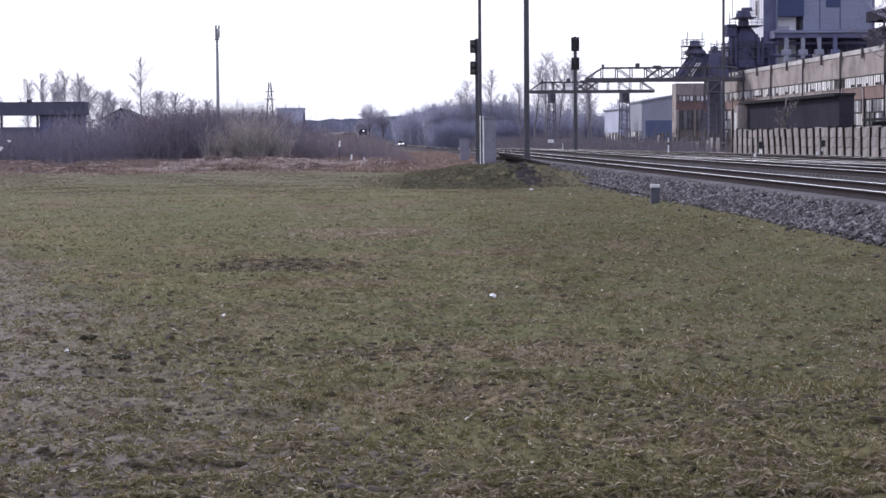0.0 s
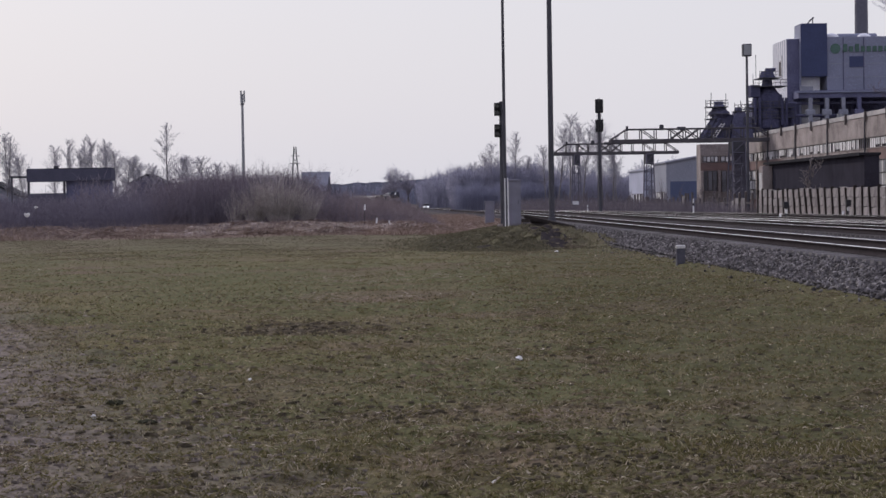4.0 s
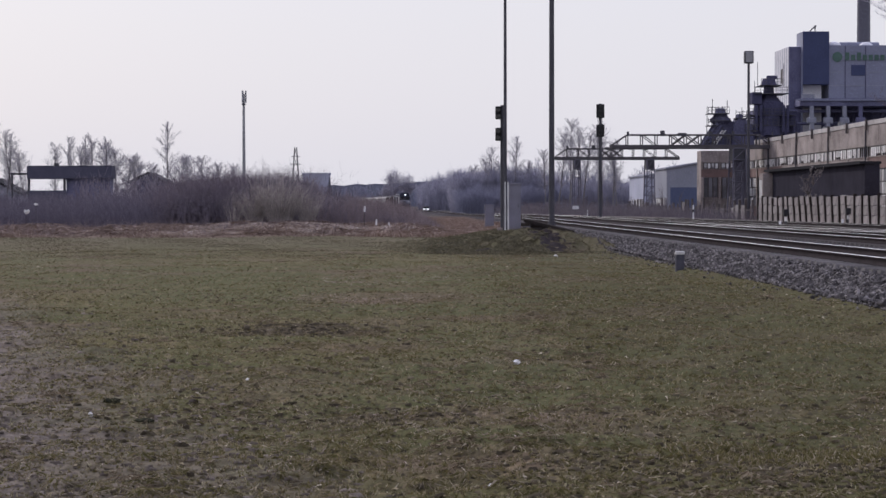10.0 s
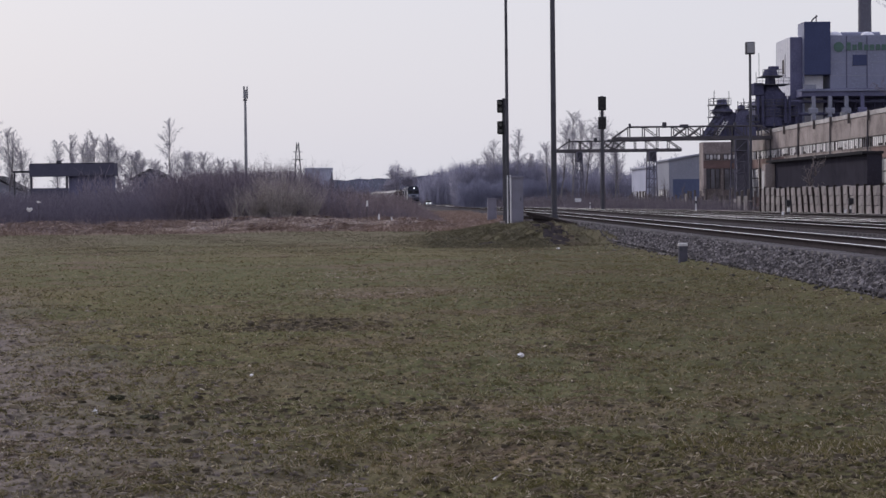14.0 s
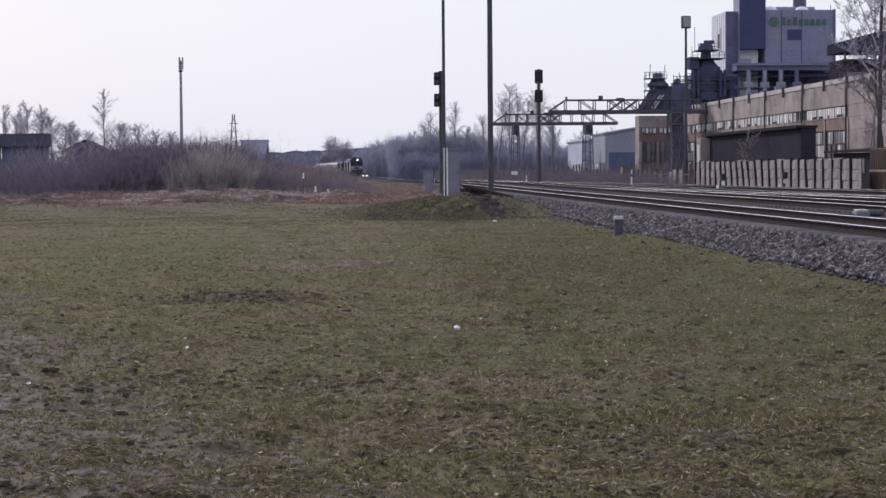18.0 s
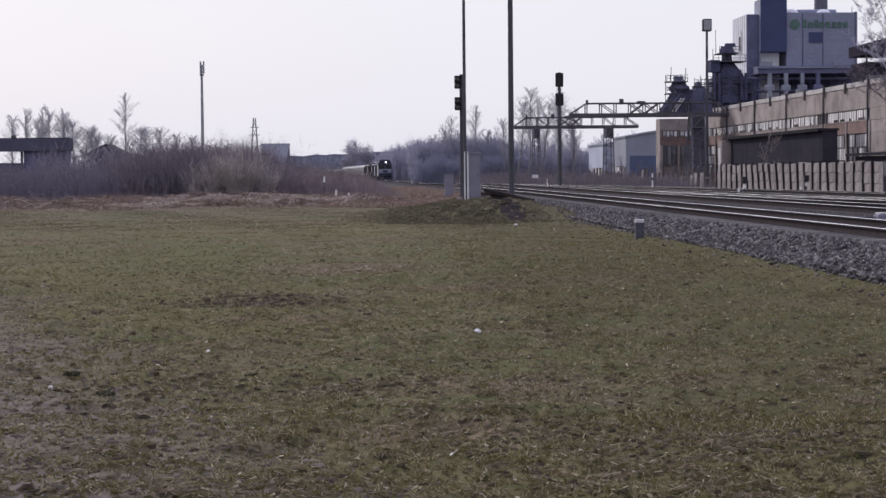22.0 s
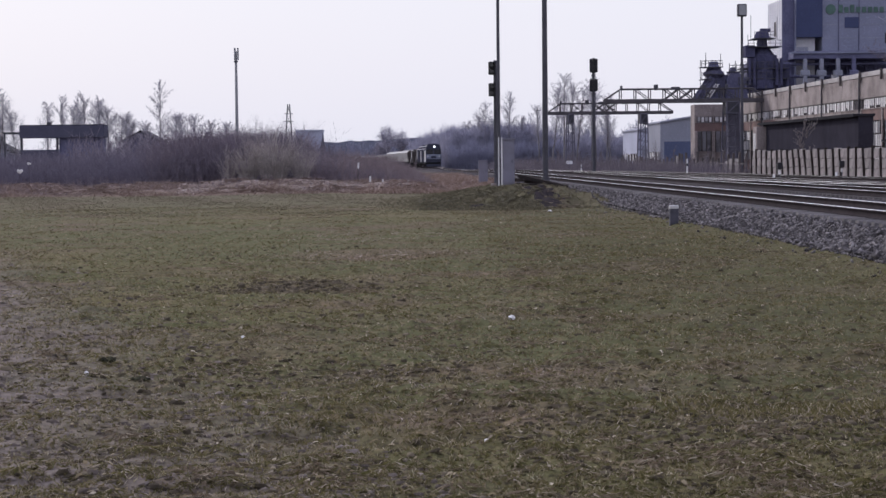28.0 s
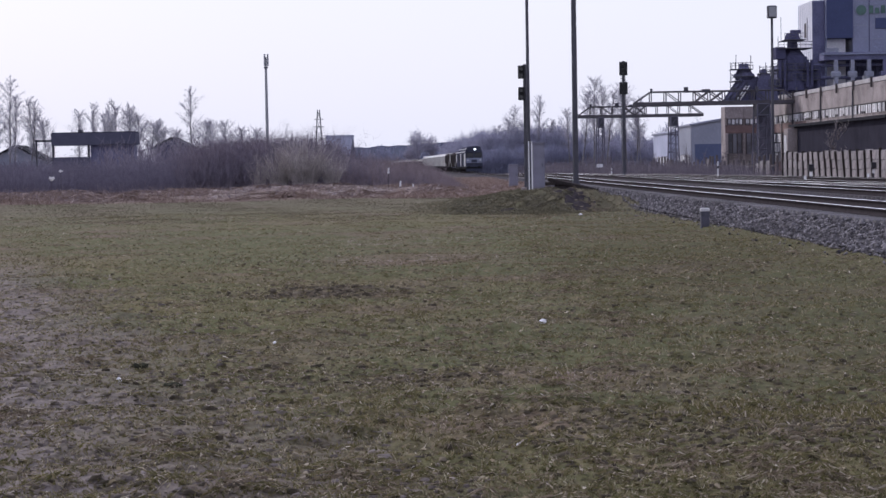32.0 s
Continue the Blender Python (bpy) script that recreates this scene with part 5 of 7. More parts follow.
warehouse((41.2, 267.0, -0.1), 9.5, 13.5, 6.9, 7.7, "ware", "wareblue", "grey-blue sheet-metal warehouse with a dark blue door")
warehouse((44.5, 314.0, -0.2), 10.0, 20, 6.6, 7.4, "block", "ware", "pale sheet-metal warehouse behind the crane")


# ---- far left: buildings and masts ----
def cell_mast():
    t = thing("telecom_mast", (-39.7, 474.4, -0.6), "tall slim telecom mast with antennas at the top", "telecom mast")
    part("pole", rod(B(), (0, 0, 0), (0, 0, 31.5), 0.5, 0.3, 14), "galv", t)
    for a in range(3):
        x, y = 0.55 * math.cos(a * 2.1), 0.55 * math.sin(a * 2.1)
        part("antenna", box(B(), x - 0.2, x + 0.2, y - 0.15, y + 0.15, 29.2, 32.4, 0.05), "galv", t)
    part("collar", rod(B(), (0, 0, 28.6), (0, 0, 29.0), 0.55, 0.55, 12), "steel", t)


cell_mast()


def pylon():
    t = thing("lattice_pylon", (-52.0, 950.0, -1.0), "far lattice power pylon", "pylon")
    b = B()
    n = 7
    lev = [(h, 2.3 * (1 - h / 36) + 0.35) for h in np.linspace(0, 33, n)]
    for (h0, w0), (h1, w1) in zip(lev, lev[1:]):
        for sx, sy in ((1, 1), (1, -1), (-1, -1), (-1, 1)):
            rod(b, (sx * w0, sy * w0, h0), (sx * w1, sy * w1, h1), 0.22, seg=4)
            rod(b, (sx * w0, sy * w0, h0), (sy * w1, -sx * w1, h1), 0.12, seg=4)
    part("tower", b, "steel", t)
    for z, w in ((24, 2.8), (28, 2.3)):
        part("arm", rod(B(), (-w, 0, z), (w, 0, z), 0.2, seg=5), "steel", t)


pylon()


def canopy_building():
    """A flat-roofed forecourt building with a deep fascia."""
    t = thing("canopy_building", (-48.6, 252.0, -0.5), "flat-roofed dark building with a deep canopy and pale wall", "building")
    part("fascia", box(B(), -3.0, 8.9, 0, 3.5, 5.75, 7.5, 0.06), "fascia", t)
    part("roof", box(B(), -2.9, 8.8, 0.1, 3.4, 7.5, 7.6), "roof", t)
    part("wall", box(B(), 2.4, 8.6, 0.8, 3.3, 0, 5.75, 0.03), "darkclad", t)
    part("low_wall", box(B(), -2.8, 2.4, 0.1, 3.2, 0, 4.1, 0.03), "fascia", t)
    part("back_rail", box(B(), -5.4, -3.0, 0.6, 0.8, 6.3, 6.6, 0.02), "steel", t)
    part("back_post", box(B(), -5.3, -5.1, 0.6, 0.8, 0, 6.4, 0.02), "steel", t)
    for x in (-2.8, 2.2):
        part("column", box(B(), x - 0.15, x + 0.15, 0.3, 0.6, 0, 5.75, 0.02), "steel", t)
    part("vent", box(B(), 0.6, 1.2, 1.2, 2.0, 7.6, 8.0, 0.03), "steel", t)


canopy_building()


def house(at, w, d, h, ridge, m, label, name="house"):
    t = thing(name, at, label, "house", "far houses")
    b = B()
    prism(b, [(0, 0), (w, 0), (w, h), (w / 2, ridge), (0, h)], 0, d)
    part("shell", b, m, t)
    b = B()
    prism(b, [(-0.4, h - 0.2), (w / 2, ridge + 0.05), (w + 0.4, h - 0.2), (w + 0.4, h + 0.1), (w / 2, ridge + 0.4), (-0.4, h + 0.1)], -0.4, d + 0.4)
    part("roof", b, "roof", t)
    part("window", box(B(), w * 0.4, w * 0.6, -0.08, -0.003, h * 0.35, h * 0.7), "glass", t)


house((-42.6, 290.0, -0.4), 5.5, 9, 5.6, 6.9, "darkclad", "blue-grey gabled house behind the thicket")
house((-72.0, 300.0, -0.4), 9.0, 9, 4.0, 6.2, "ware", "low gabled house past the waste ground")
fb = thing("flat_block", (-32.0, 628.0, -0.6), "far grey flat-roofed block behind the thicket", "building")
part("shell", box(B(), 0, 9.4, 0, 14, 0, 12.8, 0.1), "block", fb)
part("roof_edge", box(B(), -0.2, 9.6, -0.2, 14.2, 12.8, 13.3), "block", fb)


# ---- far land ----
def ridge(name, y, x0, x1, base, amp, seed, label):
    """A wooded rise with an uneven top."""
    xs = np.linspace(x0, x1, 420)
    top = np.array([base + amp * noise.noise((x * 0.006, seed, 0)) + amp * 0.45 * noise.noise((x * 0.05, seed, 3)) + amp * 0.22 * noise.noise((x * 0.3, seed, 7)) for x in xs]) * (0.3 + 0.7 * smooth(-0.17 * y, -0.10 * y, xs))
    v = np.concatenate([np.stack([xs, np.full_like(xs, y), np.full_like(xs, -4)], -1), np.stack([xs, np.full_like(xs, y + 40), top], -1), np.stack([xs, np.full_like(xs, y + 260), top * 0.4 - 2], -1)])
    n = len(xs)
    i = np.arange(n - 1)
    f = np.concatenate([np.stack([i + k * n, i + 1 + k * n, i + 1 + (k + 1) * n, i + (k + 1) * n], -1) for k in (0, 1)])
    return tagged(raw(name, v, f, "ridge"), label, "woods", kind="structure")


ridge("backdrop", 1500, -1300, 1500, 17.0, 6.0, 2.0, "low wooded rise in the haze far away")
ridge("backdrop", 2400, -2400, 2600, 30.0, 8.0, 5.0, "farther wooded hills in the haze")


# ---- plants ----
def wood(name, n, place, hrange, material, seed, label, rmin, levels=2, category="woods"):
    rng = random.Random(seed)
    limbs, segs = [], []
    for _ in range(n):
        x, y = place(rng)
        tr, tw = bare_tree(rng, (x, y, lz(x, y) - 0.2), rng.uniform(*hrange), 0.34, levels, 5, 0.011)
        limbs += tr
        segs += tw
    return tagged(spray(name, limbs, segs, material, rmin), label, category, kind="stuff")


def wood_place(rng):
    y = rng.uniform(395, 520)
    lo = 0.037 * y if y < 430 else 0.032 * y
    x = rng.uniform(lo, 0.20 * y)
    return x + max(0, (track_x(y) + 9 - x)), y


wood("scrub_wood", 150, wood_place, (6.0, 9.4), "wood_mass", 11, "dense leafless wood beside the line, haze put into its colour", 0.05)
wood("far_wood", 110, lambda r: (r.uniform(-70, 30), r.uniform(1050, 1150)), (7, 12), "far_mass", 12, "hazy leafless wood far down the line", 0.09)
wood("yard_scrub", 75, lambda r: (r.uniform(21.5, 26.5) + 0.0, r.uniform(135, 300)), (0.8, 2.4), "twig_dark", 13, "low leafless scrub along the ruined fence", 0.008)


def birch_sticks(rng, h, width, low=0.22, branches=26, fine=1.0):
    """A slim birch: a straight stem, rising limbs and fine hanging twigs."""
    trunk, limbs, twigs = [], [], []
    p, d, n = Vector((0, 0, -0.3)), Vector((0, 0, 1)), 9
    line = [p.copy()]
    for i in range(n):
        d = (d + Vector((rng.gauss(0, 0.035), rng.gauss(0, 0.035), 0.05))).normalized()
        q = p + d * ((h + 0.3) / n)
        trunk.append((p, q, h * 0.0085 * (1 - 0.9 * i / n) * fine, h * 0.0085 * (1 - 0.9 * (i + 1) / n) * fine))
        p = q
        line.append(p.copy())
    for k in range(branches):
        f = low + (0.98 - low) * (k + rng.random()) / branches
        u = f * n
        a = line[int(u)].lerp(line[min(n, int(u) + 1)], u - int(u))
        prof = max(0.15, math.sin(math.pi * (0.16 + 0.80 * (f - low) / (1 - low))) ** 0.7)
        ln = width * prof * rng.uniform(0.75, 1.2) * 1.25
        az, el = rng.uniform(0, 6.283), rng.uniform(0.95, 1.35)
        d = Vector((math.cos(az) * math.cos(el), math.sin(az) * math.cos(el), math.sin(el)))
        r = h * 0.0010 * (1.15 - f) + 0.003
        for j in range(3):
            e = a + d * (ln * 0.5)
            limbs.append((a, e, r * (1 - 0.28 * j) * fine, r * (0.72 - 0.28 * j) * fine))
            for _ in range(5):
                s = a.lerp(e, rng.random())
                g = (d + Vector((rng.gauss(0, 0.45), rng.gauss(0, 0.45), rng.gauss(0.1, 0.3)))).normalized()
                t = s + g * ln * rng.uniform(0.25, 0.5)
                twigs.append((s, t, 0.012 * fine, 0.004))
                for _ in range(4):
                    b = s.lerp(t, rng.uniform(0.2, 1))
                    w = (g + Vector((rng.gauss(0, 0.5), rng.gauss(0, 0.5), rng.uniform(-0.9, 0.5)))).normalized()
                    twigs.append((b, b + w * ln * rng.uniform(0.15, 0.3), 0.008 * fine, 0.003))
            a = e
            d = (d + Vector((math.cos(az) * 0.22, math.sin(az) * 0.22, 0.05 - 0.12 * j))).normalized()
    return trunk, limbs, twigs


def birch(at, h, width, seed, label, twig="twig_far", low=0.22, branches=26, fine=1.0, rmin=0.012):
    rng = random.Random(seed)
    t = thing("birch_tree", at, label, "tree", "bare birches")
    tr, li, tw = birch_sticks(rng, h, width, low, branches, fine)
    sticks("trunk", tr, "birch", t, 6)
    spray("crown", li, tw, twig, rmin, t)
    return t


def tree(at, h, seed, trunk_mat, label, category="tree", spread=0.26, levels=4, thick=0.009, rmin=0.02, group="bare trees", twig="twig_far", fork=4):
    rng = random.Random(seed)
    t = thing("bare_tree", at, label, category, group)
    tr, tw = bare_tree(rng, (0, 0, -0.3), h, spread, levels, fork, thick)
    sticks("trunk", tr, trunk_mat, t, 6)
    k = max(1, len(tw) // 14)
    tw.sort(key=lambda s: -s[2])
    spray("crown", tw[:k], tw[k:], twig, rmin, t)
    return t


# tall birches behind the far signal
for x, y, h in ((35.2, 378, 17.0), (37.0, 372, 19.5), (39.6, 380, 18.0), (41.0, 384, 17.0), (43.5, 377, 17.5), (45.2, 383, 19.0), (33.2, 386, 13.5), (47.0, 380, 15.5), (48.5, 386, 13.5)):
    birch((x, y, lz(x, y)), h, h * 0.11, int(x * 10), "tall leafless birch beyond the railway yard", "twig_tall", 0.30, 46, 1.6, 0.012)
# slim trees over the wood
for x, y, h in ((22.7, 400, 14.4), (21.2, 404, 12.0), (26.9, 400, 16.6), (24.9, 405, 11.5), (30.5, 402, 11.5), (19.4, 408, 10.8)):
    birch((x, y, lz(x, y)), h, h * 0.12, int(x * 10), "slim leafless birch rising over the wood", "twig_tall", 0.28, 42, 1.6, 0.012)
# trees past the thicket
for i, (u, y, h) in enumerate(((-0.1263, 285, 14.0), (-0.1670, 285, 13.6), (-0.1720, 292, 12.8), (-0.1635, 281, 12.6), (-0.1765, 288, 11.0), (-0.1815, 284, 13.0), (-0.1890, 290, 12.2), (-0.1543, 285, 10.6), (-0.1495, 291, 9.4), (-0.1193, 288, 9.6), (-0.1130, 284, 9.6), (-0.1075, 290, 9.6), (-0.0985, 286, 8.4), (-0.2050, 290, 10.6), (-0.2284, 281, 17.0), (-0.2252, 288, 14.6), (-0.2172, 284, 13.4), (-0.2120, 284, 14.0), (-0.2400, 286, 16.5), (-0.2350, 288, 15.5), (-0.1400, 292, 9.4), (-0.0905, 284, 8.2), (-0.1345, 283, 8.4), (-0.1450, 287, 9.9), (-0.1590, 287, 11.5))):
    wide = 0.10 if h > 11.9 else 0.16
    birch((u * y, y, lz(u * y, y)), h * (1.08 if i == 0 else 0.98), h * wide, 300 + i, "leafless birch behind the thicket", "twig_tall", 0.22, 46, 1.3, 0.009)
def dome_tree(at, h, w, seed):
    """A broad old tree: a short stem and limbs that end on a rounded crown."""
    g = random.Random(seed)
    t = thing("round_tree", at, "round-crowned leafless tree on the skyline", "tree", "skyline trees")
    sticks("trunk", [(Vector((0, 0, -0.3)), Vector((0, 0, h * 0.42)), h * 0.03, h * 0.018)], "bark", t, 6)
    limbs, twigs = [], []
    for _ in range(44):
        az, el = g.uniform(0, 6.283), math.asin(g.uniform(-0.15, 1))
        tip = Vector((math.cos(az) * math.cos(el) * w, math.sin(az) * math.cos(el) * w, h * 0.52 + math.sin(el) * h * 0.44))
        a = Vector((0, 0, h * g.uniform(0.22, 0.45)))
        mid = a.lerp(tip, 0.55) + Vector((0, 0, h * 0.05))
        limbs += [(a, mid, h * 0.009, h * 0.006), (mid, tip, h * 0.006, h * 0.003)]
        for _ in range(9):
            b = mid.lerp(tip, g.uniform(0.0, 1))
            e = b + Vector((g.gauss(0, 1), g.gauss(0, 1), g.gauss(0.25, 0.8))) * h * 0.07
            twigs.append((b, e, h * 0.0032, 0))
            for _ in range(3):
                c = b.lerp(e, g.random())
                twigs.append((c, c + Vector((g.gauss(0, 1), g.gauss(0, 1), g.gauss(0.2, 0.9))) * h * 0.045, h * 0.0024, 0))
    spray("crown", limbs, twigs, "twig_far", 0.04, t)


for x, y, h, w in ((0.6, 900, 20.5, 5.6), (7.6, 904, 18.0, 4.6), (-3.5, 905, 12.0, 3.4), (25.5, 860, 15.0, 6.0), (32.0, 864, 12.6, 4.5), (16.5, 880, 11.0, 4.2)):
    dome_tree((x, y, -0.8), h, w, int(h * 7))
# the big bare tree near the factory
# pale twig colour stands for backlight bleaching the crown
tree((29.85, 96.0, 0.3), 17.0, 77, "bark", "large leafless tree in front of the factory", spread=0.75, levels=5, thick=0.009, rmin=0.009, twig="twig_far", fork=6)
tree((31.3, 99.0, 0.3), 11.5, 81, "bark", "leafless tree standing beside the larger one", spread=0.8, levels=5, thick=0.009, rmin=0.009, twig="twig", fork=5)
tree((30.9, 92.5, 0.3), 8.5, 83, "bark", "bushy leafless tree beside the container", spread=0.85, levels=5, thick=0.011, rmin=0.009, twig="scrub", fork=4)
tree((37.4, 122.0, 0.3), 5.4, 79, "bark", "small leafless tree beside the factory wall", spread=0.45, levels=4, thick=0.010, rmin=0.008, twig="reed")
tree((32.3, 138.0, 0.3), 3.6, 78, "bark", "pale leafless shrub before the tarred shed", "shrub", spread=0.5, levels=4, rmin=0.01, twig="reed")


def conifer(at, h, r, seed):
    t = thing("conifer", at, "dark narrow conifer with a pointed top", "tree")
    part("trunk", rod(B(), (0, 0, 0), (0, 0, h * 0.95), 0.18, 0.04), "bark", t)
    g = np.random.default_rng(seed)
    n = 1500
    z = h * (0.08 + 0.92 * g.random(n))
    rr = r * (1 - z / h) * np.sqrt(g.random(n)) + 0.1
    a = g.uniform(0, 6.28, n)
    p0 = np.stack([rr * np.cos(a) * 0.3, rr * np.sin(a) * 0.3, z + 0.3], -1)
    p1 = np.stack([rr * np.cos(a), rr * np.sin(a), z - 0.2], -1)
    v, f = tubes(p0, p1, np.full(n, 0.12), np.full(n, 0.04))
    raw("needles", v, f, "conifer", t)


for x, y, h in ((15.9, 436, 10.2), (17.1, 440, 9.4), (19.2, 434, 10.4), (20.3, 438, 9.8)):
    conifer((x, y, lz(x, y)), h, 2.8, int(x * 10))
conifer((-22.2, 620, -0.6), 11.5, 2.6, 5)
conifer((-20.5, 630, -0.6), 8.0, 2.4, 6)


def thicket(name, n, x0, x1, y0, y1, top, material, seed, label, r=0.009, lean=0.35, kids=5):
    """A bank of bare shrub stems, each with side twigs; top(x) is its height."""
    g = np.random.default_rng(seed)
    x, y = g.uniform(x0, x1, n), g.uniform(y0, y1, n)
    h = top(x, y) * g.uniform(0.45, 1.05, n)
    base = np.stack([x, y, land(x, y) - 0.05], -1)
    d = np.stack([g.normal(0, lean, n), g.normal(0, lean, n), np.ones(n)], -1)
    tip = base + d * h[:, None]
    P0, P1, R0, R1 = [base], [tip], [np.full(n, r * 1.4)], [np.full(n, r * 0.4)]
    for _ in range(kids):
        f = g.uniform(0.25, 0.95, n)[:, None]
        s = base + (tip - base) * f
        e = s + np.stack([g.normal(0, 0.34, n), g.normal(0, 0.34, n), g.uniform(0.3, 0.9, n)], -1) * (h * 0.33)[:, None]
        P0.append(s), P1.append(e), R0.append(np.full(n, r)), R1.append(np.full(n, r * 0.35))
    v, f = cones(np.concatenate(P0), np.concatenate(P1), np.concatenate(R0))
    return tagged(raw(name, v, f, material), label, "shrubs", kind="stuff")


def bush_top(x, y):
    return np.interp(x, [-40, -22, -16, -13.4, -12.3, -9, -6.3, -5.3, -4.0, -1.7, 0.4, 1.2], [1.85, 1.85, 1.85, 2.15, 2.85, 3.0, 3.1, 2.75, 1.9, 1.1, 0.7, 0.4])


def wood_top(x, y):
    """Height of the wood's edge, lower where the yard begins."""
    top = np.interp(x, [4, 9, 14, 19, 28, 34, 39, 60, 95], [6.0, 7.6, 8.9, 8.9, 9.4, 9.1, 7.0, 6.9, 6.9])
    return top + 0.5 * np.sin(x * 0.9) * np.sin(x * 0.33 + 1) + 0.35 * np.sin(x * 2.3)


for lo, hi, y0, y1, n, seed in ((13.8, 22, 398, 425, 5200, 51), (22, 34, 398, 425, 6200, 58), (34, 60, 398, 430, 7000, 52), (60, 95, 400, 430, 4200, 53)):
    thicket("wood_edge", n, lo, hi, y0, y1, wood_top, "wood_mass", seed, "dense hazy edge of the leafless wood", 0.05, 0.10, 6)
# extra pale stems added to brighten the deep shade between trunks
thicket("wood_fringe", 5200, 14.2, 40, 388, 398, lambda x, y: 5.2 + 0.8 * np.sin(x * 1.1) + 0.5 * np.sin(x * 3.1), "far_mass", 59, "added pale stems that lighten the shaded gaps of the wood", 0.035, 0.14, 7)
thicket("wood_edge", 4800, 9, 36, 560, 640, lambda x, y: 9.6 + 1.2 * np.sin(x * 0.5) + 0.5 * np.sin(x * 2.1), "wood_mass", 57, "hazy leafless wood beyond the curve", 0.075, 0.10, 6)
thicket("bank_scrub", 2600, 17.5, 25.5, 150, 330, lambda x, y: 1.5 + 0.004 * (y - 150) + 0.3 * np.sin(y * 0.4), "twig_dark", 54, "dark low scrub along the bank behind the tracks", 0.014, 0.4, 4)
thicket("thicket", 9000, -34, -12.6, 97, 116, lambda x, y: bush_top(x, y) * (1 + 0.16 * np.sin(x * 1.9 + y) * np.sin(x * 0.7)), "hedge_twig", 39, "dense dull purplish leafless thicket at the edge of the field", 0.0062, 0.45, 6)
thicket("thicket", 6500, -12.8, 0.8, 97, 116, lambda x, y: bush_top(x, y) * (1 + 0.16 * np.sin(x * 1.9 + y) * np.sin(x * 0.7)), "twig", 31, "dense brown leafless thicket at the edge of the field", 0.0062, 0.45, 6)
thicket("low_thicket", 5200, -4.2, 2.8, 96, 128, lambda x, y: np.interp(x, [-4.2, -2.4, -0.8, 0.6, 1.6, 2.8], [1.7, 1.85, 1.7, 1.4, 0.9, 0.35]), "bramble", 32, "low reddish-brown leafless scrub beside the line", 0.006)
thicket("dense_scrub", 8000, -13.2, -4.6, 99, 107, lambda x, y: 0.95 * bush_top(x, y), "scrub", 36, "dense dark purplish leafless scrub on the hump", 0.0065, 0.35, 6)


def willow_shrub(at, h, w, n, seed, label):
    """A shrub of many arching stems that fan out from one stool."""
    g = np.random.default_rng(seed)
    t = thing("willow_shrub", at, label, "shrub", "pale shrubs")
    a, f = g.uniform(0, 6.283, n), np.sqrt(g.random(n))
    ln = h * g.uniform(0.55, 1.05, n) * (1 - 0.22 * f)
    root = np.stack([np.cos(a) * f * w * 0.3, np.sin(a) * f * w * 0.2, np.full(n, -0.05)], -1)
    out = np.stack([np.cos(a), np.sin(a), np.zeros(n)], -1) * (f * w / h)[:, None]
    P0, P1, R = [], [], []
    p = root
    for k, up in enumerate((1.0, 0.96, 0.85)):
        q = p + (out * (0.55 + 0.45 * k) + (0, 0, up) + g.normal(0, 0.07, (n, 3))) * (ln / 3)[:, None]
        P0.append(p), P1.append(q + (q - p) * 0.15), R.append(np.full(n, 0.011 - 0.003 * k))
        for _ in range(3):
            b = p + (q - p) * g.random(n)[:, None]
            e = b + (out * 0.8 + (0, 0, 0.8) + g.normal(0, 0.42, (n, 3))) * (ln * g.uniform(0.12, 0.26, n))[:, None]
            P0.append(b), P1.append(e), R.append(np.full(n, 0.006))
        p = q
    main = [0, 4, 8]
    side = [i for i in range(12) if i not in main]
    for name, pick in (("stool", main), ("twig_crown", side)):
        raw(name, *cones(np.concatenate([P0[i] for i in pick]), np.concatenate([P1[i] for i in pick]), np.concatenate([R[i] for i in pick])), "willow", t)
    return t


for x, y, h, w, n in ((-6.1, 96.2, 3.0, 1.9, 340), (-7.5, 96.6, 2.45, 1.3, 180), (-4.6, 96.0, 2.1, 1.2, 150), (-8.6, 96.8, 2.0, 0.9, 60)):
    willow_shrub((x, y, lz(x, y)), h, w, n, int(-x * 10), "pale straw-coloured leafless willow shrub with fanning stems")
thicket("far_thicket", 3200, -75, -6, 150, 240, lambda x, y: np.where(x / y < -0.176, 2.6, 4.5 - 0.8 * smooth(-0.12, -0.08, x / y)), "twig", 34, "hazy leafless bushes behind the thicket", 0.03, 0.2, 6)
thicket("yard_weeds", 4200, 21.0, 26.6, 128, 215, lambda x, y: 1.0 + 0.25 * np.sin(y * 0.7), "twig_dark", 35, "dead weeds along the yard fence", 0.012, 0.3, 2)


def tufts(name, n, xy, hgt, width, material, seed, label, blades=5, lean=0.5, category="grass"):
    """Grass as many single tapered blades in tufts."""
    g = np.random.default_rng(seed)
    x, y = xy(g, n)
    base = np.stack([x, y, land(x, y)], -1)
    V = []
    for _ in range(blades):
        a = g.uniform(0, 6.28, n)
        h = hgt(x, y) * g.uniform(0.4, 1.2, n)
        o = np.stack([g.normal(0, 0.6, n), g.normal(0, 0.6, n), np.zeros(n)], -1) * (h[:, None] * 0.5)
        s = np.stack([np.cos(a), np.sin(a), np.zeros(n)], -1) * (width * g.uniform(0.6, 1.3, n))[:, None]
        tip = base + o + np.stack([g.normal(0, lean, n), g.normal(0, lean, n), np.ones(n)], -1) * h[:, None]
        V.append(np.stack([base + o - s, base + o + s, tip], 1))
    v = np.concatenate(V).reshape(-1, 3)
    f = np.arange(len(v)).reshape(-1, 3)
    return tagged(raw(name, v, f, material), label, category, kind="stuff")


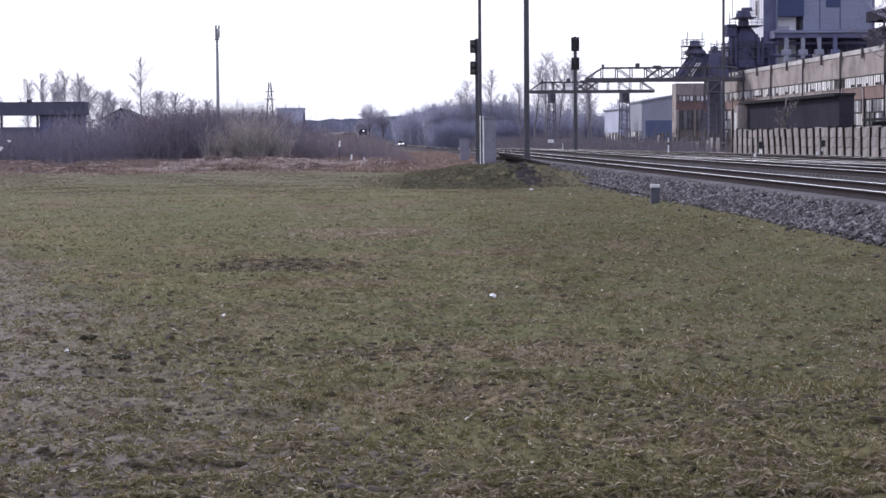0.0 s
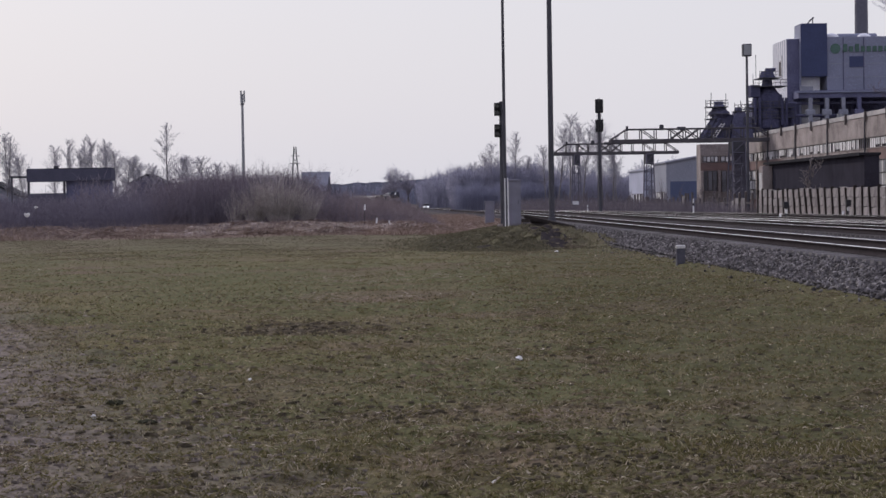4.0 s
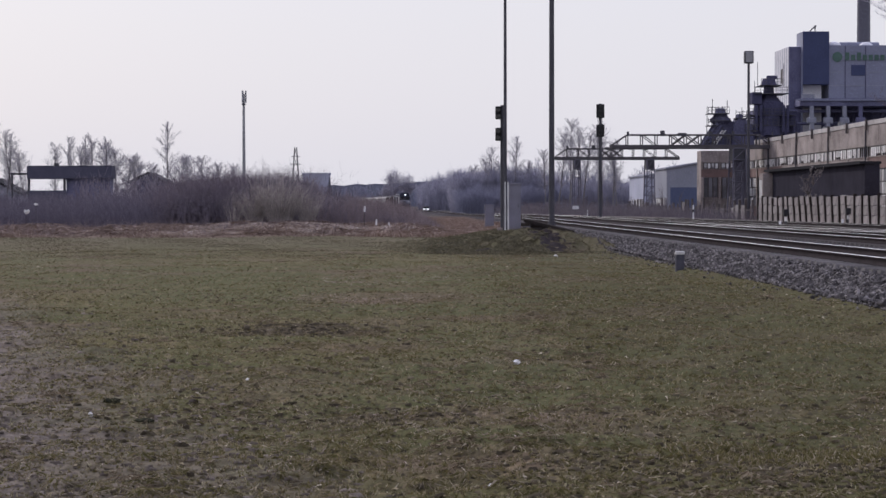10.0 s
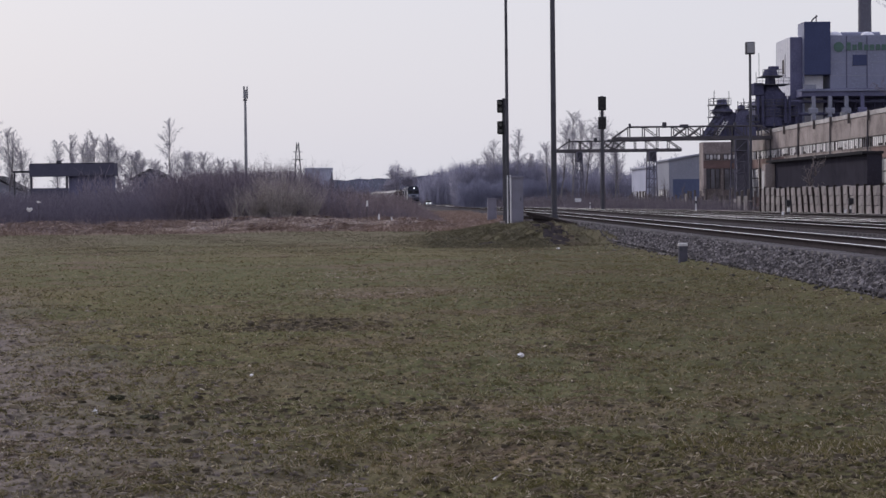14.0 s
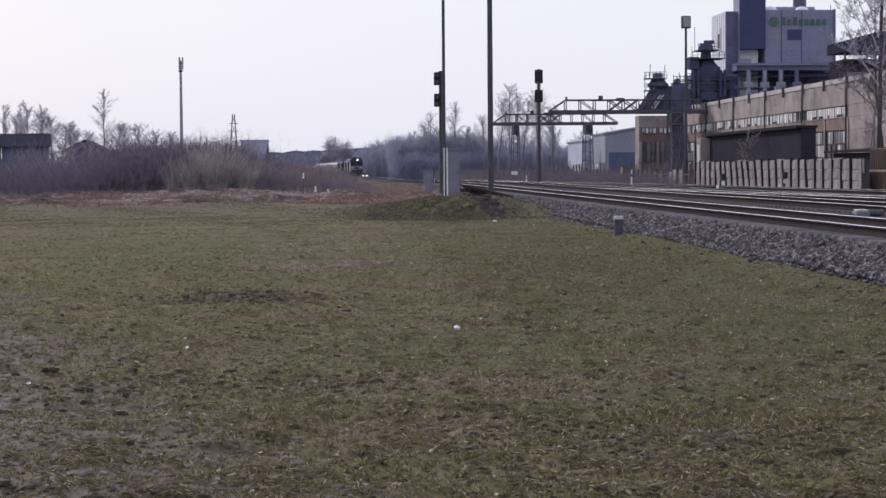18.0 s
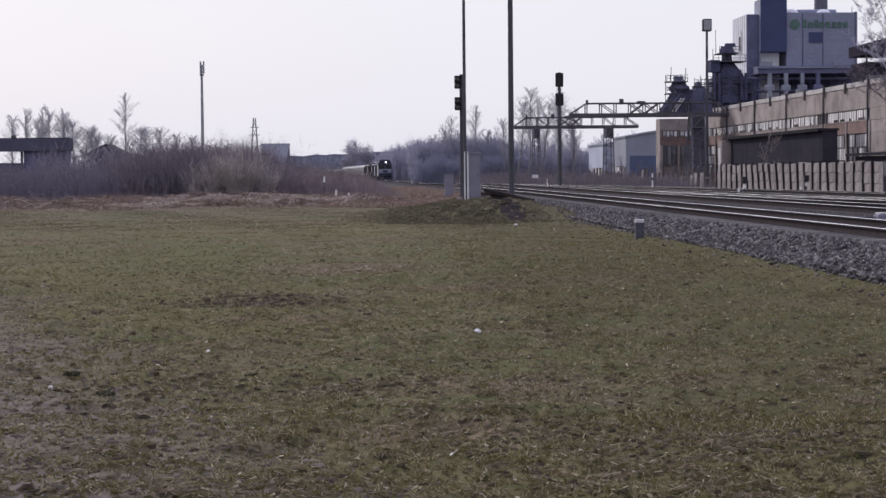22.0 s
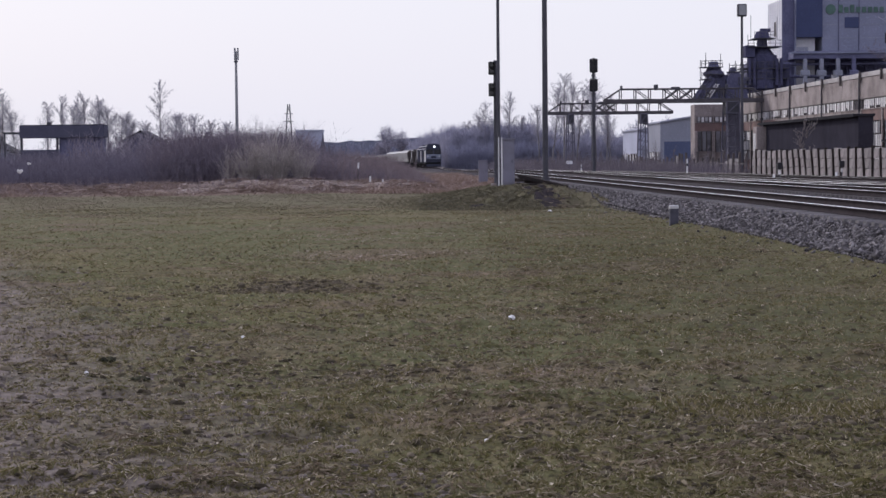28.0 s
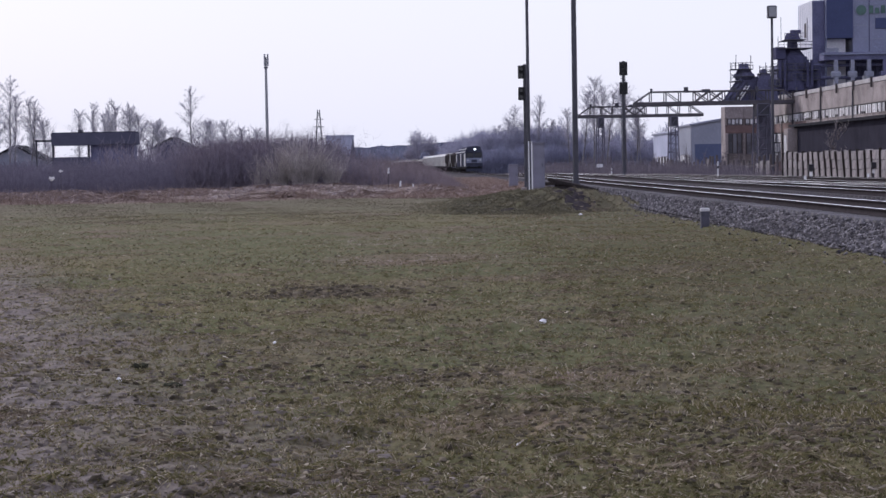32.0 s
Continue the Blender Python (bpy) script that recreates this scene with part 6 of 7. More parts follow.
def field_xy(g, n):
    y = 7.5 + 55 * g.random(n) ** 1.9
    x = g.uniform(-1, 1, n) * (1.2 + 0.34 * y)
    x = np.where(x > 6.9, x - 5.0, x)
    return x, y


tufts("short_grass", 62000, field_xy, lambda x, y: 0.018 + 0.0003 * y + 0.010 * np.sin(x * 1.3 + 2) * np.sin(y * 0.7), 0.0035, "blade", 41, "short worn spring grass with dead blades")
def clods(name, n, xy, s0, s1, seed, label, material="clod"):
    """Small lumps of trodden turf and soil, wider than high."""
    g = np.random.default_rng(seed)
    x, y = xy(g, n)
    keep = (y < 34) | (y > 56)
    x, y = x[keep], y[keep]
    n = len(x)
    s = s0 + (s1 - s0) * g.random(n) ** 2.2
    ring = np.array([[1, 0, 0], [0.3, 0.95, 0], [-0.8, 0.6, 0], [-0.8, -0.6, 0], [0.3, -0.95, 0]])
    base = np.concatenate([ring, ring * 0.62 + (0, 0, 0.85)])
    j = base[None] * g.uniform(0.7, 1.3, (n, 10, 1)) + g.normal(0, 0.10, (n, 10, 3))
    j = j * np.stack([g.uniform(1.0, 2.2, n), g.uniform(0.8, 1.3, n), g.uniform(0.45, 1.05, n)], -1)[:, None]
    v = j * s[:, None, None] + np.stack([x, y, land(x, y) - s * 0.05], -1)[:, None]
    f = np.array([t for i in range(5) for t in ([i, (i + 1) % 5, 5 + (i + 1) % 5], [i, 5 + (i + 1) % 5, 5 + i])] + [[5, 6, 7], [5, 7, 8], [5, 8, 9]])
    return tagged(raw(name, v.reshape(-1, 3), (np.arange(n)[:, None, None] * 10 + f[None]).reshape(-1, 3), material), label, "turf", kind="stuff")


def clod_xy(g, n):
    x, y = field_xy(g, n * 2)
    keep = (np.sin(x * 2.1 + 0.7 * np.sin(y * 0.9)) * np.sin(y * 1.3 + x) + g.normal(0, 0.7, n * 2) + 0.25 * (x < -1)) > -0.15
    x, y = x[keep][:n], y[keep][:n]
    m = n - len(x)
    return np.concatenate([x, x[:m] + 0.05]), np.concatenate([y, y[:m] + 0.05])


clods("turf_clods", 13000, clod_xy, 0.005, 0.028, 42, "trodden lumps of brown turf and soil")
clods("soil_lumps", 2600, clod_xy, 0.012, 0.03, 45, "dark lumps of trodden soil between the grass")
def worn_xy(g, n):
    """Along the bare path that slants across the near field."""
    y = 8 + 20 * g.random(n) ** 1.6
    return 0.5 - 0.27 * (y - 8) - g.random(n) * (1.2 + 0.12 * y), y


clods("path_lumps", 5200, worn_xy, 0.005, 0.022, 82, "broken crumbs of grey-brown soil on the worn path", "path_soil")
tufts("path_straw", 5000, worn_xy, lambda x, y: 0.012 + 0 * x, 0.004, "straw", 84, "short dead stubble on the worn path", 4, 2.0)
clods("rut_clods", 260, lambda g, n: (g.normal(5.65, 0.3, n), g.uniform(57, 68, n)), 0.03, 0.10, 50, "lumps of earth fallen down the broken face of the mound")
clods("rut_clods", 900, lambda g, n: (g.normal(-1.2, 0.62, n), g.normal(22.7, 0.5, n)), 0.01, 0.035, 46, "churned soil lumps along an old wheel rut")
clods("rut_clods", 1200, lambda g, n: (g.normal(2.1, 0.6, n), g.normal(10.3, 0.5, n)), 0.006, 0.024, 47, "churned soil lumps in a worn patch")
clods("rut_clods", 400, lambda g, n: (g.normal(-0.2, 0.9, n), g.normal(13.2, 0.35, n)), 0.01, 0.03, 48, "churned soil lumps in a worn streak")
def patch_xy(g, n):
    """Clustered places in the near field."""
    x, y = field_xy(g, n // 9 + 1)
    x, y = np.repeat(x, 9)[:n], np.repeat(y, 9)[:n]
    return x + g.normal(0, 0.09, n) * (1 + y / 25), y + g.normal(0, 0.16, n) * (1 + y / 25)


def streak_xy(g, n):
    """Pale flattened streaks where hay lay."""
    cx, cy, sx, sy = (np.array(v)[g.integers(0, 5, n)] for v in STREAKS)
    return cx + g.normal(0, 1, n) * sx, cy + g.normal(0, 1, n) * sy


STREAKS = ((-0.6, -1.3, 1.05, 0.2, 3.6), (38.6, 13.3, 11.9, 30.6, 36.4), (0.8, 0.35, 0.10, 0.5, 0.6), (1.0, 0.22, 0.10, 0.7, 0.5))
tufts("flattened_straw", 1500, streak_xy, lambda x, y: 0.012 + 0.0004 * y, 0.004, "mat_grass", 67, "pale flattened straw in streaks on the turf", 4, 2.6)
tufts("dead_tufts", 15000, patch_xy, lambda x, y: 0.016 + 0.0003 * y, 0.0045, "straw", 61, "pale dead grass tufts scattered over the turf", 5, 1.2)
tufts("green_tufts", 12000, patch_xy, lambda x, y: 0.020 + 0.0003 * y, 0.006, "blade", 62, "denser olive grass tufts in the turf", 7, 1.0)


def near_xy(g, n):
    y = 7.8 + 18 * g.random(n) ** 1.5
    return g.uniform(-1, 1, n) * (1.2 + 0.32 * y), y


tufts("leaf_tips", 15000, near_xy, lambda x, y: 0.022 + 0.0006 * y, 0.0055, "tip", 85, "pale dry leaf tips standing in the short grass", 2, 0.7)
tufts("weed_rosettes", 700, lambda g, n: (g.normal(2.45, 0.45, n), g.normal(10.9, 0.35, n)), lambda x, y: 0.035 + 0 * x, 0.007, "blade", 86, "small green weeds in the turf", 6, 0.8)


def flecks(n, seed):
    """Curled scraps of dead leaf standing about in the turf."""
    g = np.random.default_rng(seed)
    x, y = field_xy(g, n)
    k = 1 + y / 40
    a, tilt = g.uniform(0, 6.28, n), g.uniform(-0.25, 0.8, n)
    ln, wd = g.uniform(0.012, 0.046, n) * k, g.uniform(0.003, 0.0075, n) * k
    u = np.stack([np.cos(a) * np.cos(tilt), np.sin(a) * np.cos(tilt), np.sin(tilt)], -1) * ln[:, None]
    w = np.stack([-np.sin(a), np.cos(a), g.normal(0, 0.3, n)], -1) * wd[:, None]
    c = np.stack([x, y, land(x, y) + g.uniform(0.003, 0.022, n)], -1)
    bend = np.stack([np.zeros(n), np.zeros(n), -0.35 * ln], -1)
    v = np.stack([c - u * 0.5 - w, c - u * 0.5 + w, c + w * 1.2, c - w * 1.2, c + u * 0.6 + bend, c + u * 0.6 + bend + w * 0.2], 1)
    f = np.array([[0, 1, 2, 3], [3, 2, 5, 4]])
    return tagged(raw("leaf_flecks", v.reshape(-1, 3), (np.arange(n)[:, None, None] * 6 + f[None]).reshape(-1, 4), "fleck"), "curled scraps of dead grass leaf in the turf", "grass", kind="stuff")


flecks(34000, 65)


def straws(n, seed):
    """Dead stalks lying flat on the turf."""
    g = np.random.default_rng(seed)
    x, y = clod_xy(g, n)
    a = g.normal(0, 0.5, n)
    h = g.uniform(0.012, 0.045, n)
    z = land(x, y) + g.uniform(0.004, 0.02, n)
    p0 = np.stack([x - np.cos(a) * h, y - np.sin(a) * h, z], -1)
    p1 = np.stack([x + np.cos(a) * h, y + np.sin(a) * h, z + g.normal(0, 0.008, n)], -1)
    v, f = tubes(p0, p1, np.full(n, 0.0035), np.full(n, 0.002))
    return tagged(raw("dead_stalks", v, f, "straw"), "dead pale stalks lying on the turf", "grass", kind="stuff")


straws(3500, 63)
tufts("field_grass", 42000, lambda g, n: (g.uniform(-25, 7.2, n), 52 + 34.8 * g.random(n) + g.normal(0, 0.5, n)), lambda x, y: 0.035 + 0.012 * np.sin(x + y * 0.3), 0.006, "field_blade", 64, "short olive grass farther over the field", 4, 0.5)
tufts("dry_grass", 9000, lambda g, n: (g.uniform(-30, 3.8, n), 86.8 + 12.5 * g.random(n) + 0.7 * g.normal(0, 1, n)), lambda x, y: 0.05 + 0.2 * (0.5 + 0.5 * np.sin(x * 0.9 + np.sin(y))) ** 3, 0.02, "dry", 43, "flattened straw-coloured dead grass below the thicket", 6, 1.1)
tufts("bank_grass", 5000, lambda g, n: (g.uniform(-1.5, 7.4, n), g.uniform(84, 190, n)), lambda x, y: 0.12 + 0.001 * y + 0.1 * np.sin(x * 2 + y * 0.3) ** 2, 0.03, "rust_grass", 49, "reddish dead grass along the foot of the bank", 5, 1.0)
def mound_xy(g, n):
    x, y = g.normal(4.0, 1.6, n), g.uniform(56.0, 76, n)
    x = np.where(np.abs(x - 5.6) < 0.45, x - 1.6, x)
    return np.minimum(x, 7.2), y


tufts("mound_grass", 9000, mound_xy, lambda x, y: 0.06 + 0.05 * np.sin(x * 3.1 + y) ** 2, 0.009, "mound", 44, "rough grass on the mound", 5)


def mat_xy(g, n):
    """Flattened patches along the dry bank."""
    k = n // 60 + 1
    near = g.random(k) < 0.45
    x = np.where(near, g.uniform(-5, 1.4, k), g.uniform(-16, 0, k))
    y = np.where(near, 91 + 6 * g.random(k), 88.3 + 6 * g.random(k))
    return np.repeat(x, 60)[:n] + g.normal(0, 0.45, n), np.repeat(y, 60)[:n] + g.normal(0, 0.25, n)


def tussocks(name, n, xy, r0, r1, material, seed, label, k=90, blade=0.035, high=1.0):
    """Humps of dead grass whose blades fall outward from a low crown."""
    g = np.random.default_rng(seed)
    x, y = xy(g, n)
    r = g.uniform(r0, r1, n)
    h = r * g.uniform(0.28, 0.55, n) * high
    X, Y, Rr, H = (np.repeat(v, k) for v in (x, y, r, h))
    m = n * k
    a, f = g.uniform(0, 6.283, m), np.sqrt(g.random(m)) * 0.75
    wide = 1.7
    p = np.stack([X + np.cos(a) * f * Rr * wide, Y + np.sin(a) * f * Rr, np.zeros(m)], -1)
    p[:, 2] = land(p[:, 0], p[:, 1]) + H * (1 - f ** 2)
    e = p + np.stack([np.cos(a) * Rr * wide * 0.55, np.sin(a) * Rr * 0.55, -H * (0.35 + 0.5 * f)], -1) + g.normal(0, 0.12, (m, 3)) * Rr[:, None]
    e[:, 2] = np.maximum(e[:, 2], land(e[:, 0], e[:, 1]) + 0.01)
    s = np.stack([-np.sin(a), np.cos(a), g.normal(0, 0.4, m)], -1) * (blade * g.uniform(0.6, 1.4, m))[:, None]
    v = np.stack([p - s, p + s, e], 1).reshape(-1, 3)
    return tagged(raw(name, v, np.arange(len(v)).reshape(-1, 3), material), label, "grass", kind="stuff")


def row_xy(x0, x1, y0, y1):
    return lambda g, n: (g.uniform(x0, x1, n), g.uniform(y0, y1, n))


# bleached grass, its pale colour also standing for sun on the humps
tussocks("pale_tussocks", 34, row_xy(-5.6, 1.0, 89.6, 93.5), 0.25, 0.6, "mat_grass", 71, "bleached humps of fallen grass below the thicket, sun put into their colour")
tussocks("pale_tussocks", 14, row_xy(-12.5, -5.0, 89.5, 94.5), 0.25, 0.55, "mat_grass", 72, "bleached humps of fallen grass below the thicket, sun put into their colour")
tussocks("dead_tussocks", 85, row_xy(-26, 2.5, 87.5, 96.5), 0.25, 0.7, "dry", 73, "brown humps of dead grass on the bank")
tussocks("dead_tussocks", 46, row_xy(-0.5, 7.0, 86, 120), 0.3, 0.8, "rust_grass", 74, "reddish humps of dead grass beside the line")
thicket("bank_stems", 1500, -26, 1.5, 88.8, 97, lambda x, y: 0.35 + 0.25 * np.sin(x * 1.3 + y) ** 2, "bramble", 75, "short dead stems standing on the dry bank", 0.008, 0.6, 4)
tussocks("mound_tussocks", 170, lambda g, n: (g.uniform(1.2, 5.2, n), g.uniform(56.5, 71, n)), 0.10, 0.30, "mound", 76, "rough humps of grass on the mound, shade put into their colour", 70, 0.014, 1.3)
tussocks("turf_tussocks", 2400, field_xy, 0.03, 0.075, "blade", 77, "small humps of olive grass in the trodden turf", 30, 0.0055, 1.5)
tussocks("straw_tussocks", 1500, patch_xy, 0.03, 0.08, "straw", 78, "small humps of dead straw-coloured grass in the turf", 26, 0.006, 1.3)
tufts("bleached_grass", 4500, mat_xy, lambda x, y: 0.13 + 0 * x, 0.03, "mat_grass", 66, "bleached flattened grass mats on the dry bank", 4, 1.8)


# ---- litter and clods ----
def crumpled(name, at, s, material, label, category, seed, flat=0.5):
    b = B()
    bmesh.ops.create_icosphere(b, subdivisions=2, radius=1)
    for v in b.verts:
        k = 1 + 0.5 * noise.noise(v.co * 1.7 + Vector((seed, seed, 0)))
        v.co = Vector((v.co.x * k * s, v.co.y * k * s * 0.8, max(-0.3, v.co.z) * k * s * flat))
    ob = part(name, b, material)
    ob.matrix_basis = pose(at[0], at[1], lz(*at) + s * 0.12, 0, 0, seed * 47)
    return tagged(ob, label, category, "litter" if material == "litter" else "clods")


crumpled("paper_scrap", (1.22, 17.64), 0.05, "litter", "crumpled white paper scrap on the grass", "litter", 1, 0.7)
crumpled("paper_scrap", (-1.33, 16.19), 0.026, "litter", "small white scrap on the grass", "litter", 2, 0.8)
crumpled("paper_scrap", (-2.24, 13.15), 0.022, "litter", "tiny white scrap on bare soil", "litter", 3, 1.6)
crumpled("paper_scrap", (0.55, 10.0), 0.02, "litter", "tiny white scrap on the turf", "litter", 4, 0.8)
for x, y, z, r in ((-19.6, 95.6, 0.95, 0.13), (-19.1, 95.6, 1.35, 0.08)):
    rag = thing("plastic_rag", (x, y, lz(x, y)), "white plastic rag caught on a bare stem", "rag", "rags")
    part("stem", rod(B(), (0, 0, -0.1), (0, 0, z), 0.012, 0.008, 6), "bark", rag)
    b = ball(B(), (0, 0, 0), 1.0, sub=2)
    for v in b.verts:
        k = r * (0.75 + 0.9 * noise.noise(v.co * 1.9 + Vector((x, z, 0))))
        v.co = Vector((v.co.x * k * 1.5, v.co.y * k * 0.6, z - 0.08 + v.co.z * k))
    part("sheet", b, "litter", rag)
crumpled("paper_scrap", (5.05, 55.2), 0.08, "litter", "white scrap at the foot of the mound", "litter", 5, 0.6)
crumpled("grass_clod", (-2.24, 14.15), 0.085, "clump", "dark turf clod lying on worn soil", "clod", 6, 0.4)
crumpled("grass_clod", (-1.80, 12.85), 0.07, "clump", "flat dark clod on the turf", "clod", 7, 0.3)


# ---- the train ----
def bogie(parent, y):
    b = B()
    for s in (-0.95, 0.95):
        box(b, s - 0.08, s + 0.08, y - 1.5, y + 1.5, 0.35, 0.75, 0.03)
    box(b, -0.9, 0.9, y - 0.25, y + 0.25, 0.5, 0.85)
    bg_ = part("bogie", b, "rubber", parent)
    for dy in (-0.95, 0.95):
        w = B()
        for s in (-0.76, 0.76):
            rod(w, (s - 0.07, y + dy, 0.46), (s + 0.07, y + dy, 0.46), 0.46, seg=18)
        rod(w, (-0.75, y + dy, 0.46), (0.75, y + dy, 0.46), 0.08)
        part("wheelset", w, "rail", bg_)


def loco_section(lead, label):
    """Nose at y = 0 facing -y, body behind it."""
    t = thing("locomotive", (0, 0, 0), label, "locomotive", "locomotive sections")
    L = 17.2
    prof = [(-1.5, 1.1), (1.5, 1.1), (1.52, 3.5), (1.30, 4.15), (0.75, 4.6), (-0.75, 4.6), (-1.30, 4.15), (-1.52, 3.5)]
    part("body", prism(B(), prof, 3.4 if lead else 0.4, L), "loco", t)
    part("frame", box(B(), -1.48, 1.48, 0.3, L - 0.2, 0.75, 1.08, 0.04), "rubber", t)
    if lead:
        b = prism(B(), [(-1.5, 1.1), (1.5, 1.1), (1.52, 3.6), (1.25, 4.45), (0.7, 4.85), (-0.7, 4.85), (-1.25, 4.45), (-1.52, 3.6)], 0.35, 3.4)
        for v in b.verts:
            if v.co.y < 1 and v.co.z > 3:
                v.co.y += (v.co.z - 3) * 0.25
        c = part("cab", b, "loco", t, "dark driver's cab")
        part("cab_side", box(B(), -1.56, -1.524, 0.5, 3.3, 1.2, 3.55, 0.01), "locolight", c, "pale cab side panel")
        part("cab_roof_edge", rod(B(), (-1.3, 0.9, 4.45), (-1.3, 3.3, 4.45), 0.12, seg=6), "locolight", c)
        part("nose_band", box(B(), -1.45, 1.45, 0.22, 0.34, 1.75, 2.7, 0.03), "nose", c, "grey-blue band across the nose")
        part("nose_plate", box(B(), -0.5, 0.5, 0.16, 0.215, 1.9, 2.4, 0.02), "loco", c)
        part("brow", box(B(), -1.2, 1.2, 0.45, 0.72, 3.7, 4.75, 0.05), "loco", c, "dark brow over the windscreen")
        for s in (-1, 1):
            part("windscreen", box(B(), s * 0.75 - 0.6, s * 0.75 + 0.6, 0.28, 0.46, 2.75, 3.65, 0.03), "windscreen", c)
            part("marker_lamp", rod(B(), (s * 1.1, 0.15, 2.3), (s * 1.1, 0.3, 2.3), 0.14, seg=12), "pane_pale", c)
        part("headlamp", rod(B(), (0.2, 0.36, 4.25), (0.2, 0.5, 4.25), 0.17, seg=16), "headlight", c, "lit round headlamp")
        part("snow_plough", box(B(), -1.45, 1.45, 0.1, 0.5, 0.25, 0.75, 0.05), "loco", t)
        for s in (-0.88, 0.88):
            part("buffer", rod(B(), (s, -0.25, 1.05), (s, 0.3, 1.05), 0.2, 0.12, 12), "rubber", t)
    part("roof_hatch", box(B(), -0.6, 0.6, 6, 15, 4.6, 4.8, 0.05), "loco", t)
    e = 3.4 if lead else 0.4
    b = B()
    rod(b, (-1.45, e, 3.85), (-1.45, L, 3.85), 0.10, seg=6), rod(b, (-1.08, e, 4.4), (-1.08, L, 4.4), 0.10, seg=6)
    part("roof_shoulder", b, "locolight", t, "pale roof shoulder")
    part("end_frame", box(B(), -1.58, -1.525, e, e + 2.2, 1.15, 3.5, 0.01), "locolight", t, "pale side panel at the end")
    for y in (6.2, 8.0, 9.8):
        part("grille", box(B(), -1.55, -1.522, y, y + 1.3, 2.3, 3.2), "rubber", t)
    bogie(t, 4.2), bogie(t, 13.2)
    for ob in t.children_recursive:
        ob.data.transform(Matrix.Diagonal((1.08, 1.0, 1.06, 1)))
    return t


def hopper_wagon(body, label, trim=None):
    t = thing("hopper_wagon", (0, 0, 0), label, "hopper wagon", "hopper wagons")
    b = prism(B(), [(-1.55, 1.3), (1.55, 1.3), (1.55, 3.7), (0.9, 4.25), (-0.9, 4.25), (-1.55, 3.7)], 0.4, 12.2)
    for v in b.verts:
        if v.co.z < 2:
            v.co.y += 1.6 if v.co.y < 5 else -1.6
            v.co.x *= 0.75
    part("hopper", b, body, t)
    part("frame", box(B(), -1.3, 1.3, 0.2, 12.4, 1.0, 1.3, 0.03), "rubber", t)
    for y in (2.5, 4.6, 6.7, 8.8, 10.6):
        part("rib", box(B(), -1.62, -1.555, y, y + 0.14, 2.0, 3.7), body, t)
    for y in (3.2, 6.3, 9.4):
        part("hatch", rod(B(), (0, y, 4.2), (0, y, 4.4), 0.4, seg=12), body, t)
    for y in (0.25, 12.2):
        b = B()
        for x in (-1.3, 1.3):
            rod(b, (x, y, 1.2), (x, y + (0.3 if y < 5 else -0.3), 3.4), 0.07, seg=6)
        part("end_frame", b, trim or body, t)
    if trim:
        part("roof_walk", rod(B(), (-1.1, 0.5, 4.1), (-1.1, 12.1, 4.1), 0.11, seg=6), trim, t, "pale roof edge")
        part("end_panel", box(B(), -1.6, -1.56, 0.4, 2.6, 2.0, 3.7, 0.01), trim, t, "pale end panel")
    bogie(t, 2.3), bogie(t, 10.3)
    return t


def low_wagon(label):
    t = thing("open_wagon", (0, 0, 0), label, "open wagon", "open wagons")
    part("body", box(B(), -1.5, 1.5, 0.4, 13.5, 1.2, 3.2, 0.04), "wagon_dark", t)
    part("load_cover", box(B(), -1.45, 1.45, 0.5, 13.4, 3.2, 3.5, 0.06), "wagon_pale", t, "pale cover over the load")
    part("side_rail", box(B(), -1.56, -1.5, 0.4, 13.5, 2.85, 3.18), "wagon_pale", t)
    bogie(t, 2.5), bogie(t, 11.4)
    return t


def along(y, back):
    """The point of the line that lies a given way behind y."""
    step = 2.0
    while back > 0:
        s = min(step, back)
        g = (float(track_x(y + 1)) - float(track_x(y - 1))) / 2
        y += s / math.hypot(1, g)
        back -= s
    return y


def vehicle_pose(front, back, length):
    a, c = along(front, back), along(front, back + length)
    xa, xc = float(track_x(a)), float(track_x(c))
    return pose(xa, a, float(rail_z(a)) + 0.003, 0, 0, math.degrees(math.atan2(-(xc - xa), c - a)))


CONSIST = []
back = 0.0


def couple(ob, length):
    global back
    CONSIST.append((ob, back, length))
    back += length


couple(loco_section(True, "leading diesel locomotive section with a lit headlamp and pale cab"), 17.6)
couple(loco_section(False, "dark trailing diesel locomotive section with a pale roof shoulder"), 17.6)
for k in range(4):
    couple(hopper_wagon("wagon_dark", "dark four-axle hopper wagon with pale ends" if k % 2 == 0 else "dark four-axle hopper wagon", "locolight" if k % 2 == 0 else None), 12.8)
for k, s in enumerate("pppppppppp"):
    couple(hopper_wagon("wagon_dark" if s == "d" else "wagon_pale", "dark four-axle hopper wagon" if s == "d" else "pale grey four-axle hopper wagon"), 12.8)
for k in range(15):
    couple(low_wagon("open freight wagon with a pale covered load"), 14.0)


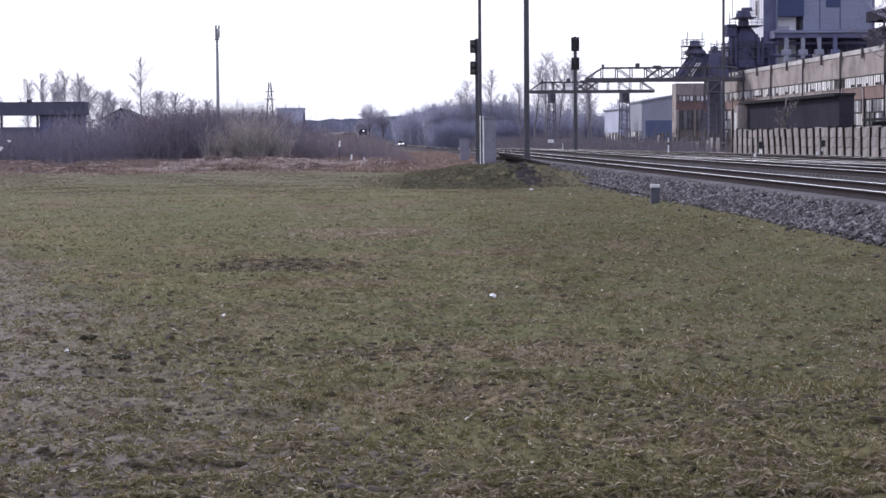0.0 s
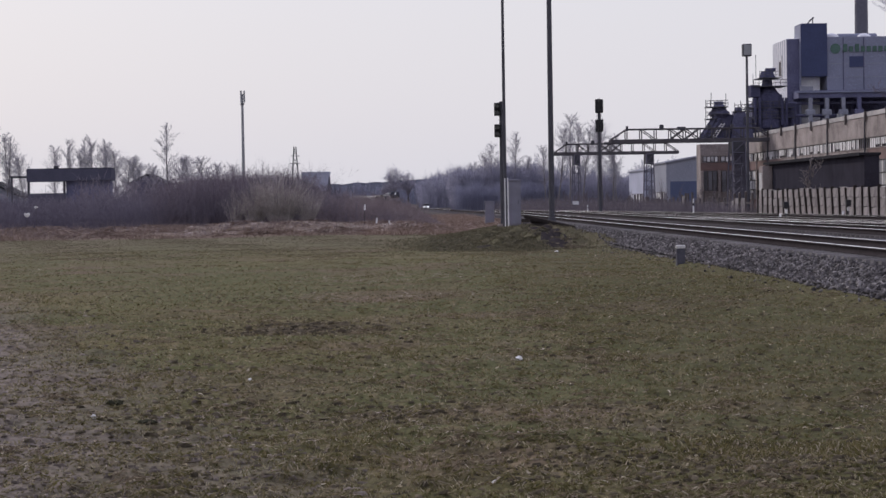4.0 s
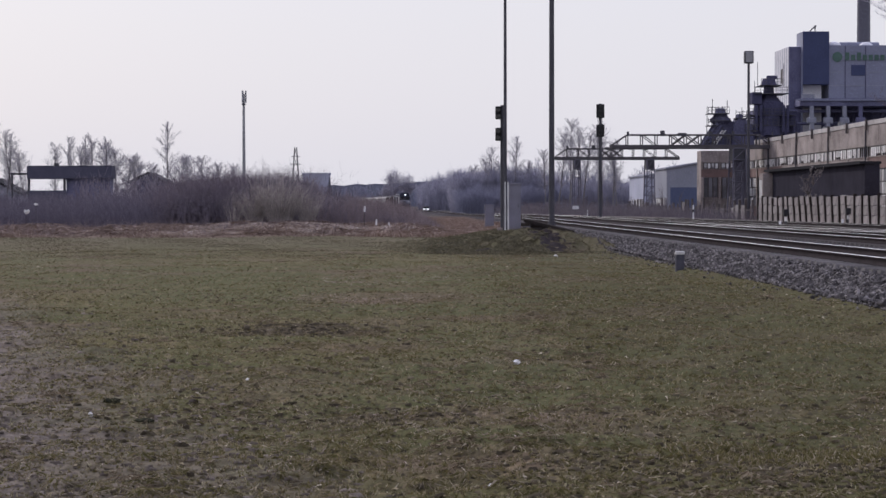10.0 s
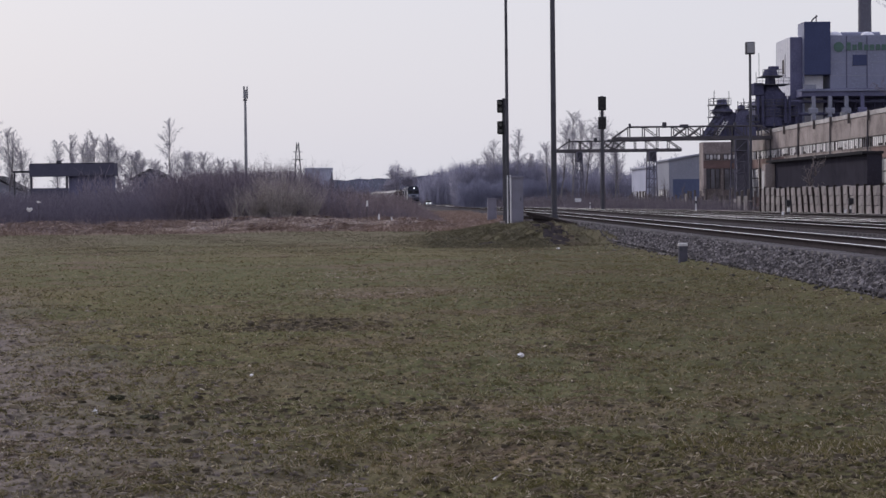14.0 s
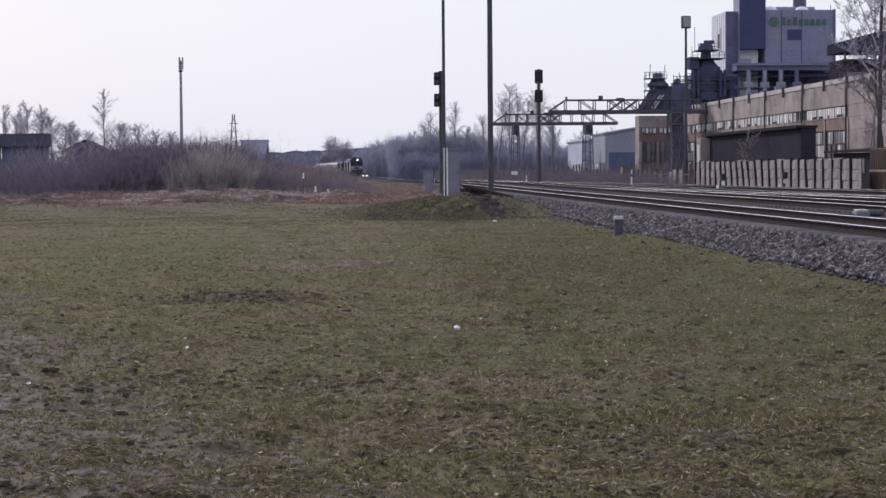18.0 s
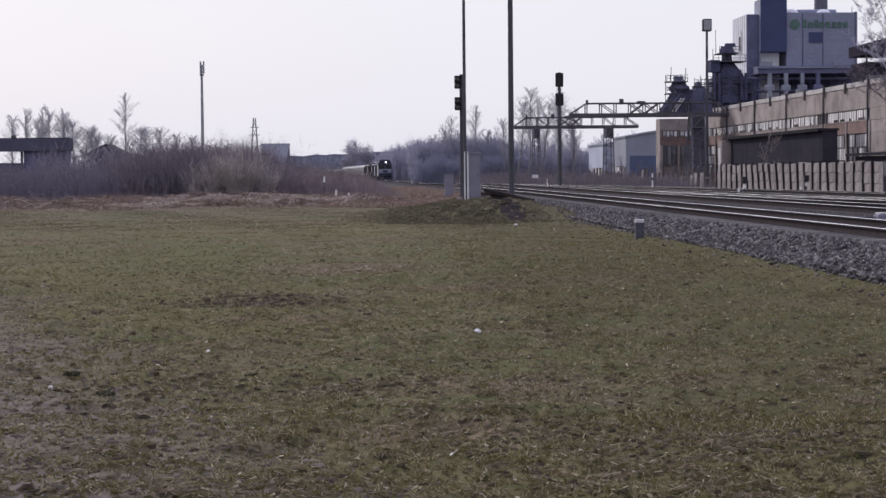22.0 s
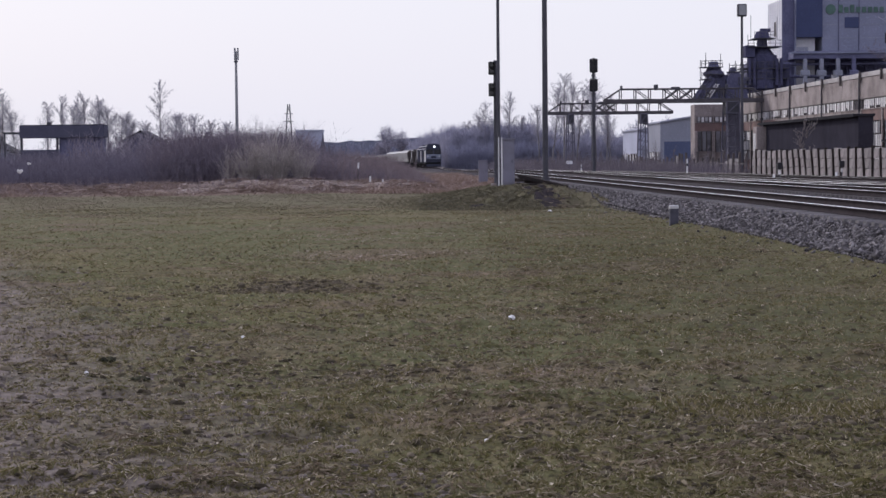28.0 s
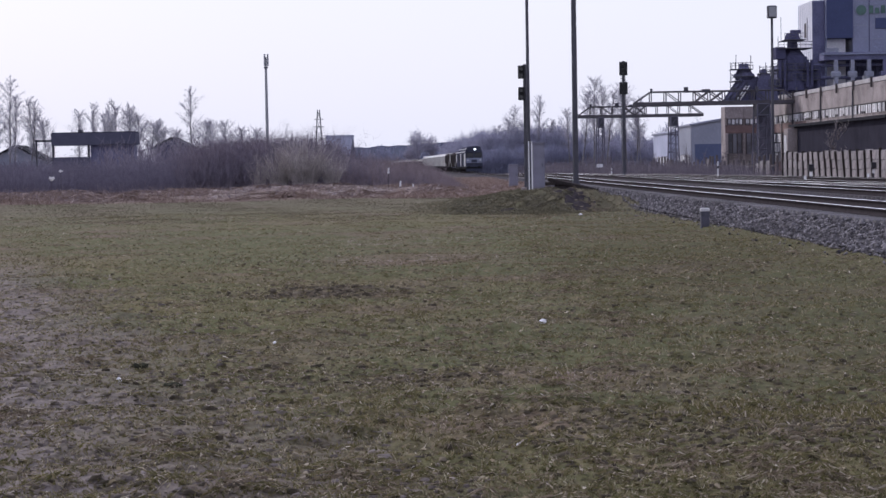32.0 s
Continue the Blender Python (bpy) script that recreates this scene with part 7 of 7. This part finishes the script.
def parked_car():
    t = thing("car", (9.6, 520.0, float(land(9.6, 520.0))), "white car with lit headlamps waiting beyond the line", "car")
    b = B()
    prism(b, [(-0.85, 0.35), (0.85, 0.35), (0.9, 0.85), (0.72, 1.45), (-0.72, 1.45), (-0.9, 0.85)], 1.2, 3.6)
    part("cabin", b, "windscreen", t)
    part("body", box(B(), -0.9, 0.9, 0, 4.3, 0.32, 0.92, 0.12), "white", t)
    part("roof", box(B(), -0.7, 0.7, 1.6, 3.3, 1.43, 1.52, 0.03), "white", t)
    for s in (-0.6, 0.6):
        part("headlamp", ball(B(), (s, 0.02, 0.68), 0.14, 1.2, 0.4, 0.8), "headlight", t)
    for x in (-0.8, 0.8):
        for y in (0.8, 3.4):
            part("wheel", rod(B(), (x - 0.1, y, 0.32), (x + 0.1, y, 0.32), 0.32, seg=16), "rubber", t)


parked_car()


def small_bird():
    """A bird that crosses low over the field in level flight."""
    t = thing("bird", (0, 0, 0), "small dark bird in fast level flight", "bird")
    b = B()
    ball(b, (0, 0, 0), 0.035, 2.0, 0.8, 0.75)
    ball(b, (-0.075, 0, 0.01), 0.02)
    part("body", b, "rubber", t)
    for s_ in (-1, 1):
        b = B()
        vs = [b.verts.new(p) for p in ((-0.03, s_ * 0.02, 0.01), (0.04, s_ * 0.02, 0.01), (0.06, s_ * 0.13, 0.03), (0.0, s_ * 0.14, 0.035))]
        f = b.faces.new(vs)
        bmesh.ops.solidify(b, geom=[f], thickness=0.006)
        part("wing", b, "rubber", t)
    b = B()
    box(b, 0.06, 0.11, -0.015, 0.015, -0.004, 0.004)
    part("tail", b, "rubber", t)
    return t


bird = small_bird()

# sleepers last
sleepers(main_track, track_x, 21.0, 260, 290)
sleepers(second_track, second_x, 30.0, 260, 0)
sleepers(third_track, third_x, 30.0, 170, 0)
sleepers(fourth_track, fourth_x, 50.0, 180, 0)


def motions():
    walk(bird, [(0, pose(347.59, 21.00, 2.81)), (32, pose(-129.34, 21.00, 2.81))])
    for ob, off, length in CONSIST:
        walk(ob, [(t, vehicle_pose(342.7 + 9.43 * (32 - t), off, length)) for t in range(0, 33, 2)])


motions()
